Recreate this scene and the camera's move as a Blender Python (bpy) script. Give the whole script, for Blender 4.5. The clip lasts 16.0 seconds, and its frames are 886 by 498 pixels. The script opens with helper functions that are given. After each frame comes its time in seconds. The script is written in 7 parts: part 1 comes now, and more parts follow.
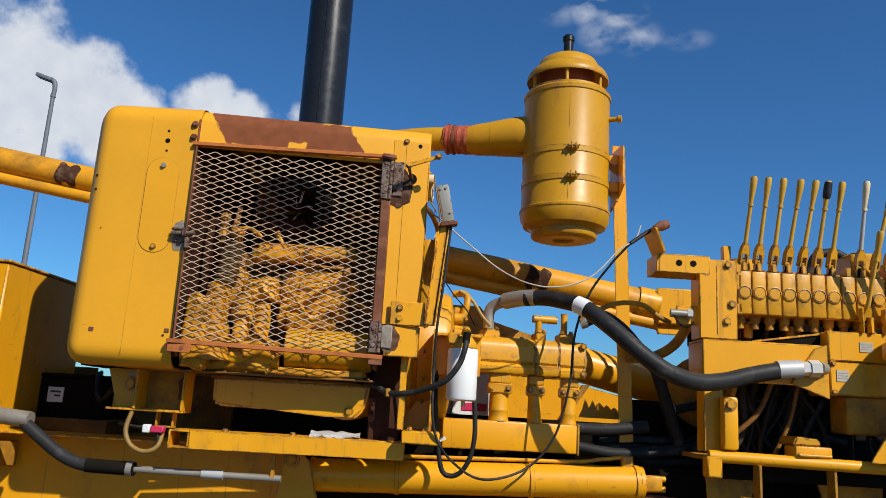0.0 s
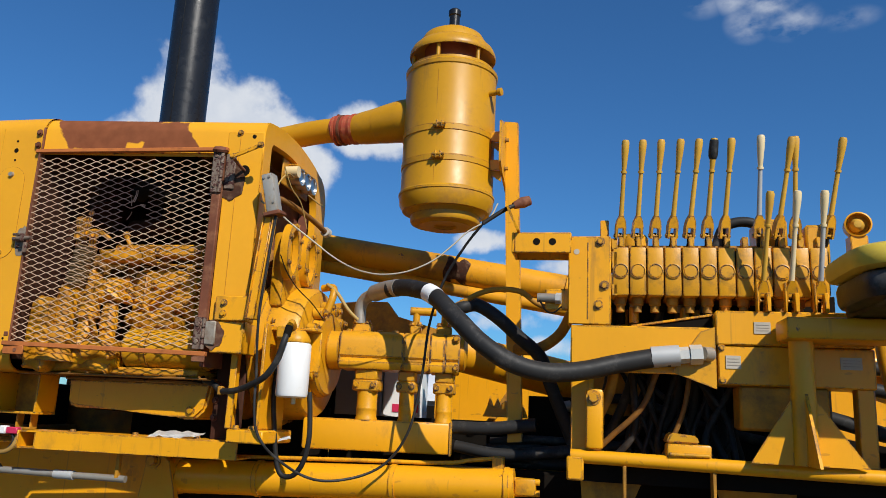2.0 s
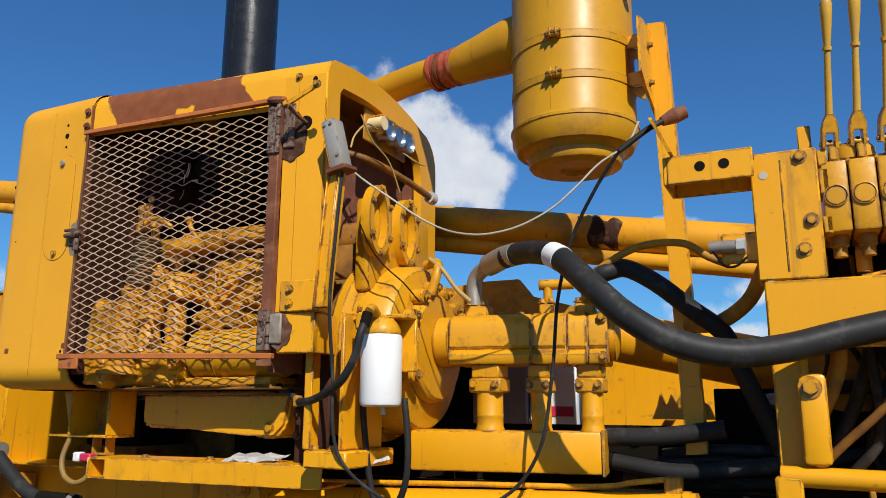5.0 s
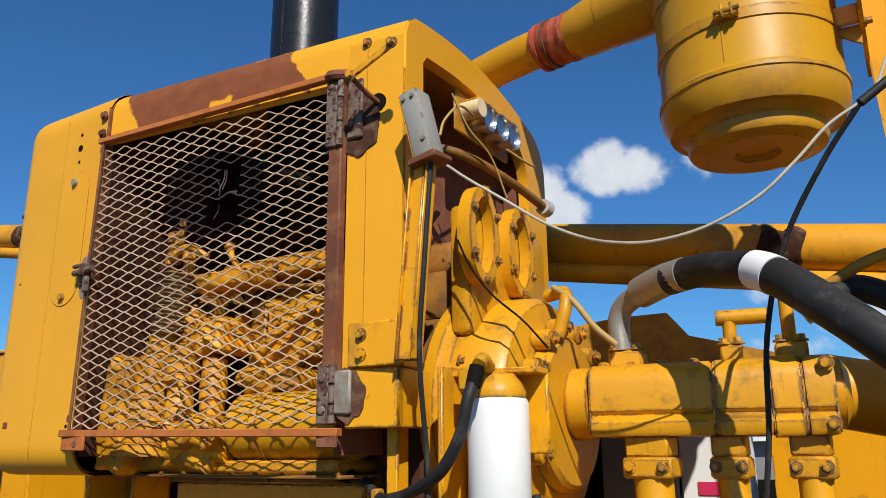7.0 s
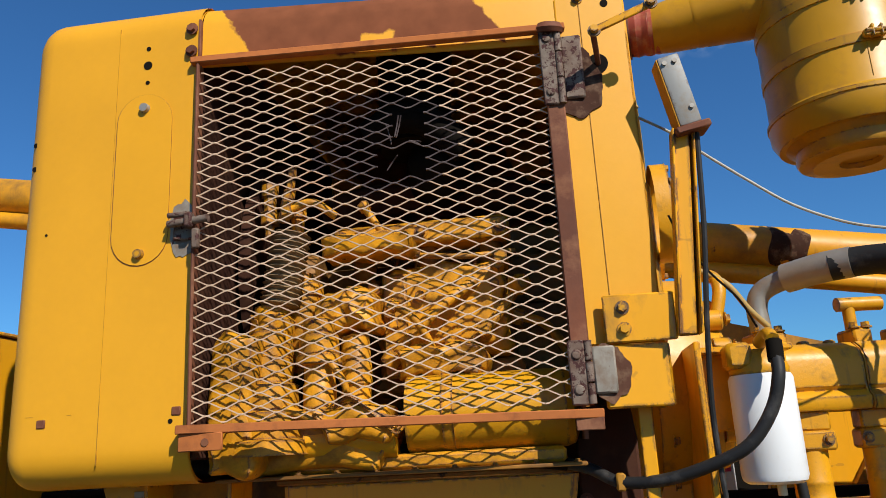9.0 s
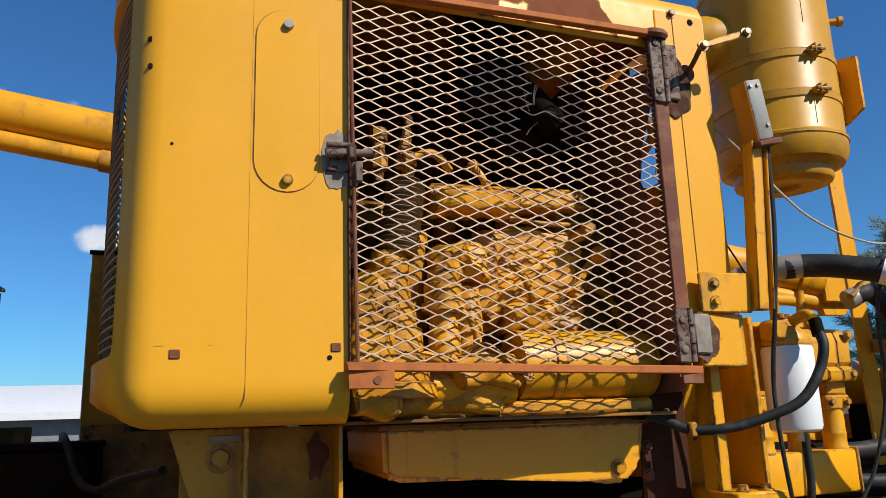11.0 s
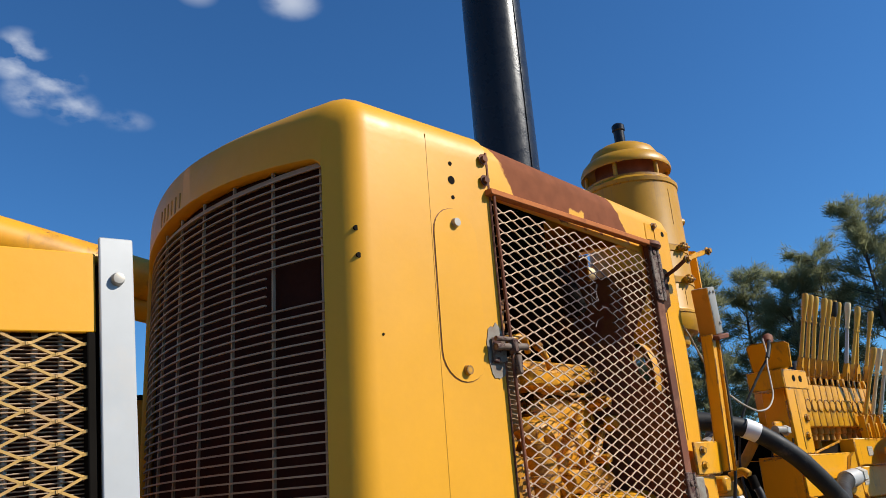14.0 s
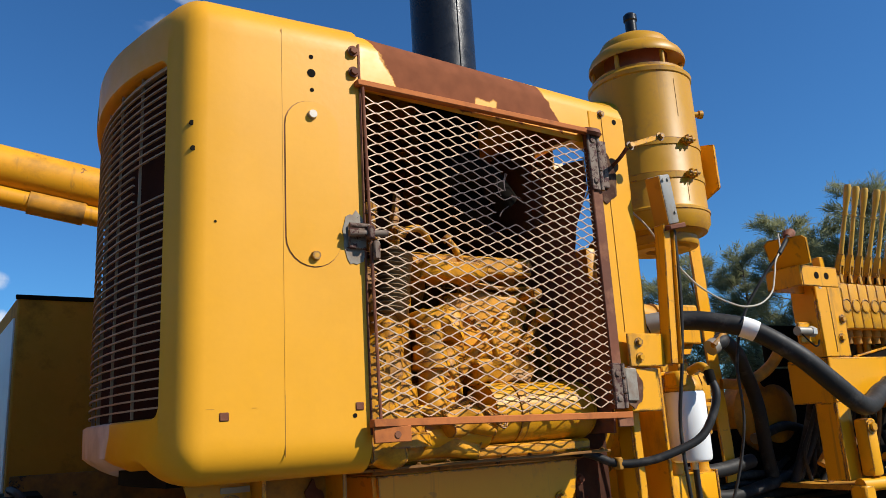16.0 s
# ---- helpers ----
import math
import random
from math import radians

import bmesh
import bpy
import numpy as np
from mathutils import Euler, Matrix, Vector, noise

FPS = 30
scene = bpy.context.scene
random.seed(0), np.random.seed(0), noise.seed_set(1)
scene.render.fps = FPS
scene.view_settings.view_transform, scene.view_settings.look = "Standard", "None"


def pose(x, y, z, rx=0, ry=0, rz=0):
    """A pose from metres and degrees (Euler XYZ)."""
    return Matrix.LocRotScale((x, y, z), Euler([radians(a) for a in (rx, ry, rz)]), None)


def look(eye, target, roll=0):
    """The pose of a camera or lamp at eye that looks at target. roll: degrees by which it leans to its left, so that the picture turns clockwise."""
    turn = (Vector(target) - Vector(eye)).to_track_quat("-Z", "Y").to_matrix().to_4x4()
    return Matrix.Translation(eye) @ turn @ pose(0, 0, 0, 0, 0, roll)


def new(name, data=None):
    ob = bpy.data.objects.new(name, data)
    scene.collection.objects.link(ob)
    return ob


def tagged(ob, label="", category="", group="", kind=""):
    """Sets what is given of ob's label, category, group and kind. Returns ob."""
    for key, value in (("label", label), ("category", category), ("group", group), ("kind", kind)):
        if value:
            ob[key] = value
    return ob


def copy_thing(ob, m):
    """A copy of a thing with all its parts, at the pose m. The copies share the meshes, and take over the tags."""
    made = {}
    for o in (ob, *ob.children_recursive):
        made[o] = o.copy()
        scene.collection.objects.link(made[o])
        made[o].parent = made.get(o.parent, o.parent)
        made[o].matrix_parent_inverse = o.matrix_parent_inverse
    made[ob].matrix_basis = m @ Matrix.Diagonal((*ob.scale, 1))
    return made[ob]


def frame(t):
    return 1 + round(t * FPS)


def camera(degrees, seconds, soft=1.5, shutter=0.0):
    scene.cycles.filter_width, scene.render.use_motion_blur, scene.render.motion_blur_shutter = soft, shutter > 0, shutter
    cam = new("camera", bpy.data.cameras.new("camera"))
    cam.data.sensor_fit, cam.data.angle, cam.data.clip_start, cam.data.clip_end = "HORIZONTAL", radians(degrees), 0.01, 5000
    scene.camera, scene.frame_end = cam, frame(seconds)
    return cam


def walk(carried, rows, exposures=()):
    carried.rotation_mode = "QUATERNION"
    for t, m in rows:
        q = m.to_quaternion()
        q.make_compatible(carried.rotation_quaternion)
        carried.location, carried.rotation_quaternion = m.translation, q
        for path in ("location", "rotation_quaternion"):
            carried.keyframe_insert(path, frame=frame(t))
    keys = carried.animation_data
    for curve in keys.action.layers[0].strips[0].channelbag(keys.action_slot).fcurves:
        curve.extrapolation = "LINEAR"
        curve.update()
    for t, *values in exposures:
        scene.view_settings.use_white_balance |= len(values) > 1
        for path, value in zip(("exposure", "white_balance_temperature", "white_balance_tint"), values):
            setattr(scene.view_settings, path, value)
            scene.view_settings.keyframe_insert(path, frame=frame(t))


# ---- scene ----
cam = camera(60.3, 16.0, soft=0.8)
PATH = [
    (0, (-0.031, 0.04, 1.562), (-0.037, 1.998, 1.969), 3.4),
    (0.5, (0.294, 0.263, 1.587), (0.159, 2.213, 2.009), 3.3),
    (1, (0.707, 0.458, 1.586), (0.466, 2.395, 2.022), 3.1),
    (1.5, (1.01, 0.521, 1.582), (0.683, 2.447, 2.014), 2.9),
    (2, (1.257, 0.365, 1.566), (0.864, 2.281, 1.984), 2.7),
    (2.5, (1.477, 0.275, 1.598), (1.055, 2.188, 2.0), 2.3),
    (3, (1.606, 0.271, 1.571), (1.169, 2.18, 1.978), 1.4),
    (3.5, (1.576, 0.343, 1.578), (1.068, 2.239, 1.957), 0.8),
    (4, (1.462, 0.483, 1.598), (0.856, 2.353, 1.963), 0.4),
    (4.5, (1.385, 0.897, 1.569), (0.657, 2.722, 1.944), 0.2),
    (5, (1.256, 1.239, 1.594), (0.411, 3.006, 2.0), 0.3),
    (5.2, (1.175, 1.338, 1.59), (0.279, 3.076, 2.009), 0.3),
    (7.3, (0.691, 1.865, 1.711), (-0.314, 3.513, 2.237), -0.4),
    (7.5, (0.578, 1.799, 1.713), (-0.359, 3.483, 2.245), -0.7),
    (8, (0.249, 1.637, 1.74), (-0.477, 3.422, 2.276), -1.8),
    (8.5, (-0.032, 1.664, 1.742), (-0.513, 3.534, 2.262), -2.8),
    (9, (-0.356, 1.602, 1.7), (-0.611, 3.521, 2.201), -3.1),
    (9.2, (-0.458, 1.577, 1.696), (-0.638, 3.505, 2.194), -2.9),
    (11.3, (-1.472, 1.6, 1.656), (-0.814, 3.441, 2.077), -1.9),
    (11.5, (-1.571, 1.668, 1.662), (-0.823, 3.472, 2.094), -2.1),
    (12, (-1.883, 1.797, 1.637), (-0.92, 3.487, 2.101), -2.3),
    (12.1, (-1.96, 1.797, 1.636), (-0.956, 3.462, 2.104), -2.1),
    (12.5, (-2.176, 1.884, 1.682), (-1.053, 3.458, 2.193), -2.6),
    (13, (-2.259, 1.92, 1.778), (-1.047, 3.408, 2.341), -3.2),
    (13.5, (-2.309, 1.894, 1.838), (-1.049, 3.327, 2.438), -3.9),
    (14, (-2.387, 1.886, 1.887), (-1.103, 3.293, 2.496), -4.3),
    (14.5, (-2.366, 1.882, 1.894), (-1.083, 3.301, 2.478), -4.4),
    (15, (-2.285, 1.826, 1.796), (-1.045, 3.301, 2.332), -4.2),
    (15.5, (-2.083, 1.674, 1.749), (-0.967, 3.26, 2.238), -3.8),
    (16, (-1.82, 1.49, 1.739), (-0.849, 3.178, 2.198), -3.4),
]
walk(cam, [(t, look(eye, target, roll)) for t, eye, target, roll in PATH],
     ((0.0, 0.15), (3.5, 0.17), (5.0, 0.19), (9.0, 0.23), (11.5, 0.28), (12.5, 0.30), (14.5, 0.40), (16.0, 0.36)))


# ---- world, sun and exposure ----
SUN_DIR = Vector((0.80, -1.0, 1.06)).normalized()      # towards the sun
world = bpy.data.worlds.new("sky")
scene.world = world
world.use_nodes = True
wt = world.node_tree
wt.nodes.clear()


w_out = wt.nodes.new("ShaderNodeOutputWorld")
w_bg = wt.nodes.new("ShaderNodeBackground")
w_sky = wt.nodes.new("ShaderNodeTexSky")
w_sky.sky_type = "NISHITA"
w_sky.sun_disc = False
w_sky.sun_elevation = math.asin(SUN_DIR.z)
w_sky.sun_rotation = math.atan2(SUN_DIR.x, SUN_DIR.y)
w_sky.air_density = 1.0
w_sky.dust_density = 0.2
w_sky.ozone_density = 2.5
w_tint = wt.nodes.new("ShaderNodeMixRGB")
w_tint.blend_type = "MULTIPLY"
w_tint.inputs["Fac"].default_value = 1.0
w_tint.inputs["Color2"].default_value = (0.40, 0.85, 1.27, 1)
wt.links.new(w_sky.outputs[0], w_tint.inputs["Color1"])
w_geo = wt.nodes.new("ShaderNodeTexCoord")


def wmath(op, a, b=None, clamp=False):
    n = wt.nodes.new("ShaderNodeMath")
    n.operation = op
    n.use_clamp = clamp
    for i, v in enumerate((a, b)):
        if v is None:
            continue
        if isinstance(v, (int, float)):
            n.inputs[i].default_value = v
        else:
            wt.links.new(v, n.inputs[i])
    return n.outputs[0]


w_noise = wt.nodes.new("ShaderNodeTexNoise")
w_noise.inputs["Scale"].default_value = 14
w_noise.inputs["Detail"].default_value = 9
w_noise.inputs["Roughness"].default_value = 0.56
wt.links.new(w_geo.outputs["Generated"], w_noise.inputs["Vector"])
w_noise2 = wt.nodes.new("ShaderNodeTexNoise")
w_noise2.inputs["Scale"].default_value = 34
w_noise2.inputs["Detail"].default_value = 6
wt.links.new(w_geo.outputs["Generated"], w_noise2.inputs["Vector"])


def cloud_puff(az, el, half_w, half_h, weight):
    """A soft lump of cloud round a direction of the sky, in degrees."""
    a, e = radians(az), radians(el)
    d = Vector((math.sin(a) * math.cos(e), math.cos(a) * math.cos(e), math.sin(e)))
    right = Vector((math.cos(a), -math.sin(a), 0))
    up = right.cross(d)
    total = None
    for axis, half in ((right, half_w), (up, half_h)):
        dot = wt.nodes.new("ShaderNodeVectorMath")
        dot.operation = "DOT_PRODUCT"
        wt.links.new(w_geo.outputs["Generated"], dot.inputs[0])
        dot.inputs[1].default_value = axis
        q = wmath("POWER", wmath("DIVIDE", dot.outputs["Value"], math.sin(radians(half))), 2.0)
        total = q if total is None else wmath("ADD", total, q)
    front = wt.nodes.new("ShaderNodeVectorMath")
    front.operation = "DOT_PRODUCT"
    wt.links.new(w_geo.outputs["Generated"], front.inputs[0])
    front.inputs[1].default_value = d
    ahead = wmath("GREATER_THAN", front.outputs["Value"], 0.0)
    return wmath("MULTIPLY", wmath("MULTIPLY", wmath("SUBTRACT", 1.0, total, True), weight), ahead)


PUFFS = ((-31.6, 20.2, 5.0, 6.2, 1.0), (-28.5, 19.0, 6.2, 5.0, 1.0), (-25.2, 17.8, 4.4, 4.9, 1.0), (-22.2, 16.6, 3.4, 3.2, 1.0), (-34, 17.5, 4, 3, 0.9),
         (-18.9, 20.4, 2.9, 2.6, 0.95), (-15.8, 20.0, 3.4, 2.2, 0.9), (-12.4, 20.4, 2.2, 2.0, 0.45), (-30.5, 15.2, 4.5, 1.6, 0.8),
         (-8, 12.7, 3.6, 1.2, 0.7), (-6.8, 10.5, 4.0, 1.4, 0.75), (-3, 11.0, 4, 1.0, 0.6), (-2.8, 8.2, 3.6, 1.5, 0.8), (-7, 7.0, 4.0, 1.4, 0.7), (-2, 5.0, 6, 1.2, 0.7), (-52, 8.6, 7, 2.4, 0.85),
         (-24, 4.5, 9, 1.5, 0.55))
WISPS = ((10.6, 29.9, 2.0, 2.0, 1.0), (12.8, 28.9, 2.4, 1.6, 0.95), (14.4, 27.2, 2.2, 1.4, 0.8), (11.4, 27.6, 1.8, 1.6, 0.8), (18.0, 26.8, 2.2, 0.9, 0.5), (30.8, 35.8, 2.4, 1.4, 0.7), (23, 35.8, 1.6, 1.0, 0.45), (8.2, 29.4, 1.8, 1.4, 0.5))


def cloud_bank(puffs):
    total = None
    for puff in puffs:
        v = cloud_puff(*puff)
        total = v if total is None else wmath("MAXIMUM", total, v)
    return total


w_total = cloud_bank(PUFFS)
w_thin = cloud_bank(WISPS)
w_edge = wmath("ADD", wmath("MULTIPLY", wmath("SUBTRACT", w_noise.outputs["Fac"], 0.5), 2.1), w_total)
w_edge = wmath("MULTIPLY", w_edge, wmath("GREATER_THAN", w_total, 0.02))
w_mask = wt.nodes.new("ShaderNodeMapRange")
w_mask.interpolation_type = "SMOOTHSTEP"
w_mask.inputs["From Min"].default_value = 0.26
w_mask.inputs["From Max"].default_value = 0.80
wt.links.new(w_edge, w_mask.inputs["Value"])
w_white = wt.nodes.new("ShaderNodeMixRGB")
w_white.inputs["Color1"].default_value = (6.2, 7.0, 8.4, 1)
w_white.inputs["Color2"].default_value = (9.8, 10.0, 10.3, 1)
wt.links.new(w_noise2.outputs["Fac"], w_white.inputs["Fac"])
w_stretch = wt.nodes.new("ShaderNodeMapping")
w_stretch.inputs["Scale"].default_value = (17.0, 17.0, 30.0)
w_stretch.inputs["Rotation"].default_value = (0.0, 0.5, 0.0)
wt.links.new(w_geo.outputs["Generated"], w_stretch.inputs["Vector"])
w_streak = wt.nodes.new("ShaderNodeTexNoise")
w_streak.inputs["Scale"].default_value = 1.0
w_streak.inputs["Detail"].default_value = 7
wt.links.new(w_stretch.outputs[0], w_streak.inputs["Vector"])
w_veil = wmath("MULTIPLY", wmath("MULTIPLY", wmath("POWER", w_thin, 1.5), wmath("MULTIPLY", wmath("SUBTRACT", w_streak.outputs["Fac"], 0.40), 4.5, True)), 0.95)
w_mix = wt.nodes.new("ShaderNodeMixRGB")
wt.links.new(wmath("MAXIMUM", w_mask.outputs["Result"], w_veil), w_mix.inputs["Fac"])
wt.links.new(w_tint.outputs[0], w_mix.inputs["Color1"])
wt.links.new(w_white.outputs[0], w_mix.inputs["Color2"])
wt.links.new(w_mix.outputs[0], w_bg.inputs["Color"])
w_bg.inputs["Strength"].default_value = 0.075
wt.links.new(w_bg.outputs[0], w_out.inputs["Surface"])

sun = new("sun", bpy.data.lights.new("sun", "SUN"))
sun.data.energy = 5.0
sun.data.angle = radians(0.5)
sun.data.color = (1.0, 0.95, 0.87)
sun.matrix_world = look(SUN_DIR * 30, (0, 0, 0))

# ---- materials ----


def material(name, base, rough=0.5, metal=0.0, vary=0.12, grain=40.0, bump=0.15, dirt=None, dirt_amount=0.0, dirt_scale=6.0,
             chips=None, chip_amount=0.0, chip_scale=14.0, coat=0.0, streak=1.0, bump_dist=0.002, spec=0.32, edge=0.0, drips=0.0, scratch=0.0):
    """A painted or bare surface: two scales of tone, soft grime, chips to the layer beneath, and fine relief."""
    m = bpy.data.materials.new(name)
    m.use_nodes = True
    nt = m.node_tree
    b = nt.nodes["Principled BSDF"]
    b.inputs["Metallic"].default_value = metal
    b.inputs["Specular IOR Level"].default_value = spec
    if coat:
        b.inputs["Coat Weight"].default_value = coat
        b.inputs["Coat Roughness"].default_value = 0.25
    tc = nt.nodes.new("ShaderNodeTexCoord")
    mp = nt.nodes.new("ShaderNodeMapping")
    mp.inputs["Scale"].default_value = (1, 1, 1 / streak)
    nt.links.new(tc.outputs["Object"], mp.inputs["Vector"])
    rnd = nt.nodes.new("ShaderNodeObjectInfo")
    shift = nt.nodes.new("ShaderNodeVectorMath")
    shift.operation = "ADD"
    scaled = nt.nodes.new("ShaderNodeMath")
    scaled.operation = "MULTIPLY"
    scaled.inputs[1].default_value = 37.0
    nt.links.new(rnd.outputs["Random"], scaled.inputs[0])
    nt.links.new(mp.outputs[0], shift.inputs[0])
    nt.links.new(scaled.outputs[0], shift.inputs[1])

    def noise_tex(scale, detail=5, rough_=0.6):
        n = nt.nodes.new("ShaderNodeTexNoise")
        n.inputs["Scale"].default_value = scale
        n.inputs["Detail"].default_value = detail
        n.inputs["Roughness"].default_value = rough_
        nt.links.new(shift.outputs[0], n.inputs["Vector"])
        return n.outputs["Fac"]

    def ramp(value, lo, hi):
        r = nt.nodes.new("ShaderNodeMapRange")
        r.inputs["From Min"].default_value, r.inputs["From Max"].default_value = lo, hi
        nt.links.new(value, r.inputs["Value"])
        return r.outputs["Result"]

    def mix(fac, c1, c2, kind="MIX"):
        x = nt.nodes.new("ShaderNodeMixRGB")
        x.blend_type = kind
        for sock, v in (("Fac", fac), ("Color1", c1), ("Color2", c2)):
            if isinstance(v, (int, float)):
                x.inputs[sock].default_value = v
            elif isinstance(v, tuple):
                x.inputs[sock].default_value = (*v, 1)
            else:
                nt.links.new(v, x.inputs[sock])
        return x.outputs[0]

    big, small = noise_tex(2.3, 4), noise_tex(grain, 4)
    lo = tuple(max(0, c * (1 - vary)) for c in base)
    hi = tuple(min(1, c * (1 + vary)) for c in base)
    col = mix(ramp(big, 0.3, 0.7), lo, hi)
    col = mix(ramp(small, 0.25, 0.75), col, mix(1.0, col, (1 - vary * 0.6,) * 3, "MULTIPLY"))
    if dirt:
        d = ramp(noise_tex(dirt_scale, 8, 0.68), 0.62 - dirt_amount * 0.35, 0.80 - dirt_amount * 0.2)
        col = mix(d, col, mix(0.75, col, dirt))
    chip = None
    if chips:
        chip = ramp(noise_tex(chip_scale, 9, 0.72), 0.75 - chip_amount * 0.3, 0.765 - chip_amount * 0.3)
        col = mix(chip, col, chips)
    def stretched(sx, sy, sz, scale, detail, lo_, hi_):
        mpp = nt.nodes.new("ShaderNodeMapping")
        mpp.inputs["Scale"].default_value = (sx, sy, sz)
        nt.links.new(shift.outputs[0], mpp.inputs["Vector"])
        n = nt.nodes.new("ShaderNodeTexNoise")
        n.inputs["Scale"].default_value = scale
        n.inputs["Detail"].default_value = detail
        n.inputs["Roughness"].default_value = 0.6
        nt.links.new(mpp.outputs[0], n.inputs["Vector"])
        return ramp(n.outputs["Fac"], lo_, hi_)

    def times(a, c):
        n = nt.nodes.new("ShaderNodeMath")
        n.operation = "MULTIPLY"
        for i, v in enumerate((a, c)):
            if isinstance(v, (int, float)):
                n.inputs[i].default_value = v
            else:
                nt.links.new(v, n.inputs[i])
        return n.outputs[0]

    under = chips or (0.10, 0.05, 0.03)
    if drips:
        col = mix(times(stretched(1, 1, 0.09, 34, 3, 0.62, 0.72), drips), col, mix(0.8, col, BROWN))
    if scratch:
        col = mix(times(stretched(0.25, 0.25, 1.0, 55, 2, 0.69, 0.71), scratch), col, under)
    if edge:
        bv = nt.nodes.new("ShaderNodeBevel")
        bv.samples = 4
        bv.inputs["Radius"].default_value = 0.010
        geo = nt.nodes.new("ShaderNodeNewGeometry")
        dt = nt.nodes.new("ShaderNodeVectorMath")
        dt.operation = "DOT_PRODUCT"
        nt.links.new(bv.outputs[0], dt.inputs[0])
        nt.links.new(geo.outputs["Normal"], dt.inputs[1])
        worn = times(ramp(dt.outputs["Value"], 0.992, 0.93), ramp(noise_tex(26, 6, 0.7), 0.66 - edge * 0.3, 0.70 - edge * 0.3))
        col = mix(worn, col, under)
    nt.links.new(col, b.inputs["Base Color"])
    rr = nt.nodes.new("ShaderNodeMapRange")
    rr.inputs["To Min"].default_value, rr.inputs["To Max"].default_value = max(0.03, rough - 0.12), min(1, rough + 0.14)
    nt.links.new(noise_tex(grain * 0.35, 3), rr.inputs["Value"])
    nt.links.new(rr.outputs["Result"], b.inputs["Roughness"])
    if bump:
        h = mix(0.5, noise_tex(grain * 1.5, 4), noise_tex(7, 2))
        if chip is not None:
            h = mix(0.5, h, mix(chip, (1, 1, 1), (0, 0, 0)))
        bp = nt.nodes.new("ShaderNodeBump")
        bp.inputs["Strength"].default_value = bump
        bp.inputs["Distance"].default_value = bump_dist
        nt.links.new(h, bp.inputs["Height"])
        nt.links.new(bp.outputs[0], b.inputs["Normal"])
    return m


YEL = (0.685, 0.306, 0.0055)
BROWN = (0.16, 0.085, 0.03)
RUST = (0.15, 0.048, 0.022)
paint = material("yellow_paint", YEL, 0.35, spec=0.36, vary=0.06, grain=60, bump=0.10, dirt=BROWN, dirt_amount=0.14, dirt_scale=6, streak=2.2,
                 chips=(0.11, 0.05, 0.03), chip_amount=0.20, chip_scale=20, edge=0.6, drips=0.55, scratch=0.3)
paint_aged = material("yellow_paint_aged", (0.48, 0.232, 0.0055), 0.40, spec=0.34, vary=0.10, grain=40, bump=0.15, dirt=(0.22, 0.10, 0.035), dirt_amount=0.28, dirt_scale=5,
                      chips=(0.12, 0.05, 0.03), chip_amount=0.16, chip_scale=14, edge=0.45, drips=0.35)
paint_clean = material("yellow_paint_smooth", (0.682, 0.314, 0.0125), 0.43, spec=0.27, vary=0.06, grain=50, bump=0.14, bump_dist=0.006, chips=(0.12, 0.05, 0.03), chip_amount=0.06, chip_scale=16)
paint_cast = material("yellow_paint_cast", (0.57, 0.262, 0.0060), 0.39, spec=0.36, vary=0.12, grain=90, bump=0.5, bump_dist=0.004, dirt=(0.10, 0.06, 0.025),
                      dirt_amount=0.22, dirt_scale=15, chips=(0.08, 0.05, 0.035), chip_amount=0.20, chip_scale=24, edge=0.7, drips=0.6)
paint_grimy = material("yellow_paint_grimy", (0.517, 0.23, 0.0131), 0.6, vary=0.2, grain=70, bump=0.35, dirt=(0.05, 0.035, 0.02), dirt_amount=0.6,
                       dirt_scale=8, chips=(0.06, 0.04, 0.03), chip_amount=0.2, chip_scale=13)
rust_brown = material("rusted_steel", RUST, 0.75, vary=0.3, grain=50, bump=0.35, dirt=(0.30, 0.13, 0.06), dirt_amount=0.4, dirt_scale=14)
primer_orange = material("orange_primer", (0.404, 0.127, 0.0344), 0.75, spec=0.15, vary=0.15, grain=60, bump=0.2, dirt=RUST, dirt_amount=0.35, dirt_scale=18)
mesh_metal = material("expanded_steel", (0.55, 0.385, 0.255), 0.5, metal=0.1, vary=0.2, grain=80, bump=0.1, dirt=(0.35, 0.17, 0.08), dirt_amount=0.4, dirt_scale=9)
grille_metal = material("grille_wire", (0.361, 0.254, 0.164), 0.7, metal=0.0, vary=0.2, grain=60, bump=0.1, dirt=(0.2, 0.12, 0.06), dirt_amount=0.3)
rubber = material("black_rubber", (0.02, 0.0195, 0.019), 0.55, spec=0.22, vary=0.25, grain=70, bump=0.2, dirt=(0.10, 0.09, 0.08), dirt_amount=0.25, dirt_scale=12)
black_paint = material("black_gloss_paint", (0.012, 0.013, 0.015), 0.28, vary=0.2, grain=90, bump=0.35, bump_dist=0.003, dirt=(0.05, 0.05, 0.05), dirt_amount=0.2)
# Near-black for soot, black parts, and shade put in as colour.
soot_and_shade = material("soot_and_shade_black", (0.01, 0.008, 0.006), 0.9, spec=0.06, vary=0.3, grain=40, bump=0.4)
engine_paint = material("engine_paint", (0.689, 0.295, 0.0082), 0.45, vary=0.25, grain=80, bump=0.6, bump_dist=0.005, dirt=(0.06, 0.02, 0.010), dirt_amount=0.6, dirt_scale=11, edge=0.8,
                        chips=(0.10, 0.045, 0.03), chip_amount=0.3, chip_scale=15)
burnt_mesh = material("burnt_steel_mesh", (0.082, 0.0574, 0.0533), 0.6, metal=0.2, vary=0.3, grain=60, bump=0.1)
dark_core = material("radiator_core", (0.04, 0.013, 0.008), 0.95, vary=0.3, grain=120, bump=0.4, spec=0.05)
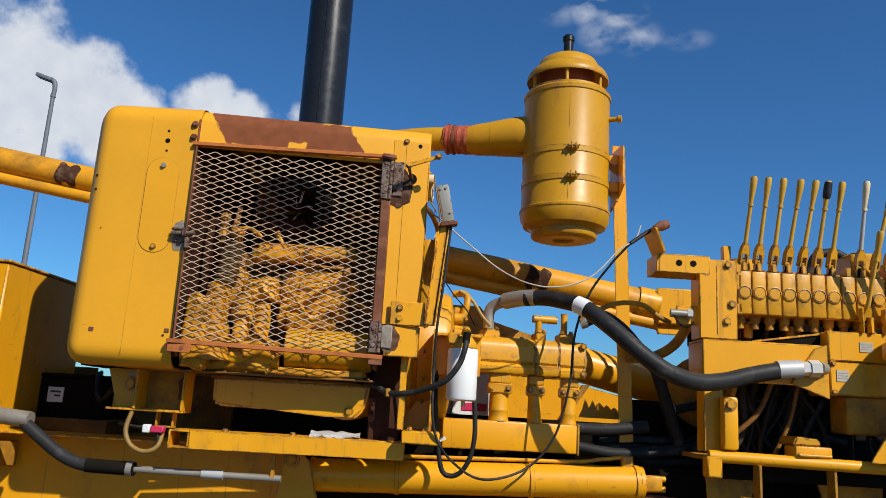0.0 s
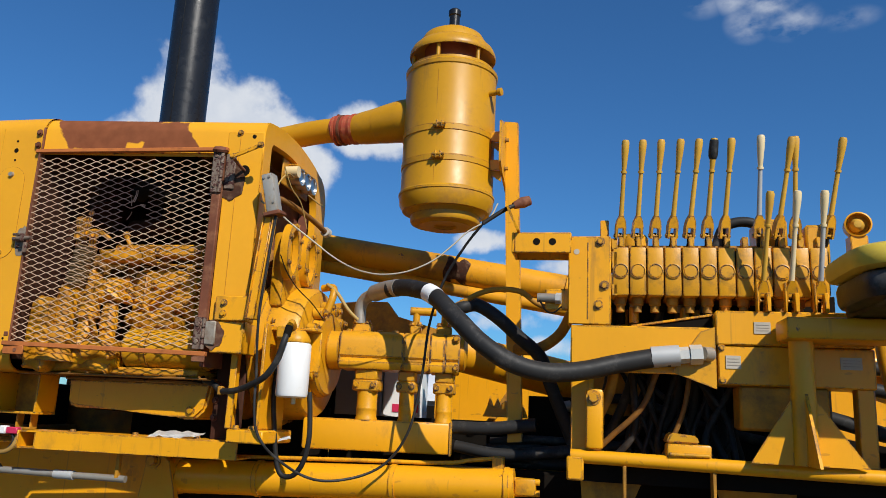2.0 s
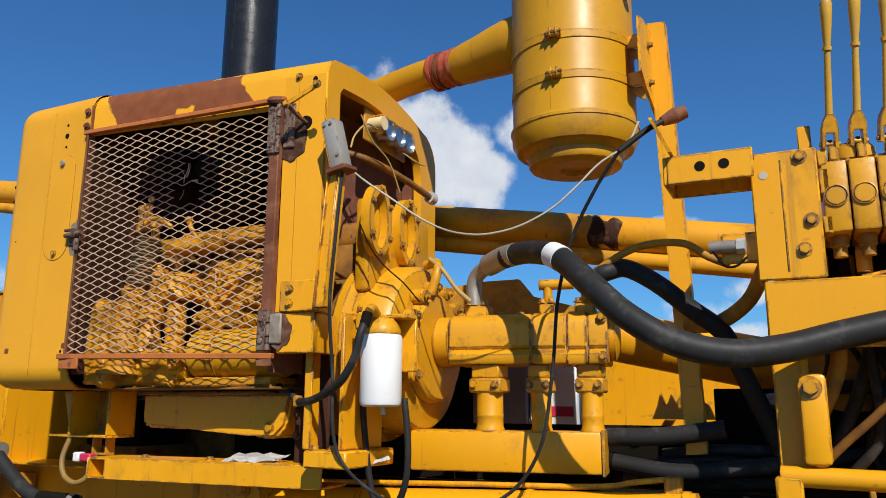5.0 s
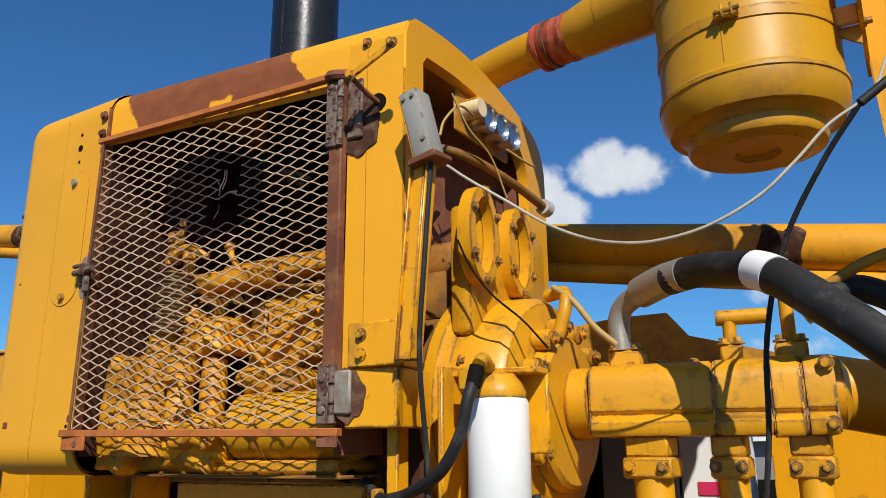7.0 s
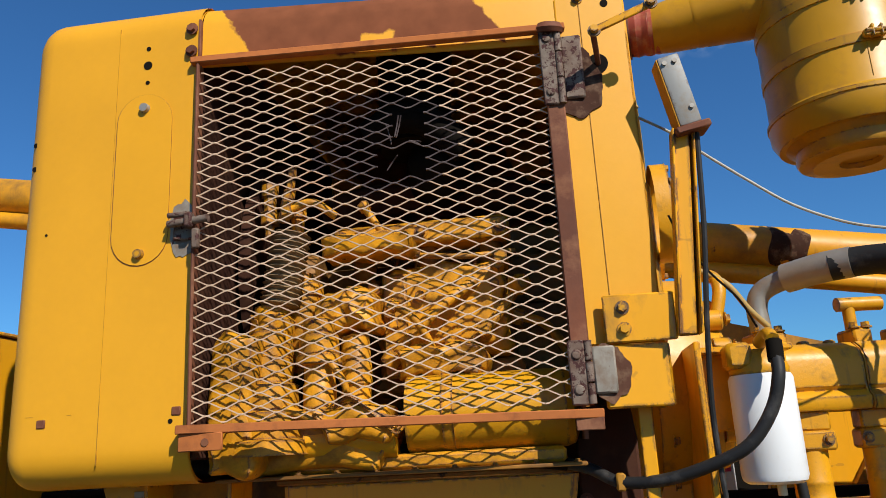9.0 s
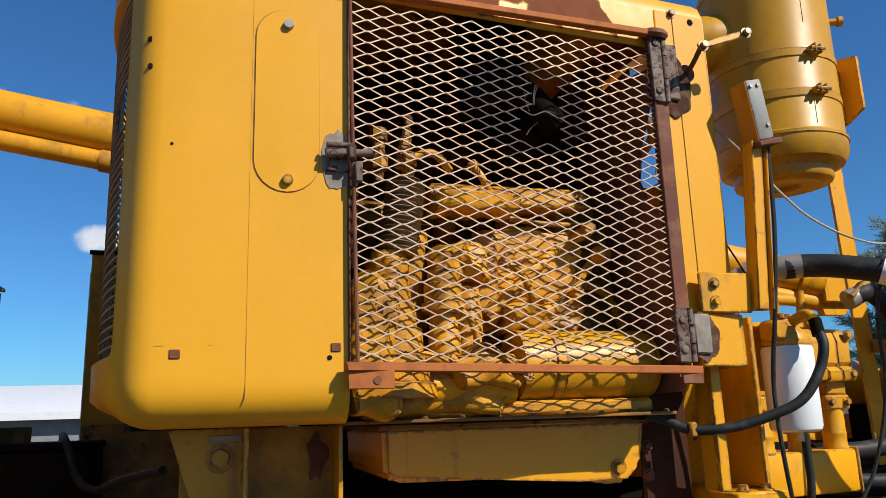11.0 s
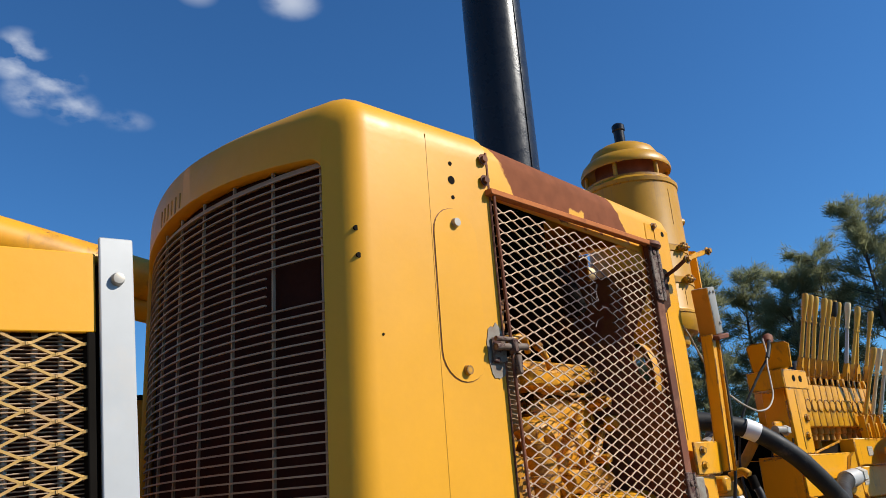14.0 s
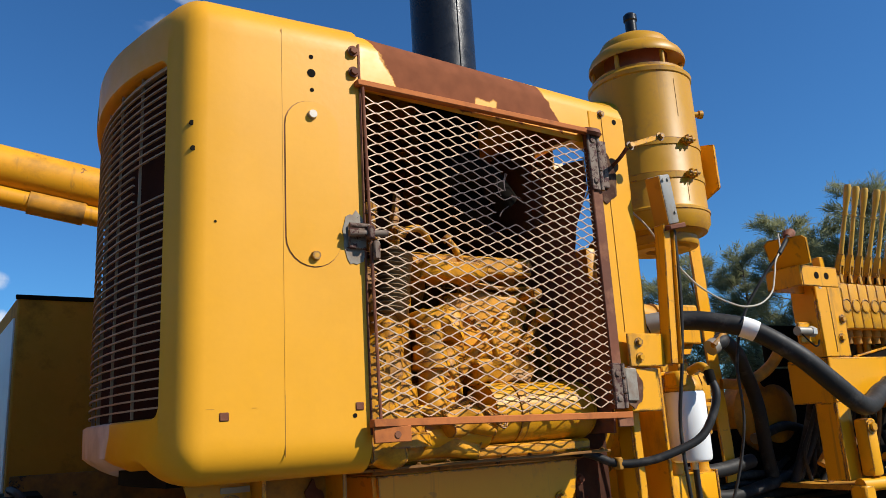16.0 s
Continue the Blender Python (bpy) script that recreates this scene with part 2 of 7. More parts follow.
# Dark red-brown: cap neck colour, and hood-interior shade put into the far panel.
dark_red = material("dark_red_brown", (0.25, 0.080, 0.045), 0.85, vary=0.25, grain=30, bump=0.3, dirt=(0.09, 0.035, 0.02), dirt_amount=0.45, dirt_scale=7)
shield_rust = material("rusty_ochre_sheet", (0.21, 0.072, 0.042), 0.8, vary=0.3, grain=30, bump=0.3, dirt=(0.30, 0.15, 0.035), dirt_amount=0.5, dirt_scale=6, chips=(0.06, 0.03, 0.02), chip_amount=0.3, chip_scale=9)
bare_patch = material("pale_bare_steel", (0.25, 0.22, 0.175), 0.6, metal=0.1, vary=0.3, grain=45, bump=0.3, dirt=(0.16, 0.09, 0.05), dirt_amount=0.5, dirt_scale=30,
                      chips=(0.08, 0.035, 0.025), chip_amount=0.45, chip_scale=40)
rope_grey = material("pale_twisted_cable", (0.40, 0.36, 0.28), 0.5, vary=0.25, grain=120, bump=0.4, dirt=(0.20, 0.15, 0.09), dirt_amount=0.3)
# Black-brown for oily parts, and for shade put on the pan's plate.
oil_shade_dark = material("oil_and_shade_black", (0.05, 0.020, 0.012), 0.85, spec=0.1, vary=0.35, grain=40, bump=0.4, dirt=(0.09, 0.04, 0.02), dirt_amount=0.3, dirt_scale=9)
brass_hose = material("brass_coloured_hose", (0.279, 0.164, 0.0369), 0.5, vary=0.2, grain=50, bump=0.2, dirt=(0.08, 0.05, 0.03), dirt_amount=0.5)
white_enamel = material("white_enamel", (0.672, 0.672, 0.656), 0.35, vary=0.03, grain=30, bump=0.03, dirt=(0.5, 0.45, 0.35), dirt_amount=0.05)
# Brown base colour carries shade for the locker and the switch box side.
shade_brown = material("brown_with_shade", (0.52, 0.23, 0.025), 0.8, spec=0.1, vary=0.12, grain=30, bump=0.15, dirt=(0.05, 0.03, 0.01), dirt_amount=0.3)
galvanised = material("galvanised_steel", (0.41, 0.41, 0.398), 0.5, metal=0.2, vary=0.1, grain=25, bump=0.08, dirt=(0.45, 0.40, 0.34), dirt_amount=0.2)
bare_steel = material("bare_steel", (0.328, 0.295, 0.246), 0.4, metal=0.45, vary=0.15, grain=60, bump=0.15, dirt=(0.2, 0.13, 0.08), dirt_amount=0.25)
grey_scar = material("burnt_bare_steel", (0.221, 0.176, 0.135), 0.65, spec=0.2, metal=0.1, vary=0.35, grain=45, bump=0.5, dirt=(0.10, 0.042, 0.025), dirt_amount=0.75, dirt_scale=17,
                     chips=(0.06, 0.022, 0.018), chip_amount=0.75, chip_scale=48, edge=0.5)
red_silicone = material("red_silicone", (0.344, 0.0615, 0.0287), 0.6, vary=0.15, grain=60, bump=0.2, dirt=(0.45, 0.25, 0.10), dirt_amount=0.3, dirt_scale=18)
grip_worn = material("worn_grip", (0.56, 0.315, 0.04), 0.38, vary=0.12, grain=50, bump=0.1, dirt=(0.45, 0.26, 0.08), dirt_amount=0.3)
cooler_mesh = material("dusty_yellow_mesh", (0.50, 0.29, 0.075), 0.5, vary=0.2, grain=60, bump=0.15, dirt=(0.34, 0.19, 0.09), dirt_amount=0.4, dirt_scale=12)
grip_cream = material("cream_grip", (0.656, 0.541, 0.328), 0.5, vary=0.08, grain=50, bump=0.1, dirt=(0.6, 0.4, 0.15), dirt_amount=0.3)
tape_white = material("white_tape", (0.656, 0.656, 0.648), 0.55, vary=0.05, grain=80, bump=0.3)
label_grey = material("foil_label", (0.41, 0.369, 0.295), 0.6, metal=0.0, vary=0.15, grain=70, bump=0.1)
ink_dark = material("printed_ink", (0.0492, 0.0492, 0.0574), 0.6, vary=0.1, grain=30, bump=0.0)
pink_red = material("pink_red_paint", (0.508, 0.0246, 0.082), 0.5, vary=0.1, grain=30, bump=0.05)
# Pale dial colour stands for a cloud mirrored in the glass.
gauge_face = material("gauge_dial", (0.42, 0.41, 0.38), 0.6, spec=0.1, vary=0.1, grain=40, bump=0.0)
chrome = material("chrome", (0.615, 0.607, 0.59), 0.3, metal=1.0, vary=0.05, grain=30, bump=0.03)
wire_tan = material("tan_cable", (0.394, 0.262, 0.082), 0.55, vary=0.15, grain=60, bump=0.1)
vinyl_yellow = material("yellow_vinyl", (0.59, 0.426, 0.0492), 0.5, vary=0.12, grain=20, bump=0.3, dirt=(0.3, 0.2, 0.05), dirt_amount=0.25)
vinyl_black = material("black_vinyl", (0.012, 0.012, 0.012), 0.42, vary=0.2, grain=20, bump=0.3, dirt=(0.12, 0.11, 0.10), dirt_amount=0.3)
lamp_grey = material("lamp_pole_grey", (0.131, 0.139, 0.156), 0.5, vary=0.08, grain=20, bump=0.05)
roof_white = material("white_roof_sheet", (0.656, 0.656, 0.656), 0.5, vary=0.05, grain=4, bump=0.05)
wall_grey = material("grey_wall", (0.205, 0.197, 0.197), 0.7, vary=0.1, grain=4, bump=0.1)
car_white = material("white_car_paint", (0.615, 0.615, 0.615), 0.25, vary=0.03, grain=10, bump=0.0, coat=0.5)
car_red = material("red_car_paint", (0.328, 0.0164, 0.0164), 0.25, vary=0.03, grain=10, bump=0.0, coat=0.5)
car_glass = material("dark_glass", (0.02, 0.025, 0.03), 0.08, vary=0.05, grain=10, bump=0.0)
gravel = material("worn_asphalt", (0.0861, 0.0697, 0.0508), 0.9, vary=0.25, grain=30, bump=0.6, dirt=(0.10, 0.08, 0.055), dirt_amount=0.4, dirt_scale=0.7)
boom_paint = material("worn_boom_paint", (0.637, 0.283, 0.0082), 0.45, vary=0.10, grain=50, bump=0.2, dirt=(0.10, 0.055, 0.025), dirt_amount=0.35, dirt_scale=4,
                      chips=(0.15, 0.058, 0.026), chip_amount=0.36, chip_scale=3.2, drips=0.5)
zinc = material("zinc_plated_steel", (0.541, 0.517, 0.459), 0.35, metal=0.3, vary=0.1, grain=60, bump=0.1)
# Dark brown: oil grime plus engine-bay shade put into the colour.
block_paint = material("oil_and_shade_brown", (0.31, 0.132, 0.016), 0.6, vary=0.3, grain=60, bump=0.6, bump_dist=0.004, dirt=(0.06, 0.03, 0.016), dirt_amount=0.75,
                       dirt_scale=9, chips=(0.05, 0.025, 0.015), chip_amount=0.4, chip_scale=12)
hose_grey = material("grey_corrugated_hose", (0.20, 0.13, 0.065), 0.6, vary=0.2, grain=60, bump=0.2, dirt=(0.4, 0.25, 0.1), dirt_amount=0.3)
bark = material("grey_brown_bark", (0.0984, 0.0738, 0.0533), 0.85, vary=0.3, grain=25, bump=0.6)
switch_grey = material("grey_switch_housing", (0.279, 0.271, 0.246), 0.5, vary=0.12, grain=40, bump=0.15, dirt=(0.25, 0.17, 0.09), dirt_amount=0.35, dirt_scale=25, edge=0.5)
ink_faded = material("faded_ink", (0.295, 0.262, 0.213), 0.6, vary=0.2, grain=40, bump=0.0)
scorched = material("scorched_paint", (0.0779, 0.0344, 0.0213), 0.85, spec=0.1, vary=0.45, grain=40, bump=0.4, dirt=(0.24, 0.15, 0.09), dirt_amount=0.45, dirt_scale=22)
needles = bpy.data.materials.new("casuarina_needles")
needles.use_nodes = True
_n = needles.node_tree
_n.nodes.clear()
_o, _m, _d, _t = (_n.nodes.new(k) for k in ("ShaderNodeOutputMaterial", "ShaderNodeMixShader", "ShaderNodeBsdfDiffuse", "ShaderNodeBsdfTranslucent"))
_z, _c = _n.nodes.new("ShaderNodeTexNoise"), _n.nodes.new("ShaderNodeMixRGB")
_z.inputs["Scale"].default_value = 0.9
_c.inputs["Color1"].default_value = (0.17, 0.18, 0.095, 1)
_c.inputs["Color2"].default_value = (0.36, 0.36, 0.19, 1)
_n.links.new(_z.outputs["Fac"], _c.inputs["Fac"])
_n.links.new(_c.outputs[0], _d.inputs["Color"])
_n.links.new(_c.outputs[0], _t.inputs["Color"])
_n.links.new(_d.outputs[0], _m.inputs[1])
_n.links.new(_t.outputs[0], _m.inputs[2])
_n.links.new(_m.outputs[0], _o.inputs["Surface"])

glass = bpy.data.materials.new("clear_glass")
glass.use_nodes = True
_g = glass.node_tree.nodes["Principled BSDF"]
_g.inputs["Transmission Weight"].default_value = 1.0
_g.inputs["Roughness"].default_value = 0.03
_g.inputs["Base Color"].default_value = (0.95, 0.97, 0.97, 1)


def masked_material(name, m_over, boxes, scale=9.0, wander=0.05, axis="X"):
    """Yellow paint with a flaked-off area: where it lies is given by boxes (cx, cz, half_x, half_z, sign), its ragged edge by noise."""
    m = paint_clean.copy()
    m.name = name
    nt = m.node_tree
    b = nt.nodes["Principled BSDF"]
    tc = nt.nodes.new("ShaderNodeTexCoord")
    nz = nt.nodes.new("ShaderNodeTexNoise")
    nz.inputs["Scale"].default_value = scale
    nz.inputs["Detail"].default_value = 6
    nz.inputs["Roughness"].default_value = 0.55
    nt.links.new(tc.outputs["Object"], nz.inputs["Vector"])
    sub = nt.nodes.new("ShaderNodeVectorMath")
    sub.operation = "SUBTRACT"
    nt.links.new(nz.outputs["Color"], sub.inputs[0])
    sub.inputs[1].default_value = (0.5, 0.5, 0.5)
    mul = nt.nodes.new("ShaderNodeVectorMath")
    mul.operation = "SCALE"
    nt.links.new(sub.outputs[0], mul.inputs[0])
    mul.inputs["Scale"].default_value = wander
    add = nt.nodes.new("ShaderNodeVectorMath")
    add.operation = "ADD"
    nt.links.new(tc.outputs["Object"], add.inputs[0])
    nt.links.new(mul.outputs[0], add.inputs[1])
    sep = nt.nodes.new("ShaderNodeSeparateXYZ")
    nt.links.new(add.outputs[0], sep.inputs[0])

    def mt(op, a, c=None, clamp=False):
        n = nt.nodes.new("ShaderNodeMath")
        n.operation = op
        n.use_clamp = clamp
        for i, v in enumerate((a, c)):
            if v is None:
                continue
            if isinstance(v, (int, float)):
                n.inputs[i].default_value = v
            else:
                nt.links.new(v, n.inputs[i])
        return n.outputs[0]

    field = None
    for cx, cz, hx, hz, shear, sign in boxes:
        dz = mt("SUBTRACT", sep.outputs["Z"], cz)
        dx = mt("SUBTRACT", mt("SUBTRACT", sep.outputs[axis], cx), mt("MULTIPLY", dz, shear))
        inside = mt("MINIMUM", mt("SUBTRACT", hx, mt("ABSOLUTE", dx)), mt("SUBTRACT", hz, mt("ABSOLUTE", dz)))
        if field is None:
            field = inside
        elif sign > 0:
            field = mt("MAXIMUM", field, inside)
        else:
            field = mt("MINIMUM", field, mt("MULTIPLY", inside, -1.0))
    fac = mt("ADD", mt("DIVIDE", field, 0.006), 0.5, True)
    # the layer beneath
    n2 = nt.nodes.new("ShaderNodeTexNoise")
    n2.inputs["Scale"].default_value = 22
    n2.inputs["Detail"].default_value = 7
    nt.links.new(tc.outputs["Object"], n2.inputs["Vector"])
    under = nt.nodes.new("ShaderNodeMixRGB")
    under.inputs["Color1"].default_value = (*[c * 0.72 for c in m_over], 1)
    under.inputs["Color2"].default_value = (*[min(1, c * 1.45) for c in m_over], 1)
    nt.links.new(n2.outputs["Fac"], under.inputs["Fac"])
    mixn = nt.nodes.new("ShaderNodeMixRGB")
    nt.links.new(fac, mixn.inputs["Fac"])
    old = b.inputs["Base Color"].links[0].from_socket
    nt.links.new(old, mixn.inputs["Color1"])
    nt.links.new(under.outputs[0], mixn.inputs["Color2"])
    nt.links.new(mixn.outputs[0], b.inputs["Base Color"])
    rough_old = b.inputs["Roughness"].links[0].from_socket
    rmix = nt.nodes.new("ShaderNodeMixRGB")
    nt.links.new(fac, rmix.inputs["Fac"])
    nt.links.new(rough_old, rmix.inputs["Color1"])
    rmix.inputs["Color2"].default_value = (0.85, 0.85, 0.85, 1)
    nt.links.new(rmix.outputs[0], b.inputs["Roughness"])
    nt.links.new(mt("SUBTRACT", 0.32, mt("MULTIPLY", fac, 0.22)), b.inputs["Specular IOR Level"])
    return m


# ---- mesh helpers ----
ORIGIN = {}


def thing(name, loc, label, category, group="", kind=""):
    ob = new(name)
    ob.location = loc
    ob.empty_display_size = 0.1
    ORIGIN[ob.name] = Vector(loc)
    return tagged(ob, label, category, group, kind)


def part(name, bm, mat, parent=None, label="", smooth=True, angle=38, kind=""):
    """Links a bmesh, given in world places, as one mesh object under a thing or a part."""
    me = bpy.data.meshes.new(name)
    o = ORIGIN[parent.name] if parent is not None else Vector((0, 0, 0))
    if o.length:
        bmesh.ops.translate(bm, verts=bm.verts, vec=-o)
    bmesh.ops.recalc_face_normals(bm, faces=bm.faces)
    bm.to_mesh(me)
    bm.free()
    me.materials.append(mat)
    if smooth:
        me.shade_smooth()
        me.set_sharp_from_angle(angle=radians(angle))
    ob = new(name, me)
    if parent is not None:
        ob.parent = parent
    ORIGIN[ob.name] = o
    return tagged(ob, label=label, kind=kind)


def B():
    return bmesh.new()


def box(bm, x0, x1, y0, y1, z0, z1, bev=0.004, m=None, seg=1):
    """A box between two corners, bevelled, moved by m if given."""
    r = bmesh.ops.create_cube(bm, size=1.0)
    vs = r["verts"]
    bmesh.ops.scale(bm, verts=vs, vec=(abs(x1 - x0), abs(y1 - y0), abs(z1 - z0)))
    bmesh.ops.translate(bm, verts=vs, vec=((x0 + x1) / 2, (y0 + y1) / 2, (z0 + z1) / 2))
    es = list({e for v in vs for e in v.link_edges})
    if bev:
        bev = min(bev, 0.45 * min(abs(x1 - x0), abs(y1 - y0), abs(z1 - z0)))
        res = bmesh.ops.bevel(bm, geom=es, offset=bev, segments=seg, affect="EDGES", profile=0.5)
        vs = list({v for f in res["faces"] for v in f.verts} | {v for v in vs if v.is_valid})
    if m is not None:
        bmesh.ops.transform(bm, matrix=m, verts=[v for v in vs if v.is_valid])
    return bm


def rod(bm, p0, p1, r0, r1=None, n=20):
    """A closed round bar from p0 to p1."""
    p0, p1 = Vector(p0), Vector(p1)
    d = p1 - p0
    q = d.to_track_quat("Z", "Y").to_matrix().to_4x4()
    bmesh.ops.create_cone(bm, cap_ends=True, segments=n, radius1=r0, radius2=r0 if r1 is None else r1, depth=d.length,
                          matrix=Matrix.Translation((p0 + p1) / 2) @ q)
    return bm


def smooth_line(pts, sub=8):
    """A Catmull-Rom line through the points."""
    p = [Vector(a) for a in pts]
    p = [p[0] * 2 - p[1]] + p + [p[-1] * 2 - p[-2]]
    out = []
    for i in range(1, len(p) - 2):
        for k in range(sub):
            t = k / sub
            a, b, c, d = p[i - 1], p[i], p[i + 1], p[i + 2]
            out.append(0.5 * (2 * b + (c - a) * t + (2 * a - 5 * b + 4 * c - d) * t * t + (3 * b - a - 3 * c + d) * t ** 3))
    out.append(p[-2])
    return out


def hose(bm, pts, r, n=14, sub=8, curve=True):
    """A round hose or pipe along points; r may be a list, one radius a given point."""
    line = smooth_line(pts, sub) if curve else [Vector(a) for a in pts]
    rs = [r] * len(line)
    if isinstance(r, (list, tuple)):
        rs = [float(v) for v in np.interp(np.linspace(0, len(pts) - 1, len(line)), range(len(pts)), r)]
    rings, up = [], None
    for i, c in enumerate(line):
        d = (line[min(i + 1, len(line) - 1)] - line[max(i - 1, 0)]).normalized()
        if up is None:
            up = d.orthogonal().normalized()
        up = (up - d * up.dot(d)).normalized()
        side = d.cross(up)
        rings.append([bm.verts.new(c + (up * math.cos(2 * math.pi * k / n) + side * math.sin(2 * math.pi * k / n)) * rs[i]) for k in range(n)])
    for a, b in zip(rings, rings[1:]):
        for k in range(n):
            bm.faces.new((a[k], a[(k + 1) % n], b[(k + 1) % n], b[k]))
    bm.faces.new(rings[0][::-1])
    bm.faces.new(rings[-1])
    return bm


def lathe(bm, base, profile, n=48, axis=(0, 0, 1), start=None):
    """A solid of revolution: profile of (radius, height) along the axis from base."""
    q = Vector(axis).to_track_quat("Z", "Y").to_matrix()
    rings = []
    for r, h in profile:
        rings.append([bm.verts.new(Vector(base) + q @ Vector((r * math.cos(2 * math.pi * k / n), r * math.sin(2 * math.pi * k / n), h))) for k in range(n)]
                     if r > 1e-6 else [bm.verts.new(Vector(base) + q @ Vector((0, 0, h)))])
    for a, b in zip(rings, rings[1:]):
        for k in range(n):
            va = [a[k % len(a)], a[(k + 1) % len(a)]]
            vb = [b[(k + 1) % len(b)], b[k % len(b)]]
            f = list(dict.fromkeys(va + vb))
            if len(f) > 2:
                bm.faces.new(f)
    for ring, flip in ((rings[0], True), (rings[-1], False)):
        if len(ring) > 2:
            bm.faces.new(ring[::-1] if flip else ring)
    return bm


def prism(bm, poly, a, b, axis="y"):
    """A polygon of two coordinates drawn out between a and b along an axis."""
    def at(u, v, w):
        return {"y": (u, w, v), "x": (w, u, v), "z": (u, v, w)}[axis]
    lo = [bm.verts.new(at(u, v, a)) for u, v in poly]
    hi = [bm.verts.new(at(u, v, b)) for u, v in poly]
    n = len(poly)
    bm.faces.new(lo)
    bm.faces.new(hi[::-1])
    for k in range(n):
        bm.faces.new((lo[k], lo[(k + 1) % n], hi[(k + 1) % n], hi[k]))
    return bm


def bolt(bm, p, normal=(0, -1, 0), r=0.011, h=0.009):
    """A hexagon head on a washer."""
    nrm = Vector(normal).normalized()
    p = Vector(p)
    rod(bm, p, p + nrm * h * 0.25, r * 1.45, n=14)
    rod(bm, p + nrm * h * 0.25, p + nrm * h, r, r * 0.93, n=6)
    return bm


def loft(bm, loops, close=True):
    """Faces between rings of equal length."""
    rings = [[bm.verts.new(p) for p in lp] for lp in loops]
    n = len(rings[0])
    for a, b in zip(rings, rings[1:]):
        for k in range(n if close else n - 1):
            bm.faces.new((a[k], a[(k + 1) % n], b[(k + 1) % n], b[k]))
    return rings


def expanded(bm, origin, u, v, nu, nv, W, H, w, th, hole=None, jitter=0.0):
    """Expanded metal: a net of diamonds W x H made of thin flat strands, from origin along u and v."""
    u, v = Vector(u).normalized(), Vector(v).normalized()
    nrm = u.cross(v)
    rng = random.Random(5)
    for j in range(nv + 1):
        for i in range(nu):
            if (i + j) % 2:
                continue
            for dj in (1, -1):
                if not 0 <= j + dj <= nv:
                    continue
                a0, b0 = i * W / 2, j * H / 2
                if hole and hole(a0 + W / 4, b0 + dj * H / 4):
                    continue
                e = W * 0.08
                pts = [(a0 - e * 0.2, b0), (a0 + e, b0 + dj * w * 0.3), (a0 + W / 2 - e, b0 + dj * (H / 2 - w * 0.3)), (a0 + W / 2 + e * 0.2, b0 + dj * H / 2)]
                rows = []
                for k, (a, b) in enumerate(pts):
                    c = Vector(origin) + u * a + v * b + nrm * (th * (0.6 if k in (0, 3) else 0.0)) * dj
                    rows.append([bm.verts.new(c + v * sv * w / 2 + nrm * sn * th / 2) for sv, sn in ((-1, -1), (1, -1), (1, 1), (-1, 1))])
                for ra, rb in zip(rows, rows[1:]):
                    for k in range(4):
                        bm.faces.new((ra[k], ra[(k + 1) % 4], rb[(k + 1) % 4], rb[k]))
    return bm


# ---- ground and distance ----
bm = B()
prism(bm, [(-900, -900), (900, -900), (900, 900), (-900, 900)], -0.4, 0.0, "z")
tagged(part("ground", bm, gravel, None, smooth=False), "pale dusty worn asphalt yard under the machine", "ground", kind="structure")

# ---- engine enclosure ----
enc = thing("engine_enclosure", (-0.8, 3.65, 1.64), "yellow sheet-metal engine enclosure with flaked rusty roof edge and open rear", "engine hood")
CY, COWL_HW = 3.665, 0.555


def bow(y):
    return -0.110 * (1 - min(1.0, ((y - CY) / 0.52) ** 2))


def rr(cy, cz, hw, hh, rad, crown=0.0, nc=6, ne=10):
    """A rounded rectangle in y and z with an arched top; the same count of points for every size."""
    pts = []
    corners = ((1, 1, 0), (-1, 1, 90), (-1, -1, 180), (1, -1, 270))
    ring = []
    for sy, sz, a0 in corners:
        c = (cy + sy * (hw - rad), cz + sz * (hh - rad))
        ring.append([(c[0] + rad * math.cos(radians(a0 + 90 * k / nc)), c[1] + rad * math.sin(radians(a0 + 90 * k / nc))) for k in range(nc + 1)])
    for q in range(4):
        pts += ring[q]
        a, b = ring[q][-1], ring[(q + 1) % 4][0]
        pts += [(a[0] + (b[0] - a[0]) * k / (ne + 1), a[1] + (b[1] - a[1]) * k / (ne + 1)) for k in range(1, ne + 1)]
    out = []
    for y, z in pts:
        if crown and z > cz:
            z += crown * (1 - ((y - cy) / hw) ** 2) * (z - cz) / hh
        out.append((y, z))
    return out


CZ, CHH = (1.652 + 2.757) / 2, (2.757 - 1.652) / 2
GZ, GHH, GHW = (1.795 + 2.60) / 2, (2.60 - 1.795) / 2, 0.485
bm = B()
loops = []
R = 0.065
for x in (-1.100, -1.25, -1.40, -1.47):
    loops.append([(x, y, z) for y, z in rr(CY, CZ, COWL_HW, CHH, 0.075, 0.046, ne=44)])
for k in range(1, 7):
    a = radians(90 * k / 6)
    d, adv = R * (1 - math.cos(a)), R * math.sin(a)
    loops.append([(-1.47 - adv + bow(y) * k / 6, y, z) for y, z in rr(CY, CZ, COWL_HW - d, CHH - d, 0.075 - d * 0.6, 0.046, ne=44)])
loops.append([(-1.536 + bow(y), y, z) for y, z in rr(CY, GZ, GHW + 0.004, GHH + 0.004, 0.03, 0.03, ne=44)])
loops.append([(-1.530 + bow(y), y, z) for y, z in rr(CY, GZ, GHW, GHH, 0.03, 0.03, ne=44)])
loops.append([(-1.500 + bow(y), y, z) for y, z in rr(CY, GZ, GHW, GHH, 0.03, 0.03, ne=44)])
notched = []
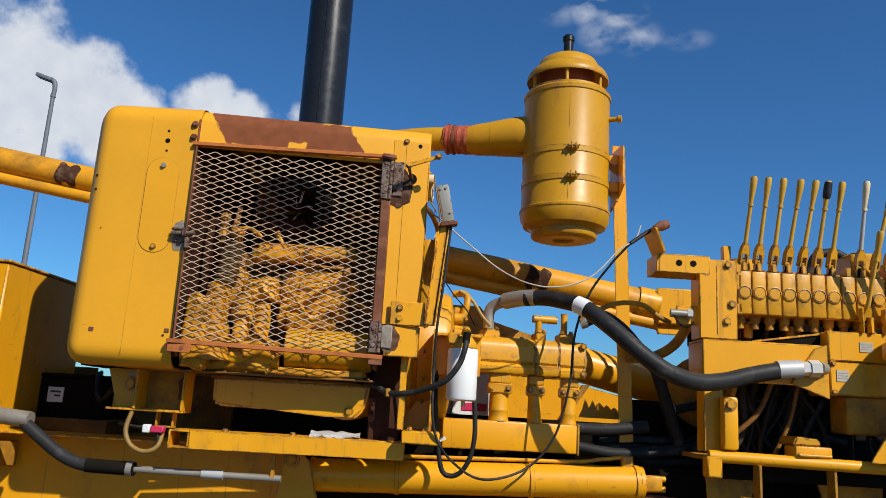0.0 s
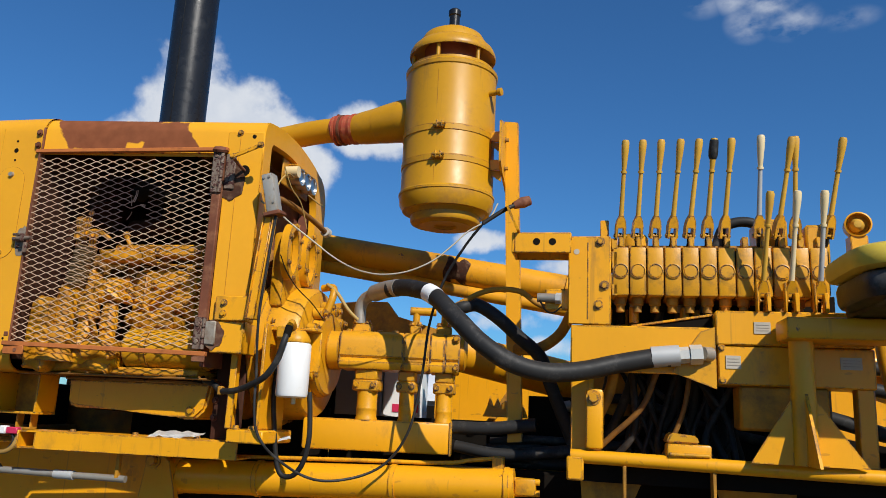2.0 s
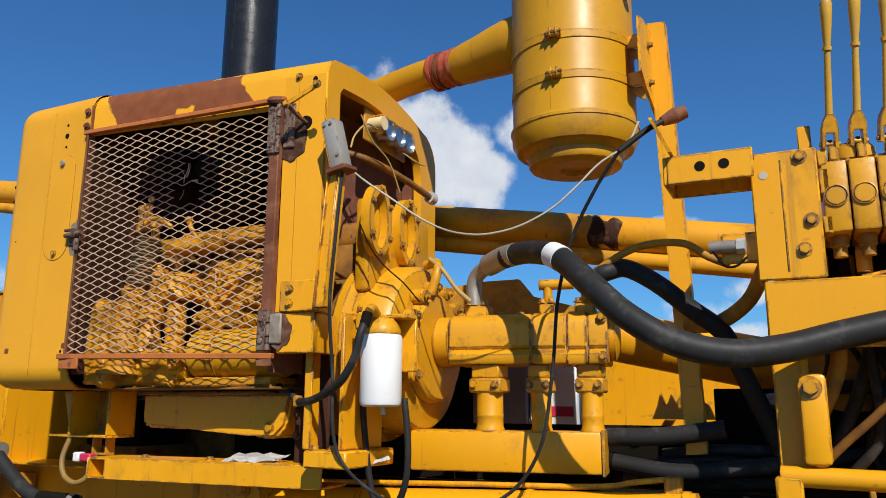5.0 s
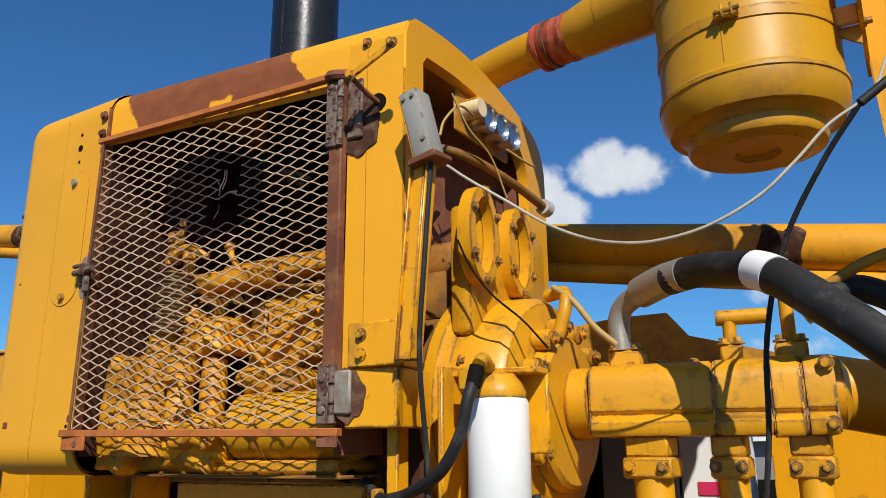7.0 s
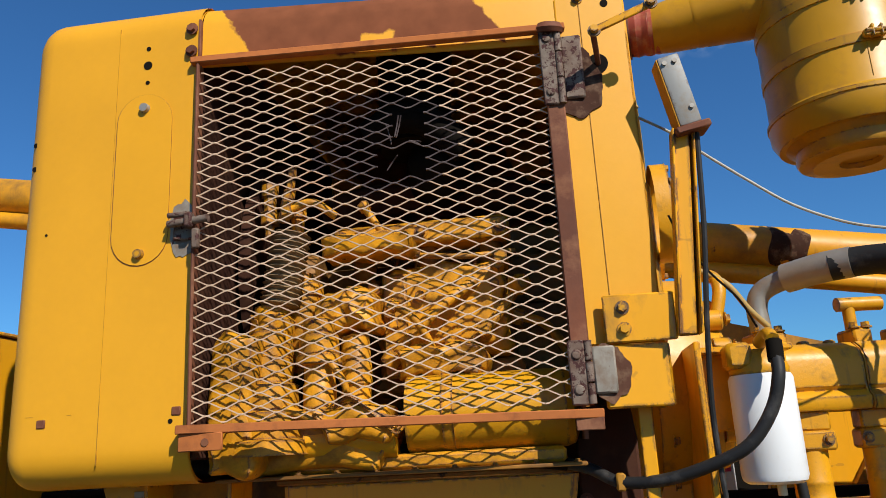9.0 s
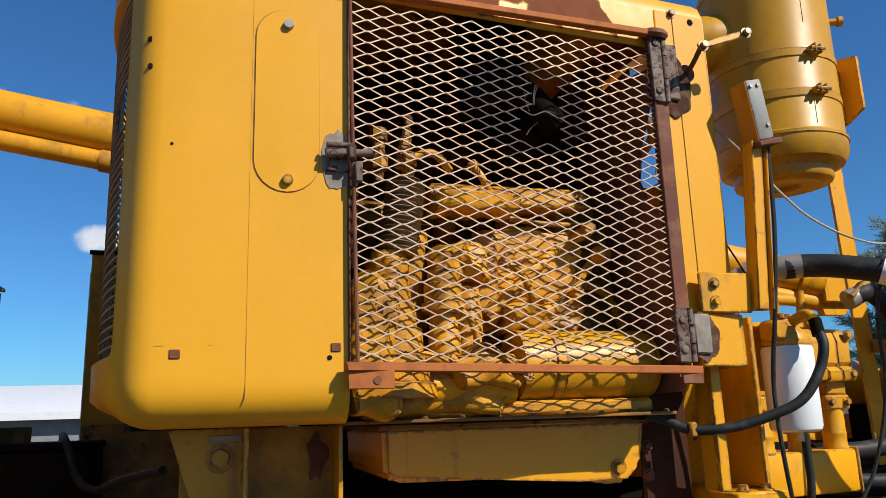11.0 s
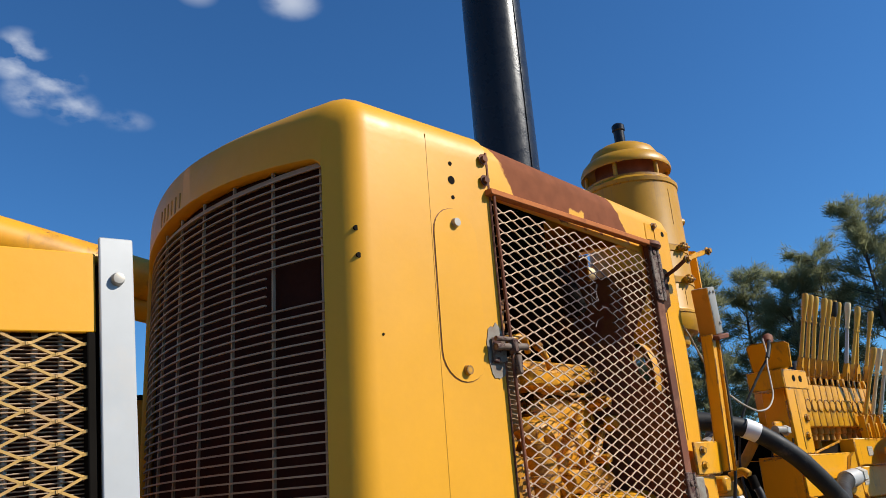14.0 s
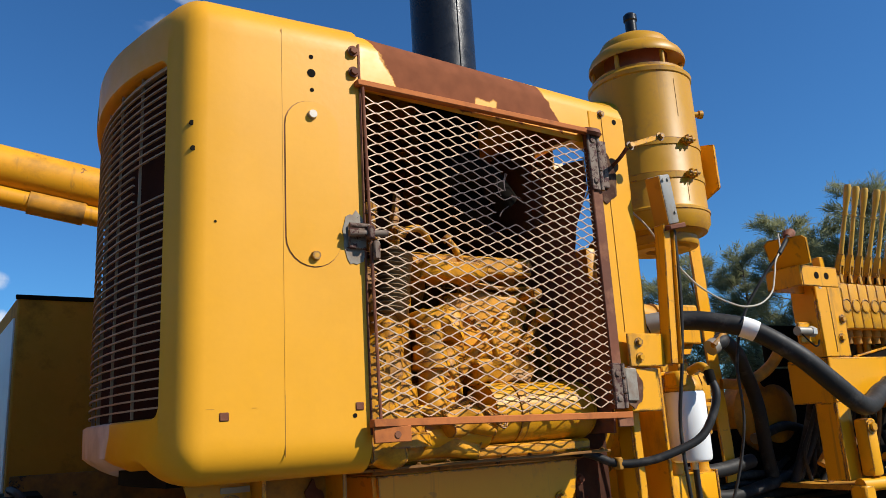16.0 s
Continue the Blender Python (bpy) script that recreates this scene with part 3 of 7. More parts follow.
for lp in loops:
    notched.append([(x, y, max(z, 1.697 + 0.010 * math.sin(y * 37)) if 3.25 < y < 3.62 and x < -1.40 else z) for x, y, z in lp])
loft(bm, notched)
inner = [[(x, y, z) for y, z in rr(CY, CZ, COWL_HW - 0.006, CHH - 0.006, 0.07, 0.046)] for x in (-1.100, -1.46)]
loft(bm, inner)
cowl_paint = masked_material("cowl_paint", (0.50, 0.41, 0.38), ((0.205, 0.06, 0.42, 0.105, -0.4, 1),), scale=8, wander=0.06, axis="Y")
cowl = part("cowl", bm, cowl_paint, enc, "smooth yellow radiator cowl with rounded corners and a primer patch", angle=50)
# Black filler paints the shade of the opening in the lower lip.
notch = [(-1.485 + bow(y) * 0.75, y) for y in [3.255 + 0.365 * k / 10 for k in range(11)]]
part("lip_gap", prism(B(), notch + [(-1.38, 3.62), (-1.38, 3.255)], 1.650, 1.701, "z"), soot_and_shade, cowl, "black filler standing for the dark opening in the lower lip", smooth=False)

# radiator behind the grille
bm = B()
box(bm, -1.46, -1.34, CY - 0.49, CY + 0.49, 1.74, 2.70, 0.01)
screen = B()
sy = [CY - 0.505 + 1.01 * k / 20 for k in range(21)]
prism(screen, [(-1.495 + bow(y), y) for y in sy] + [(-1.470 + bow(y), y) for y in reversed(sy)], GZ - GHH - 0.02, GZ + GHH + 0.03, "z")
part("core_screen", screen, dark_core, enc, "dark bowed screen close behind the grille")
part("radiator", bm, dark_core, enc, "dark radiator core behind the grille", smooth=False)
bm = B()
for k in range(60):
    z = 1.78 + k * 0.0145
    box(bm, -1.472, -1.455, CY - 0.485, CY + 0.485, z, z + 0.004, 0)
part("fin_stack", bm, dark_core, enc, "thin dark radiator fins", smooth=False, kind="stuff")

def mesh_of(bm, name, mat, parent_origin=Vector((0, 0, 0)), smooth=True):
    me = bpy.data.meshes.new(name)
    bmesh.ops.recalc_face_normals(bm, faces=bm.faces)
    bm.to_mesh(me)
    bm.free()
    me.materials.append(mat)
    if smooth:
        me.shade_smooth()
        me.set_sharp_from_angle(angle=radians(40))
    return me


def piece(name, me, parent, at=(0, 0, 0), turn=None):
    """One of many alike parts that share a mesh; at is a world place."""
    ob = new(name, me)
    ob.parent = parent
    ob.location = Vector(at) - ORIGIN[parent.name]
    if turn is not None:
        ob.rotation_euler = turn
    ORIGIN[ob.name] = ORIGIN[parent.name]
    return ob


# grille: bowed level wires on upright wires
def bowed_bar(bm, y0, y1, z, x, h=0.0036, d=0.005, n=22):
    rows = []
    for k in range(n + 1):
        y = y0 + (y1 - y0) * k / n
        rows.append([bm.verts.new((x + bow(y) + dx * d / 2, y, z + dz * h / 2)) for dx, dz in ((-1, -1), (1, -1), (1, 1), (-1, 1))])
    for a, b in zip(rows, rows[1:]):
        for k in range(4):
            bm.faces.new((a[k], a[(k + 1) % 4], b[(k + 1) % 4], b[k]))
    bm.faces.new(rows[0][::-1])
    bm.faces.new(rows[-1])
    return bm


bm = B()
bowed_bar(bm, CY - GHW + 0.003, CY + GHW - 0.003, GZ + GHH - 0.002, -1.512, 0.008, 0.012)
grille = part("grille", bm, grille_metal, enc, "bowed wire grille with dusty bars and one broken gap", smooth=False)
full_bar = mesh_of(bowed_bar(B(), CY - GHW + 0.003, CY + GHW - 0.003, 0, -1.522), "grille_bar", grille_metal, smooth=False)
short_bar = mesh_of(bowed_bar(B(), 3.345, CY + GHW - 0.003, 0, -1.522), "grille_bar_short", grille_metal, smooth=False)
for k in range(39):
    z = GZ - GHH + 0.022 + k * 0.0203
    piece("grille_bar", short_bar if 2.30 < z < 2.385 else full_bar, grille, Vector((0, 0, z)))
bm = B()
box(bm, -0.003, 0.003, -0.0035, 0.0035, GZ - GHH + 0.004, GZ + GHH + 0.02, 0)
upright = mesh_of(bm, "grille_upright", grille_metal, smooth=False)
for k in range(8):
    y = CY - GHW + 0.018 + k * (2 * GHW - 0.036) / 7
    piece("grille_upright", upright, grille, (-1.514 + bow(y), y, 0))
for y0, z0, w in ((3.185, 2.305, 0.155), (4.02, 2.17, 0.10)):
    bm = B()
    for k in range(10):
        y = y0 + w * (k + 0.5) / 10
        box(bm, -1.492 + bow(y), -1.480 + bow(y), y - w / 26, y + w / 26, z0, z0 + 0.075, 0.001)
    box(bm, -1.482 + bow(y0 + w / 2), -1.470 + bow(y0 + w / 2), y0, y0 + w, z0, z0 + 0.078, 0.002)
    part("badge_slot", bm, soot_and_shade, grille, "black slotted badge holder in the grille", smooth=False)

# worn raised emblem above the grille, as plain upright bars
for k in range(6):
    y = 3.70 + 0.030 * k
    part("emblem_bar", box(B(), -1.5375 + bow(y), -1.528 + bow(y), y - 0.004, y + 0.004, 2.640 - 0.004 * (k % 2), 2.682, 0.001), paint_grimy, cowl)

# side cover plate, screws, plugs and seams of the cowl
def stadium(cx, cz, hw, hh, n=12):
    pts = []
    for k in range(n + 1):
        a = math.pi * k / n
        pts.append((cx + hw * math.cos(a), cz + (hh - hw) + hw * math.sin(a)))
    for k in range(n + 1):
        a = math.pi + math.pi * k / n
        pts.append((cx + hw * math.cos(a), cz - (hh - hw) + hw * math.sin(a)))
    return pts


SIDE = CY - COWL_HW          # near face of the cowl
bm = B()
prism(bm, stadium(-1.229, 2.3185, 0.0675, 0.2045), SIDE - 0.0008, SIDE + 0.002)
part("cover_gap", bm, rust_brown, cowl, "dark gap round the cover plate", smooth=False)
bm = B()
prism(bm, stadium(-1.228, 2.319, 0.0660, 0.2030), SIDE - 0.0022, SIDE + 0.002)
part("cover_plate", bm, paint_clean, cowl, "oblong yellow cover plate with round ends", smooth=False)
for x, z, mat, nm in ((-1.228, 2.487, bare_steel, "bright cover screw"), (-1.226, 2.141, paint_cast, "painted cover screw")):
    bm = B()
    rod(bm, (x, SIDE - 0.012, z), (x, SIDE - 0.002, z), 0.010, 0.012, n=14)
    part("screw", bm, mat, cowl, nm)
for x, z, r in ((-1.227, 2.640, 0.0055), (-1.227, 2.597, 0.0105), (-1.226, 2.553, 0.005), (-1.452, 2.205, 0.003), (-1.503, 2.43, 0.006), (-1.500, 2.37, 0.006), (-1.14, 1.78, 0.005)):
    if r:
        bm = B()
        back = 0.065 - math.sqrt(0.065 ** 2 - min(0.06, max(0.0, -1.47 - x)) ** 2)
        rod(bm, (x, SIDE + back - 0.0012, z), (x, SIDE + back + 0.004, z), r, n=16)
        part("hole", bm, soot_and_shade, cowl, "dark drilled hole")
for x, z in ((-1.430, 1.789), (-1.128, 1.800)):
    bm = B()
    box(bm, x - 0.010, x + 0.010, SIDE - 0.003, SIDE + 0.002, z - 0.009, z + 0.009, 0.002)
    part("plug", bm, rust_brown, cowl, "small rusty square plug")
for x0, x1, z0, z1 in ((-1.3010, -1.2998, 1.70, 1.83), (-1.468, -1.450, 1.8045, 1.8055), (-1.372, -1.362, 1.8045, 1.8053), (-1.3009, -1.3002, 1.83, 2.70)):
    bm = B()
    box(bm, x0, x1, SIDE - 0.0006, SIDE + 0.002, z0, z1, 0)
    part("seam", bm, paint_aged if z1 > 2.5 else paint_grimy, cowl, "dirty body seam", smooth=False)
bm = B()
box(bm, -1.104, -1.098, SIDE - 0.0025, SIDE + 0.02, 1.735, 2.70, 0.001)
part("edge_strip", bm, rust_brown, cowl, "folded rear edge of the cowl side")
for z in (2.675, 2.618):
    bm = B()
    bolt(bm, (-1.118, SIDE - 0.005, z), (0, -1, 0), 0.010, 0.010)
    part("bolt", bm, rust_brown, cowl)

# hood roof and sides
def hood_near(x):
    return 3.118 + (x + 1.10) * 0.105


def hood_section(x, inset=0.0):
    """Near side, rounded edge, arched roof and far side of the hood at x, as y and z."""
    yn, yf = hood_near(x) + inset, 4.195 - inset
    pts = [(yn, 2.58), (yn, 2.69 - inset)]
    r = 0.075 - inset
    for k in range(1, 8):
        a = math.pi - math.pi / 2 * k / 7
        pts.append((yn + r + r * math.cos(a), 2.685 - inset * 0 + r * math.sin(a)))
    top = 2.685 + r
    for k in range(1, 12):
        u = k / 12
        y = yn + r + (yf - 0.14 - yn - r) * u
        pts.append((y, top + 0.040 * (1 - (2 * u - 1) ** 2)))
    r2 = 0.14 - inset
    for k in range(0, 8):
        a = math.pi / 2 - math.pi / 2 * k / 7
        pts.append((yf - r2 + r2 * math.cos(a), top - r2 + r2 * math.sin(a)))
    pts.append((yf, 1.75))
    return pts


RUST_BOXES = ((0.065, 1.052, 0.290, 0.095, -0.55, 1), (-0.16, 0.952, 0.028, 0.02, 0.4, -1), (0.10, 0.962, 0.040, 0.034, 0.3, -1), (0.275, 0.952, 0.030, 0.024, 0.3, -1),
              (0.28, 1.135, 0.055, 0.035, 0.6, -1), (-0.22, 1.125, 0.05, 0.007, 0, -1), (0.06, 1.128, 0.03, 0.009, 0, -1))
hood_paint = masked_material("hood_paint", (0.172, 0.056, 0.024), RUST_BOXES, scale=11, wander=0.075)
bm = B()
xs = [-1.098, -0.9, -0.7, -0.5, -0.3, -0.125]
for inset in (0.0, 0.004):
    loft(bm, [[(x if x < -0.2 else x - 0.08 * (y - 3.22), y, z) for y, z in hood_section(x, inset)] for x in xs], close=False)
part("hood_roof", bm, hood_paint, enc, "yellow hood roof, its near edge flaked to brown rust", angle=30)
# rear rim round the open back
bm = B()
out = hood_section(-0.125)
rim = [(3.305, 1.95), (3.305, 2.655)] + [(3.305 + 0.02 - 0.02 * math.cos(a), 2.655 + 0.02 * math.sin(a)) for a in [k * math.pi / 16 for k in range(1, 8)]]
n_top = 12
rim += [(3.325 + (3.90 - 3.325) * k / n_top, 2.675 + 0.028 * math.sin(math.pi * k / n_top)) for k in range(n_top)]
rim += [(3.90 + 0.13 * math.sin(a), 2.545 + 0.13 * math.cos(a)) for a in [k * math.pi / 14 for k in range(0, 8)]] + [(4.03, 1.80)]


def on_ray(poly, c, a):
    """Where a ray from c at angle a (y towards z) leaves a polyline."""
    d = Vector((math.cos(a), math.sin(a)))
    best = None
    for p, q in zip(poly, poly[1:]):
        p, e = Vector((p[0], p[1])) - c, Vector((q[0] - p[0], q[1] - p[1]))
        den = d.x * e.y - d.y * e.x
        if abs(den) < 1e-9:
            continue
        s, t = (p.x * e.y - p.y * e.x) / den, (p.x * d.y - p.y * d.x) / den
        if s > 0 and -1e-6 <= t <= 1 + 1e-6:
            best = s if best is None else max(best, s)
    return c + d * best if best else None


RC = Vector((3.66, 2.25))
rays = [radians(a) for a in np.linspace(200, -25, 70)]
o60 = [Vector((0, *on_ray([(out[0][0], 1.8)] + out, RC, a))) for a in rays]
i60 = [Vector((0, *on_ray([(rim[0][0], 1.7)] + rim[1:-1] + [(4.03, 1.7)], RC, a))) for a in rays]


def rear_x(y):
    return -0.125 - 0.08 * (y - 3.22)


loft(bm, [[(rear_x(p.y) - 0.004, p.y, p.z) for p in o60], [(rear_x(p.y) + 0.006, p.y, p.z) for p in o60], [(rear_x(p.y) + 0.006, p.y, p.z) for p in i60], [(rear_x(p.y) - 0.03, p.y, p.z) for p in i60]], close=False)
part("rear_rim", bm, paint_clean, enc, "folded yellow rim round the open rear of the hood", angle=30)
# upright side panel by the hinges
bm = B()
M1 = Matrix.Translation((-0.125, hood_near(-0.125), 0)) @ Matrix.Rotation(math.atan(0.105), 4, "Z")
box(bm, -0.155, 0.004, -0.004, 0.004, 1.885, 2.692, 0.003, M1)
box(bm, -0.004, 0.004, -0.004, 0.075, 1.885, 2.60, 0.003, M1)
panel = part("side_panel", bm, paint_clean, enc, "upright yellow panel at the hinge side")
bm = B()
box(bm, -0.100, -0.0985, -0.006, 0, 1.99, 2.69, 0, M1)
part("seam", bm, paint_grimy, panel, "dirty seam", smooth=False)
bm = B()
box(bm, -0.13, 0.006, -0.026, -0.006, 1.755, 1.882, 0.004, M1)
box(bm, -0.004, 0.006, -0.026, 0.12, 1.755, 1.882, 0.004, M1)
part("lower_plate", bm, paint, enc, "yellow folded plate below the side panel")
bm = B()
box(bm, -0.243, -0.100, 3.176, 3.186, 1.884, 1.982, 0.003)
bracket = part("bracket_plate", bm, paint, enc, "bolted yellow bracket plate")
for z in (1.955, 1.911):
    bm = B()
    bolt(bm, (-0.204, 3.176, z), (0, -1, 0), 0.010, 0.012)
    part("bolt", bm, paint_cast, bracket)
for x, z, r in ((-0.165, 2.672, 0.009), (-0.255, 2.400, 0.007)):
    bm = B()
    rod(bm, (x, hood_near(x) - 0.0055, z), (x, hood_near(x) + 0.002, z), r, n=14)
    part("hole", bm, soot_and_shade, panel, "dark drilled hole")
bm = B()
bolt(bm, (-0.225, hood_near(-0.225) - 0.004, 2.688), (0, -1, 0), 0.009, 0.012)
part("bolt", bm, paint_cast, panel)
bm = B()
rod(bm, (-0.195, hood_near(-0.195) - 0.006, 2.52), (-0.195, hood_near(-0.195) + 0.01, 2.52), 0.024, n=20)
part("round_opening", bm, soot_and_shade, panel, "dark round opening in the panel")
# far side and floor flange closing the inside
# Dark red base carries the shade inside the hood.
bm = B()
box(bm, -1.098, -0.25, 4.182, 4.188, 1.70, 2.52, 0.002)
part("far_panel", bm, dark_red, enc, "inner side of the far hood panel, its shade put in as dark red")
bm = B()
box(bm, -1.098, -0.30, 3.235, 4.16, 1.648, 1.656, 0.002)
for k in range(9):
    bolt(bm, (-1.0 + k * 0.085, 3.25, 1.656), (0, -0.2, 1), 0.006, 0.006)
part("sump_flange", bm, block_paint, enc, "grimy flange above the oil pan")
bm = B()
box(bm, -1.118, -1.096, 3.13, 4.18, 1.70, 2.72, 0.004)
part("radiator_back", bm, oil_shade_dark, enc, "dark fan shroud inside the hood")

# the mesh door
door = part("mesh_door", box(B(), -0.316, -0.277, 3.176, 3.200, 1.765, 2.600, 0.003), rust_brown, enc, "expanded-steel mesh door in a rusty frame, slightly ajar")
D0, D1 = Vector((-1.100, 3.088, 1.757)), Vector((-0.262, 3.182, 1.752))
du = (D1 - D0).normalized()


def bar_between(bm, p0, p1, hy, hz):
    p0, p1 = Vector(p0), Vector(p1)
    d = p1 - p0
    m = Matrix.Translation((p0 + p1) / 2) @ d.to_track_quat("X", "Z").to_matrix().to_4x4()
    return box(bm, -d.length / 2, d.length / 2, -hy, hy, -hz, hz, 0.002, m)


bm = bar_between(B(), (-1.112, 3.083, 1.760), (-0.262, 3.180, 1.748), 0.012, 0.009)
part("bottom_rail", bm, primer_orange, door, "salmon-primed bottom rail of the door")
bm = bar_between(B(), (-1.115, 3.100, 2.587), (-0.262, 3.182, 2.606), 0.011, 0.008)
part("top_rail", bm, primer_orange, door, "orange rusty top rail of the door")
bm = hose(B(), [(-1.098, 3.098, 2.578), (-1.094, 3.092, 2.2), (-1.088, 3.086, 1.765)], 0.0042, n=8)
part("edge_rod", bm, rust_brown, door, "thin steel rod along the mesh edge")
bm = B()
box(bm, -1.108, -1.015, 3.080, 3.088, 1.716, 1.752, 0.002)
part("tab", bm, primer_orange, door, "orange tab with a bolt hole")
bm = B()
rod(bm, (-1.050, 3.078, 1.733), (-1.050, 3.084, 1.733), 0.008, n=12)
part("bolt", bm, rust_brown, door)
bm = B()
box(bm, -0.318, -0.262, 3.168, 3.176, 1.716, 1.748, 0.002)
part("tab", bm, rust_brown, door, "brown tab at the hinge corner")
MESH_W, MESH_H = 0.0725, 0.0272
net_u = Vector((0.820, 0.088, 0.002))
nu = int(net_u.length / (MESH_W / 2))
nv = int(0.800 / (MESH_H / 2))


def torn(a, b):
    return (0.44 < a < 0.497 and 0.585 < b < 0.67) or (0.395 < a < 0.495 and 0.50 < b < 0.565)


def burnt(a, b):
    return ((a - 0.42) / 0.17) ** 2 + ((b - 0.59) / 0.12) ** 2 < 1 + 0.25 * math.sin(a * 90) * math.cos(b * 120)


NET = ((-1.094, 3.096, 1.771), net_u, (0, 0.012, 0.82), nu, nv, MESH_W, MESH_H, 0.0029, 0.0028)
part("burnt_mesh", expanded(B(), *NET, lambda a, b: torn(a, b) or not burnt(a, b)), burnt_mesh, door, "blackened part of the mesh", smooth=False, kind="stuff")
bm = expanded(B(), *NET, lambda a, b: torn(a, b) or burnt(a, b))
part("mesh", bm, mesh_metal, door, "cream-dusted expanded steel mesh with a torn hole", smooth=False, kind="stuff")
# torn strands round the hole
rng = random.Random(3)
for k in range(6):
    a = rng.uniform(0, 6.28)
    c = Vector((-1.094, 3.096, 1.771)) + du * 0.452 + Vector((0, 0.01, 0.58))
    p = c + Vector((math.cos(a) * 0.046, 0, math.sin(a) * 0.075))
    q = c + Vector((math.cos(a + 0.5) * 0.022, rng.uniform(-0.012, 0.012), math.sin(a + 0.5) * 0.025))
    part("torn_strand", hose(B(), [p, (p + q) / 2 + Vector((0, 0.006, 0.004)), q], 0.0017, n=6, sub=4), burnt_mesh, door)
# hinges
for z0, z1 in ((2.415, 2.605), (1.765, 1.895)):
    bm = B()
    box(bm, -0.322, -0.288, 3.168, 3.178, z0, z1, 0.003)
    h = part("hinge", bm, grey_scar, door, "scorched bare-steel hinge with welded leaves")
    bm = B()
    ly = hood_near(-0.25) - (0.0045 if z0 > 2 else 0.0265)
    box(bm, -0.274, -0.228, ly - 0.012, ly - 0.002, z0 + 0.02, z1 - 0.015, 0.004)
    part("leaf", bm, grey_scar if z0 > 2 else bare_patch, h)
    for k in range(3):
        dz = (z1 - z0) / 3
        rod_b = rod(B(), (-0.281, 3.174, z0 + k * dz + 0.002), (-0.281, 3.174, z0 + (k + 1) * dz - 0.002), 0.0085, n=14)
        part("knuckle", rod_b, grey_scar, h)
    for zz in (z0 + 0.03, z1 - 0.03):
        part("weld", lathe(B(), (-0.305, 3.168, zz), [(0.011, 0), (0.008, 0.004), (0.0, 0.006)], 10, (0, -1, 0)), grey_scar, h)
rs = random.Random(8)
for cx, cz, rx, rz in ((-0.240, 2.475, 0.050, 0.088), (-0.238, 1.825, 0.038, 0.058)):
    poly = []
    for k in range(40):
        a = 2 * math.pi * k / 40
        f = 1 + 0.07 * math.sin(3 * a + cz) + 0.05 * math.sin(7 * a) + rs.uniform(-0.03, 0.03)
        poly.append((cx + rx * f * math.cos(a), cz + rz * f * math.sin(a)))
    bm = prism(B(), poly, -0.0035, 0.0)
    for v in bm.verts:
        v.co.y += (hood_near(v.co.x) - 0.0045) if cz > 2 else (hood_near(v.co.x) - 0.0265)
    part("scorch_mark", bm, scorched, door, "paint burnt off round the welded hinge", smooth=False)
part("hinge_cap", lathe(B(), (-0.296, 3.180, 2.605), [(0.030, -0.01), (0.034, 0.0), (0.026, 0.012), (0.0, 0.015)], 14, (0.1, -0.3, 1)), rust_brown, door, "rusty lump over the hinge")
# latch
rs = random.Random(5)
poly = []
for k in range(22):
    a = 2 * math.pi * k / 22
    f = 1 + rs.uniform(-0.10, 0.10)
    poly.append((-1.128 + 0.029 * f * math.cos(a), 2.188 + 0.066 * f * math.sin(a)))
part("scorch_mark", prism(B(), poly, SIDE - 0.0018, SIDE + 0.001), bare_patch, door, "paint burnt to bare grey steel round the latch", smooth=False)
bm = B()
box(bm, -1.146, -1.100, SIDE - 0.010, SIDE - 0.003, 2.162, 2.222, 0.005)
latch = part("latch", bm, grey_scar, door, "bare-steel sliding bolt latch with scorched paint")
for a, b, r, nm in (((-1.150, 3.088, 2.196), (-1.055, 3.080, 2.200), 0.0085, "slide_bolt"), ((-1.150, 3.086, 2.215), (-1.10, 3.084, 2.215), 0.006, "pin")):
    part(nm, rod(B(), a, b, r, n=12), grey_scar, latch)
bm = B()
box(bm, -1.108, -1.090, 3.070, 3.092, 2.182, 2.216, 0.004)
part("keeper", bm, grey_scar, latch)
bm = B()
box(bm, -1.092, -1.076, 3.076, 3.090, 2.135, 2.180, 0.003)
part("keeper", bm, grey_scar, latch)

# hand lever rod at the hinge side
lever_rod = thing("stop_lever", (-0.19, 3.19, 2.53), "small yellow hand lever on a rusty rod through the panel", "lever")
bm = hose(B(), [(-0.190, 3.23, 2.515), (-0.198, 3.17, 2.530), (-0.205, 3.125, 2.548)], 0.0065, n=10)
part("shaft", bm, rust_brown, lever_rod)
bm = bar_between(B(), (-0.215, 3.118, 2.548), (-0.075, 3.108, 2.597), 0.004, 0.0085)
part("handle", bm, paint, lever_rod)
for p in ((-0.203, 3.116, 2.550), (-0.080, 3.106, 2.594)):
    part("nut", bolt(B(), p, (0, -1, 0.1), 0.010, 0.014), paint_cast, lever_rod)

# ---- control box on its channel ----
ctl = thing("control_box", (-0.06, 3.2, 1.9), "small grey metal switch box on a yellow channel post", "switch box")
MB = Matrix.Translation((-0.040, 3.166, 2.405)) @ Matrix.Rotation(radians(-12), 4, "Y") @ Matrix.Rotation(radians(5), 4, "X")


def leaned(bm):
    for v in bm.verts:
        v.co.x += (v.co.z - 1.89) * 0.09
    return bm


part("channel", leaned(box(box(B(), -0.102, -0.097, 3.152, 3.195, 1.89, 2.325, 0.002), -0.098, -0.066, 3.160, 3.168, 1.89, 2.325, 0.002)), paint, ctl, "yellow channel post")
part("channel_lip", leaned(box(box(B(), -0.060, -0.055, 3.152, 3.192, 1.89, 2.325, 0.002), -0.097, -0.060, 3.186, 3.192, 1.89, 2.325, 0.002)), paint, ctl)
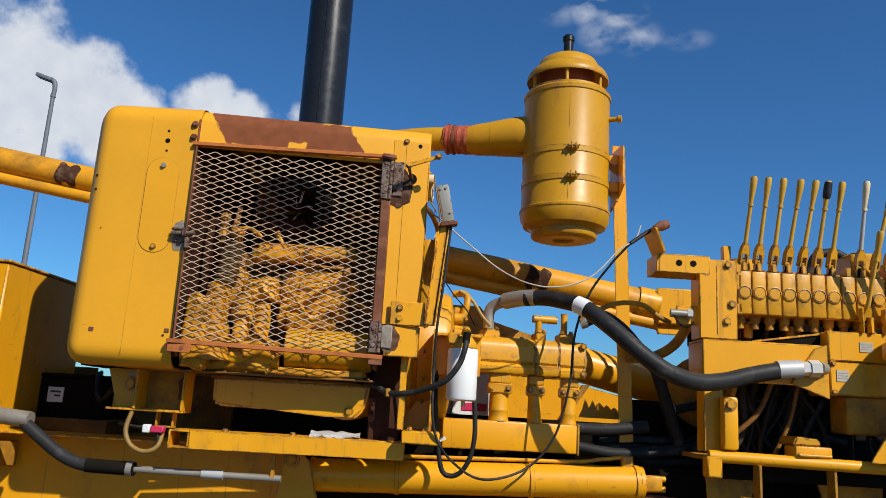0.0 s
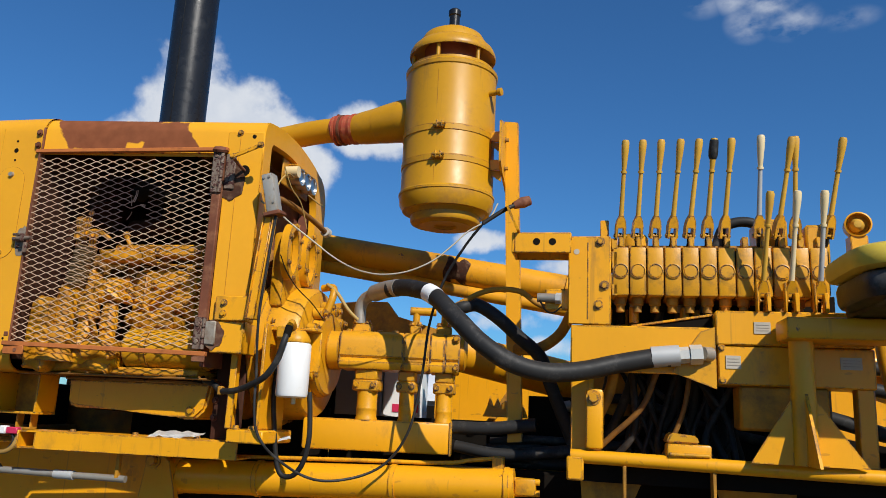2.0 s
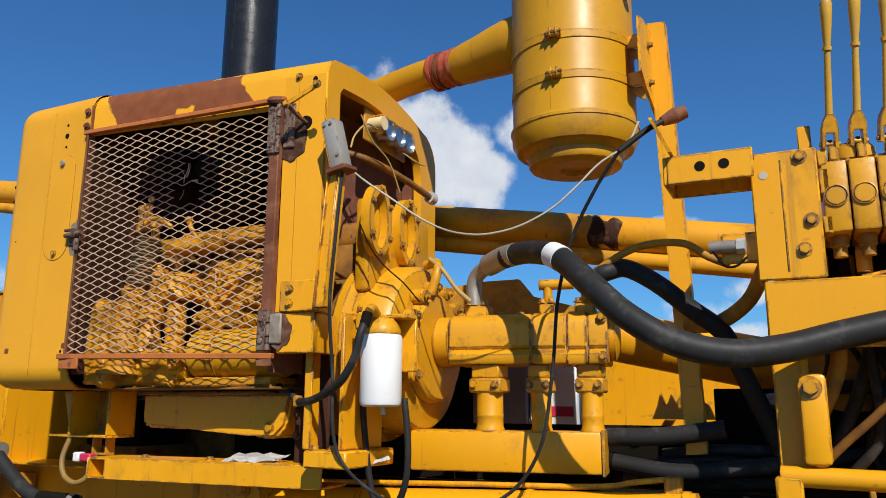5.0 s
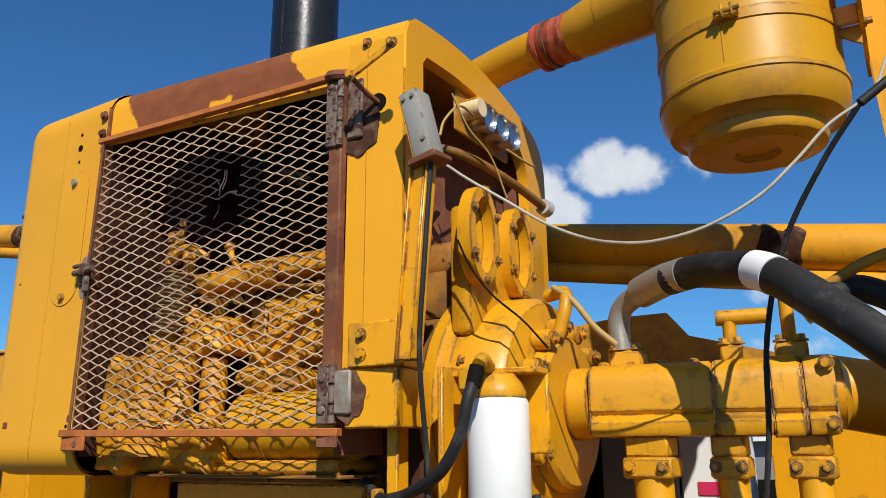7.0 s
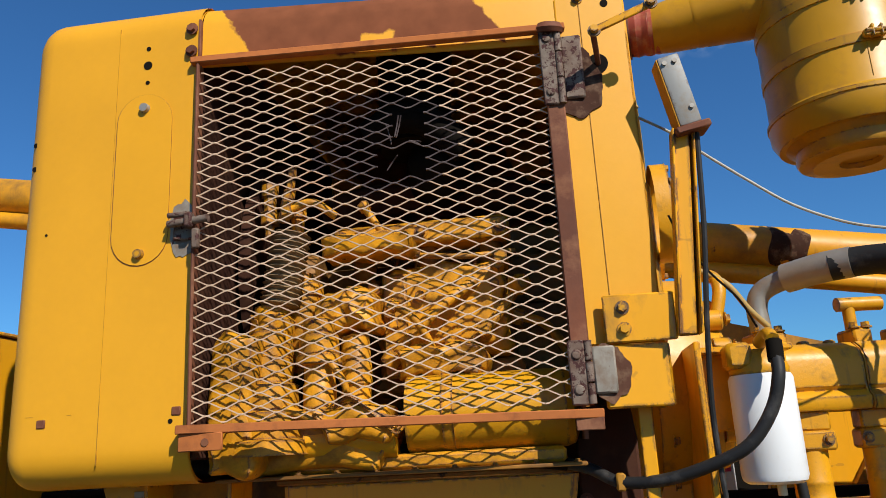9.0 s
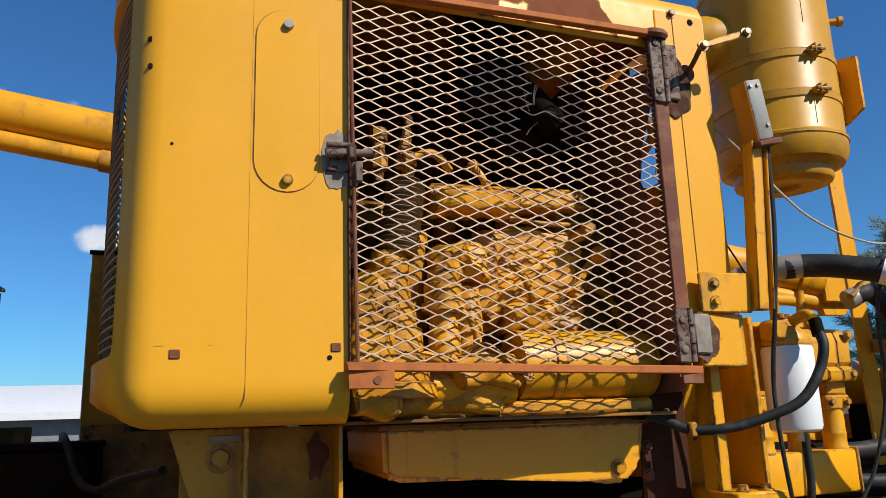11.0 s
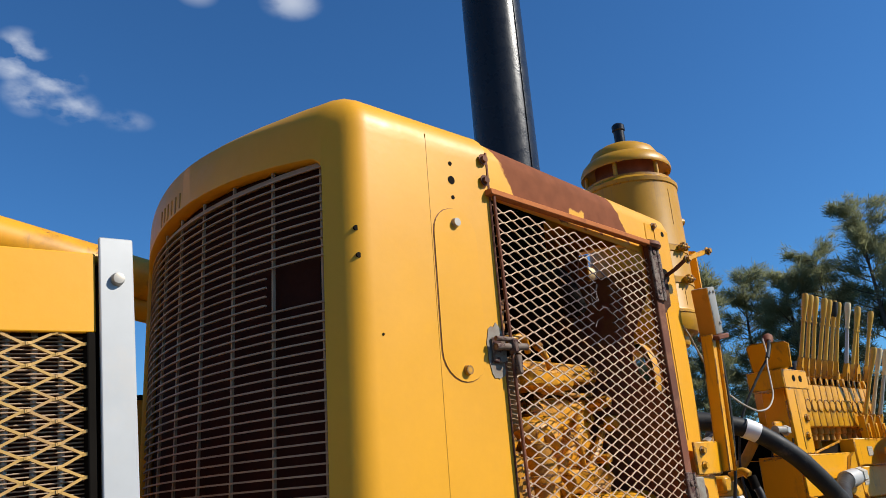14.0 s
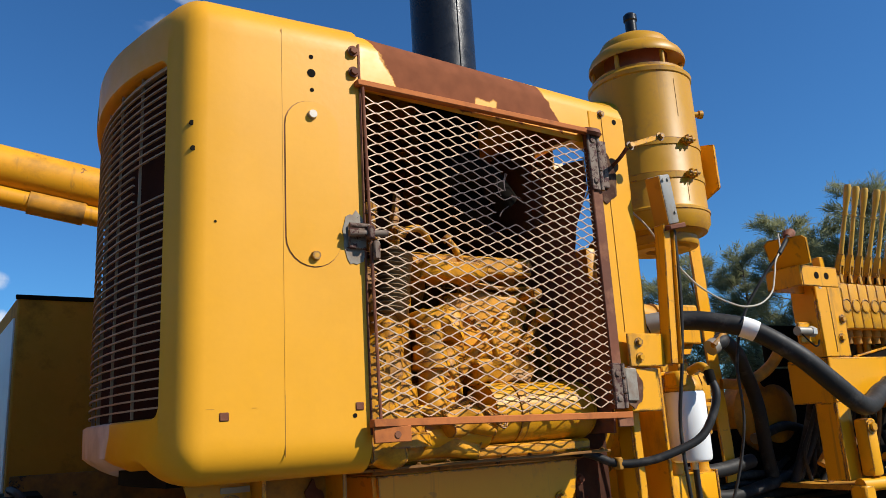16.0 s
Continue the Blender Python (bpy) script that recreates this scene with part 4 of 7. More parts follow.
# Added plate paints shade and bounced yellow onto the box side.
part("side_plate", box(B(), -0.0265, -0.0235, -0.028, 0.030, -0.079, 0.078, 0.001, MB), shade_brown, ctl, "added plate with the switch box side's shade and yellow bounce")
part("housing", box(B(), -0.0235, 0.0235, -0.030, 0.030, -0.078, 0.080, 0.005, MB, 2), switch_grey, ctl, "dull grey metal housing")
part("base", box(B(), -0.036, 0.036, -0.042, 0.036, -0.096, -0.080, 0.003, MB), rust_brown, ctl, "rusty base plate")
for dx, dz in ((-0.012, 0.075), (0.010, 0.075), (0.012, -0.05)):
    p = MB @ Vector((dx, -0.030, dz * 0.85))
    part("screw", rod(B(), p, p + Vector((0, -0.004, 0)), 0.005, n=10), bare_steel, ctl)
cable = thing("black_cable", (-0.03, 3.2, 1.9), "thin black cable looping from the switch box to the lever arm", "cable")
part("cable", hose(B(), [(-0.012, 3.16, 2.31), (-0.026, 3.155, 2.1), (-0.045, 3.165, 1.9), (-0.050, 3.20, 1.7), (-0.03, 3.21, 1.46), (0.07, 3.30, 1.33), (0.2, 3.4, 1.275), (0.38, 3.50, 1.325), (0.50, 3.50, 1.47), (0.555, 3.47, 1.70), (0.575, 3.48, 1.92), (0.63, 3.46, 2.10), (0.72, 3.42, 2.24), (0.80, 3.39, 2.335)], 0.0055, n=8), rubber, cable)
cable = thing("tan_cable", (0.2, 3.5, 2.3), "thin pale twisted cable slung from the hood to the lever stand", "cable")
part("cable", hose(B(), [(-0.124, 3.24, 2.398), (-0.042, 3.25, 2.348), (0.018, 3.262, 2.300), (0.108, 3.28, 2.234), (0.19, 3.287, 2.174), (0.271, 3.28, 2.129), (0.34, 3.275, 2.105), (0.42, 3.28, 2.096), (0.518, 3.29, 2.112), (0.613, 3.31, 2.16), (0.682, 3.34, 2.227), (0.744, 3.37, 2.297), (0.822, 3.4, 2.356), (0.855, 3.42, 2.428)], 0.0033, n=8), rope_grey, cable)

# ---- support post, foot, beams under the engine ----
post = thing("engine_mount", (-0.11, 3.32, 1.42), "yellow folded-steel engine mount post with a foot block", "engine mount")
part("web", box(B(), -0.188, -0.178, 3.262, 3.325, 1.463, 1.885, 0.003), paint, post)
part("back", box(B(), -0.178, -0.06, 3.49, 3.50, 1.463, 1.885, 0.002), paint, post)
part("web", box(B(), -0.060, -0.046, 3.255, 3.50, 1.463, 1.885, 0.003), paint, post)
part("flange", box(B(), -0.188, -0.160, 3.252, 3.262, 1.463, 1.78, 0.002), paint, post)
part("foot", box(B(), -0.165, -0.01, 3.225, 3.52, 1.410, 1.462, 0.005), paint, post, "yellow foot block")
for x in (-0.135, -0.07):
    part("bolt", bolt(B(), (x, 3.245, 1.462), (0, 0, 1), 0.012, 0.016), paint_cast, post)
beam = thing("base_channel", (-0.6, 3.3, 1.33), "long yellow steel channel under the engine", "channel beam")
MBm = Matrix.Translation((-0.6, 3.285, 0)) @ Matrix.Rotation(math.atan(0.07), 4, "Z")
for nm, dims in (("face", (-0.43, 0.45, -0.006, 0.0, 1.338, 1.412)), ("top_flange", (-0.51, 0.45, 0.0, 0.16, 1.404, 1.412)), ("bottom_flange", (-0.51, 0.45, 0.0, 0.16, 1.338, 1.346)),
                 ("stiffener", (-0.44, -0.43, 0.0, 0.16, 1.346, 1.404)), ("end_plate", (-0.515, -0.508, -0.006, 0.16, 1.338, 1.412))):
    part(nm, box(B(), *dims, 0.002, MBm), paint, beam)
for k, x in enumerate((-0.3, -0.02, 0.25)):
    part("bolt", bolt(B(), MBm @ Vector((x, 0.05, 1.412)), (0, 0, 1), 0.012, 0.012), paint_cast, beam)

# oil pan
pan = thing("oil_pan", (-0.63, 3.6, 1.45), "yellow sheet oil pan in the shade under the engine", "oil pan")
bm = B()
prism(bm, [(-0.99, 1.64), (-0.985, 1.53), (-0.96, 1.515), (-0.50, 1.508), (-0.44, 1.485), (-0.38, 1.488), (-0.335, 1.53), (-0.315, 1.64)], 3.36, 3.92)
bmesh.ops.bevel(bm, geom=list(bm.edges), offset=0.012, segments=2, affect="EDGES")
part("pan", bm, paint, pan)
part("rim", box(B(), -1.0, -0.30, 3.345, 3.935, 1.632, 1.645, 0.003), block_paint, pan)
# Added near-black plate stands for the shade between pan and mount post.
part("end_cover", box(B(), -0.318, -0.182, 3.385, 3.40, 1.40, 1.77, 0.006), oil_shade_dark, pan, "near-black plate put in for the shade beside the pan")
for z in (1.50, 1.57, 1.64):
    part("cover_bolt", bolt(B(), (-0.305, 3.385, z), (0, -1, 0), 0.011, 0.014), rust_brown, pan)
part("drain_plug", bolt(B(), (-0.40, 3.36, 1.525), (0, -1, -0.2), 0.014, 0.014), paint_cast, pan)

# bracket box under the cowl
# Added dark plates fill the gap behind the battery with shade.
bk = thing("battery_shield", (-2.2, 4.42, 1.33), "dark plates added behind the battery for the shade there", "plate")
part("plate", box(B(), -2.50, -1.95, 4.415, 4.425, 1.33, 1.67, 0.003), block_paint, bk)
part("plate", box(B(), -1.80, -1.15, 4.415, 4.425, 1.33, 1.67, 0.003), block_paint, bk)
for x in (-2.46, -2.00, -1.20):
    part("stiffener", box(B(), x, x + 0.03, 4.405, 4.415, 1.33, 1.66, 0.002), block_paint, bk)
    part("bolt", bolt(B(), (x + 0.015, 4.405, 1.60), (0, -1, 0), 0.010, 0.010), rust_brown, bk)
brk = thing("cowl_bracket", (-1.25, 3.4, 1.48), "open yellow steel bracket cells under the radiator cowl", "bracket")
part("back_plate", box(B(), -1.43, -1.09, 3.42, 3.43, 1.485, 1.648, 0.002), paint_grimy, brk)
part("bottom_plate", box(B(), -1.41, -1.088, 3.305, 3.43, 1.476, 1.486, 0.002), paint, brk)
for x in (-1.296, -1.097):
    part("web", prism(B(), [(3.30, 1.486), (3.30, 1.648), (3.42, 1.648), (3.42, 1.486)], x, x + 0.009, "x"), paint, brk)
part("side_gusset", prism(B(), [(-1.455, 1.648), (-1.40, 1.486), (-1.296, 1.486), (-1.296, 1.648)], 3.395, 3.402), paint, brk)
part("bolt", bolt(B(), (-1.345, 3.395, 1.585), (0, -1, 0), 0.022, 0.03), paint_cast, brk)
part("plate", box(B(), -1.37, -1.30, 3.388, 3.394, 1.620, 1.634, 0.001), label_grey, brk, "small worn metal plate")
part("rust_patch", prism(B(), [(-1.132 + 0.022 * (1 + 0.35 * math.sin(3 * q + 1)) * math.cos(q), 1.578 + 0.050 * (1 + 0.18 * math.sin(5 * q)) * math.sin(q)) for q in [2 * math.pi * k / 30 for k in range(30)]], 3.414, 3.421), rust_brown, brk, "flaked rusty patch")
tray = thing("battery_tray", (-1.9, 4.2, 1.33), "brown steel tray on the chassis under the battery", "tray")
part("tray", box(B(), -2.14, -1.68, 4.00, 4.40, 1.328, 1.40, 0.006), block_paint, tray)
bat = thing("battery", (-1.9, 4.2, 1.40), "black battery with a white label behind the cowl", "battery")
part("case", box(B(), -2.09, -1.72, 4.045, 4.37, 1.40, 1.60, 0.012, None, 2), soot_and_shade, bat)
part("lid", box(B(), -2.095, -1.715, 4.04, 4.375, 1.60, 1.622, 0.005), soot_and_shade, bat)
part("label", box(B(), -2.024, -1.944, 4.039, 4.047, 1.476, 1.552, 0.001), white_enamel, bat, "white label")
for k in range(2):
    part("printed_bar", box(B(), -2.010 + 0.022 * k, -1.958, 4.037, 4.0395, 1.524 - 0.020 * k, 1.534 - 0.020 * k, 0), ink_dark, bat)
part("terminal", lathe(B(), (-1.80, 4.12, 1.62), [(0.012, 0), (0.010, 0.022), (0, 0.023)], 12), bare_steel, bat)
part("terminal_lead", hose(B(), [(-1.80, 4.12, 1.64), (-1.77, 4.02, 1.62), (-1.72, 3.92, 1.53), (-1.66, 3.84, 1.50), (-1.58, 3.72, 1.53), (-1.47, 3.50, 1.56)], 0.011, n=8), rubber, bat)

# ---- chassis ----
ch = thing("chassis_frame", (0, 3.9, 0.9), "heavy yellow welded steel chassis frame with grimy deck", "chassis")
part("side_beam", box(B(), -3.6, -0.66, 3.70, 3.80, 0.92, 1.335, 0.006), paint, ch)
part("top_flange", box(B(), -3.6, -0.66, 3.58, 3.80, 1.336, 1.346, 0.003), paint, ch)
part("bottom_flange", box(B(), -3.6, 3.2, 3.60, 3.80, 0.905, 0.920, 0.003), paint, ch)
# Black base puts the under-deck shade into the beam's colour.
part("inner_beam", box(B(), -0.66, 3.4, 3.78, 3.86, 0.90, 1.335, 0.006), soot_and_shade, ch, "inner beam in black for the shade under the deck")
part("deck", box(B(), -3.6, 3.4, 3.80, 6.0, 1.30, 1.330, 0.004), paint_grimy, ch)
part("far_beam", box(B(), -3.6, 3.4, 5.00, 5.10, 1.00, 1.335, 0.006), paint, ch)
for x in (-3.0, -1.2, 0.8, 2.6):
    part("cross_member", box(B(), x, x + 0.12, 3.87, 5.0, 1.05, 1.30, 0.005), paint_grimy, ch)
for x in (-2.6, 2.2):
    for y in (3.75, 4.9):
        part("tyre", lathe(B(), (x, y - 0.13, 0.52), [(0.30, 0), (0.49, 0.01), (0.52, 0.05), (0.52, 0.21), (0.49, 0.25), (0.30, 0.26)], 40, (0, 1, 0)), rubber, ch, "dusty black tyre")
        part("rim", lathe(B(), (x, y - 0.12, 0.52), [(0.0, 0.05), (0.12, 0.03), (0.29, 0.02), (0.30, 0.0), (0.30, 0.24), (0.0, 0.22)], 32, (0, 1, 0)), paint_grimy, ch)

# hydraulic cylinder along the chassis
cy = thing("hydraulic_cylinder", (0.2, 3.64, 1.26), "long yellow hydraulic cylinder lying along the chassis", "hydraulic cylinder")
A0, A1 = Vector((-0.58, 3.64, 1.232)), Vector((0.93, 3.66, 1.278))
ax = (A1 - A0).normalized()
part("barrel", rod(B(), A0, A1, 0.073, n=40), paint, cy)
for d in (0.0, 0.38, 0.99, 1.47):
    part("ring", rod(B(), A0 + ax * d, A0 + ax * (d + 0.022), 0.078, n=40), paint, cy)
part("rod_eye", box(B(), -0.06, 0.03, -0.02, 0.02, -0.035, 0.035, 0.012, Matrix.Translation(A1 + ax * 0.06), 2), paint_cast, cy)
for s in (-1, 1):
    part("clevis", rod(B(), A1 + Vector((0.0, 0, 0.026 * s)), A1 + Vector((0.105, 0, 0.022 * s)), 0.013, n=12), paint, cy)
part("pipe", hose(B(), [(-0.5, 3.64, 1.325), (0.2, 3.65, 1.345), (0.62, 3.66, 1.355), (0.74, 3.665, 1.372), (0.84, 3.67, 1.385)], 0.009, n=10), paint, cy, "small yellow oil pipe")
part("pipe_block", box(B(), 0.835, 0.885, 3.645, 3.69, 1.335, 1.395, 0.004), paint_cast, cy)
part("lug", prism(B(), [(-0.72, 1.08), (-0.69, 1.30), (-0.64, 1.34), (-0.58, 1.30), (-0.55, 1.20), (-0.52, 1.08)], 3.55, 3.585), paint, cy, "yellow mounting lug")
part("lug_nut", bolt(B(), (-0.655, 3.55, 1.30), (0, -1, 0), 0.025, 0.03), paint_cast, cy)

# grey pipe along the chassis
gp = thing("hydraulic_hose_pipe", (-1.2, 3.4, 1.2), "black hose with a bare steel pipe along the chassis side", "pipe")
part("hose", hose(B(), [(-1.76, 3.355, 1.400), (-1.739, 3.35, 1.384), (-1.67, 3.35, 1.335), (-1.604, 3.35, 1.290), (-1.54, 3.35, 1.258), (-1.478, 3.35, 1.243), (-1.40, 3.35, 1.240)], 0.026, n=14), rubber, gp)
part("hose", hose(B(), [(-2.7, 3.42, 1.54), (-2.3, 3.39, 1.50), (-2.05, 3.37, 1.455), (-1.90, 3.36, 1.425)], 0.030, n=14), rubber, gp)
part("sleeve", rod(B(), (-1.92, 3.36, 1.426), (-1.735, 3.352, 1.412), 0.034, n=18), bare_steel, gp, "dull steel crimp sleeve")
part("wrap", rod(B(), (-1.47, 3.35, 1.242), (-1.27, 3.35, 1.238), 0.0285, n=16), soot_and_shade, gp, "black protective wrap")
part("pipe", rod(B(), (-1.40, 3.35, 1.239), (-0.66, 3.36, 1.232), 0.0145, n=16), bare_steel, gp)
part("joint", rod(B(), (-0.99, 3.355, 1.235), (-0.90, 3.356, 1.234), 0.019, n=14), galvanised, gp)
part("hanger", box(B(), -0.705, -0.688, 3.345, 3.365, 1.235, 1.342, 0.002), paint_grimy, gp)
part("clamp", rod(B(), (-1.300, 3.35, 1.239), (-1.275, 3.35, 1.238), 0.031, n=18), bare_steel, gp)

# ---- engine inside the enclosure ----
eng = thing("engine", (-0.55, 3.7, 1.65), "yellow-painted diesel engine, grimy and rusty, behind the mesh", "engine")
part("block", box(B(), -0.98, -0.14, 3.50, 3.92, 1.64, 2.04, 0.02, None, 2), block_paint, eng, "engine block, oil grime and bay shade in its brown")
part("cylinder_head", box(B(), -0.96, -0.16, 3.52, 3.88, 2.04, 2.17, 0.015, None, 2), block_paint, eng)
part("rocker_cover", box(B(), -0.94, -0.20, 3.58, 3.82, 2.17, 2.27, 0.03, None, 3), block_paint, eng)
part("intake_bar", box(B(), -0.86, -0.43, 3.36, 3.47, 2.180, 2.235, 0.008), engine_paint, eng, "long yellow intake manifold bar")
for x in (-0.84, -0.64, -0.45):
    part("bolt", bolt(B(), (x, 3.36, 2.207), (0, -1, 0), 0.012, 0.012), engine_paint, eng)
rng = random.Random(11)
for k in range(3):
    x = -0.80 + k * 0.16
    part("intake_runner", hose(B(), [(x, 3.43, 2.19), (x, 3.45, 2.13), (x + 0.01, 3.50, 2.08)], 0.030, n=12), block_paint, eng)


def lump(x0, x1, y0, y1, z0, z1, seed, bev=0.03):
    """A rough casting: a rounded box knocked about by a few centimetres of low ribs and dents."""
    bm = box(B(), x0, x1, y0, y1, z0, z1, bev, None, 3)
    bmesh.ops.subdivide_edges(bm, edges=[e for e in bm.edges if e.calc_length() > 0.03], cuts=3, use_grid_fill=True)
    r = random.Random(seed)
    ph = [r.uniform(0, 6.28) for _ in range(6)]
    for v in bm.verts:
        x, y, z = v.co
        v.co.y += 0.010 * math.sin(x * 60 + ph[0]) * math.sin(z * 55 + ph[1]) + 0.006 * math.sin(x * 130 + ph[2] + z * 70)
        v.co.x += 0.008 * math.sin(z * 70 + ph[3])
        v.co.z += 0.008 * math.sin(x * 65 + ph[4])
    return bm


part("governor", lump(-0.88, -0.74, 3.26, 3.40, 1.965, 2.065, 1), engine_paint, eng, "rounded yellow governor casting")
part("filter_head", lump(-0.87, -0.66, 3.26, 3.38, 2.145, 2.190, 2, 0.012), engine_paint, eng)
for x, y, z0, z1, r, sd in ((-0.985, 3.28, 1.74, 2.02, 0.050, 8), (-0.865, 3.25, 1.76, 1.97, 0.046, 9), (-0.795, 3.30, 1.78, 1.94, 0.034, 10)):
    q = random.Random(sd)
    prof, zz = [(0, 0)], 0.0
    while zz < z1 - z0:
        w = r * q.uniform(0.75, 1.15)
        h = q.uniform(0.02, 0.06)
        prof += [(w, zz), (w, zz + h - 0.004)]
        zz += h
    part("column", lathe(B(), (x, y, z0), prof + [(r * 0.4, zz), (0, zz + 0.01)], 16), engine_paint, eng, "lumpy yellow casting column")
part("flat_plate", box(B(), -0.745, -0.685, 3.37, 3.385, 1.86, 2.11, 0.006), engine_paint, eng)
part("side_casting", lump(-1.04, -0.94, 3.24, 3.40, 1.86, 2.02, 4, 0.03), engine_paint, eng)
part("fuel_pump", lump(-0.76, -0.44, 3.40, 3.52, 1.90, 2.09, 5, 0.02), engine_paint, eng)
part("pump_base", lump(-0.78, -0.42, 3.42, 3.54, 1.82, 1.90, 6, 0.02), block_paint, eng)
bm = B()
pts = []
for k in range(15):
    pts += [(0.040, 0.012 * k), (0.048, 0.012 * k + 0.005), (0.040, 0.012 * k + 0.010)]
lathe(bm, (-0.965, 3.27, 2.03), [(0, 0)] + pts + [(0, 0.178)], 22, (0.15, 0.05, 1))
part("breather_hose", bm, hose_grey, eng, "grey corrugated breather hose")
for x, y, r, z0, z1 in ((-0.925, 3.33, 0.040, 1.87, 2.09), (-1.035, 3.30, 0.042, 1.70, 1.88)):
    part("strainer", lathe(B(), (x, y, z0), [(0, 0), (r * 0.9, 0), (r, 0.01), (r, z1 - z0 - 0.03), (r * 1.15, z1 - z0 - 0.028), (r * 1.15, z1 - z0), (r * 0.5, z1 - z0 + 0.012), (r * 0.4, z1 - z0 + 0.03), (0, z1 - z0 + 0.032)], 26), engine_paint, eng)
for k in range(6):
    x = -0.72 + k * 0.05
    part("pump_port", lathe(B(), (x, 3.42, 2.085), [(0.013, 0), (0.013, 0.02), (0.017, 0.02), (0.017, 0.036), (0.008, 0.04), (0, 0.055)], 6), engine_paint, eng)
    part("fuel_line", hose(B(), [(x, 3.42, 2.13), (x + 0.005, 3.43, 2.16), (x + 0.03 * (k - 2) * 0.4, 3.48, 2.17), (x + 0.02, 3.53, 2.13)], 0.0045, n=6, sub=5), block_paint, eng)
part("starter", rod(B(), (-0.68, 3.32, 1.772), (-0.335, 3.335, 1.772), 0.085, n=40), paint_cast, eng, "yellow starter motor drum")
part("starter_end", lathe(B(), (-0.335, 3.335, 1.772), [(0.085, 0), (0.078, 0.018), (0.05, 0.030), (0, 0.032)], 36, (1, 0, 0)), paint, eng)
part("starter_band", rod(B(), (-0.60, 3.322, 1.772), (-0.575, 3.323, 1.772), 0.0875, n=40), engine_paint, eng)
part("starter_solenoid", rod(B(), (-0.90, 3.27, 1.725), (-0.70, 3.28, 1.725), 0.042, n=24), paint, eng)
part("lower_housing", lump(-1.06, -0.72, 3.24, 3.42, 1.662, 1.76, 7, 0.02), engine_paint, eng)
part("side_ledge", box(B(), -1.04, -0.34, 3.27, 3.50, 1.656, 1.690, 0.008), engine_paint, eng)
part("filter_tower", lathe(B(), (-0.985, 3.255, 1.70), [(0.0, 0), (0.10, 0.0), (0.098, 0.03), (0.085, 0.035), (0.083, 0.09), (0.072, 0.095), (0.070, 0.15), (0.058, 0.155), (0.056, 0.21), (0.042, 0.215), (0.040, 0.27), (0.026, 0.275), (0.024, 0.31), (0.0, 0.315)], 14), engine_paint, eng, "stepped yellow filter tower")
part("timing_cover", lump(-1.092, -0.985, 3.165, 3.30, 1.66, 1.965, 21, 0.025), engine_paint, eng, "lumpy yellow timing cover")
part("injector_rail", lump(-0.72, -0.45, 3.385, 3.42, 1.93, 2.13, 22, 0.012), engine_paint, eng)
part("front_casting", lump(-0.86, -0.70, 3.20, 3.34, 1.72, 1.80, 14, 0.02), engine_paint, eng)
part("knob", lathe(B(), (-0.42, 3.36, 2.055), [(0.0, 0), (0.022, 0), (0.026, 0.01), (0.022, 0.035), (0.012, 0.045), (0, 0.046)], 10, (0.4, -1, 0)), engine_paint, eng)
part("knob_arm", hose(B(), [(-0.42, 3.37, 2.05), (-0.47, 3.36, 1.99), (-0.53, 3.35, 1.93), (-0.57, 3.36, 1.87)], 0.012, n=8), engine_paint, eng)
part("lower_step", lump(-0.70, -0.50, 3.30, 3.42, 1.855, 1.925, 15, 0.015), engine_paint, eng)
for k in range(9):
    part("thin_wire", hose(B(), [(-0.84 + 0.006 * k, 3.215, 1.79 - 0.003 * k), (-0.79 + 0.006 * k, 3.19 + 0.003 * k, 1.815 - 0.005 * k), (-0.735 + 0.006 * k, 3.195, 1.78 - 0.006 * k), (-0.70 + 0.005 * k, 3.215, 1.768)], 0.0028, n=5, sub=5), engine_paint, eng)
for z, dx in ((2.235, 0.0), (2.265, 0.006), (2.29, 0.012), (2.315, 0.016), (2.345, 0.02)):
    part("hex_nut", rod(B(), (-0.955 + dx, 3.27, z), (-0.955 + dx + 0.003, 3.27, z + 0.022), 0.015 if dx < 0.015 else 0.011, n=6), engine_paint, eng)
part("alternator", lathe(B(), (-1.05, 3.46, 2.13), [(0, 0), (0.06, 0), (0.075, 0.02), (0.075, 0.10), (0.06, 0.13), (0, 0.13)], 28, (1, 0, 0)), block_paint, eng)
PIPES = (((-0.73, 3.34, 1.89), (-0.66, 3.33, 1.96), (-0.58, 3.34, 2.03), (-0.52, 3.38, 2.08), 0.014), ((-0.77, 3.30, 2.27), (-0.745, 3.29, 2.23), (-0.72, 3.30, 2.19), 0.009),
         ((-0.89, 3.26, 1.93), (-0.84, 3.22, 1.90), (-0.80, 3.22, 1.84), (-0.80, 3.25, 1.78), 0.008), ((-0.71, 3.28, 2.02), (-0.66, 3.28, 1.99), (-0.62, 3.31, 1.92), (-0.62, 3.35, 1.86), 0.009),
         ((-0.95, 3.25, 2.25), (-0.88, 3.25, 2.27), (-0.83, 3.28, 2.24), 0.010), ((-1.0, 3.24, 1.80), (-0.92, 3.21, 1.79), (-0.84, 3.22, 1.76), 0.011),
         ((-0.44, 3.44, 2.0), (-0.36, 3.44, 1.97), (-0.30, 3.46, 1.88), 0.012), ((-0.70, 3.38, 2.16), (-0.55, 3.37, 2.14), (-0.42, 3.40, 2.15), 0.007))
for *p_, r in PIPES:
    part("oil_pipe", hose(B(), p_, r, n=10), engine_paint, eng)
    part("pipe_nut", rod(B(), Vector(p_[0]), Vector(p_[0]).lerp(Vector(p_[1]), 0.35), r * 1.7, n=6), engine_paint, eng)
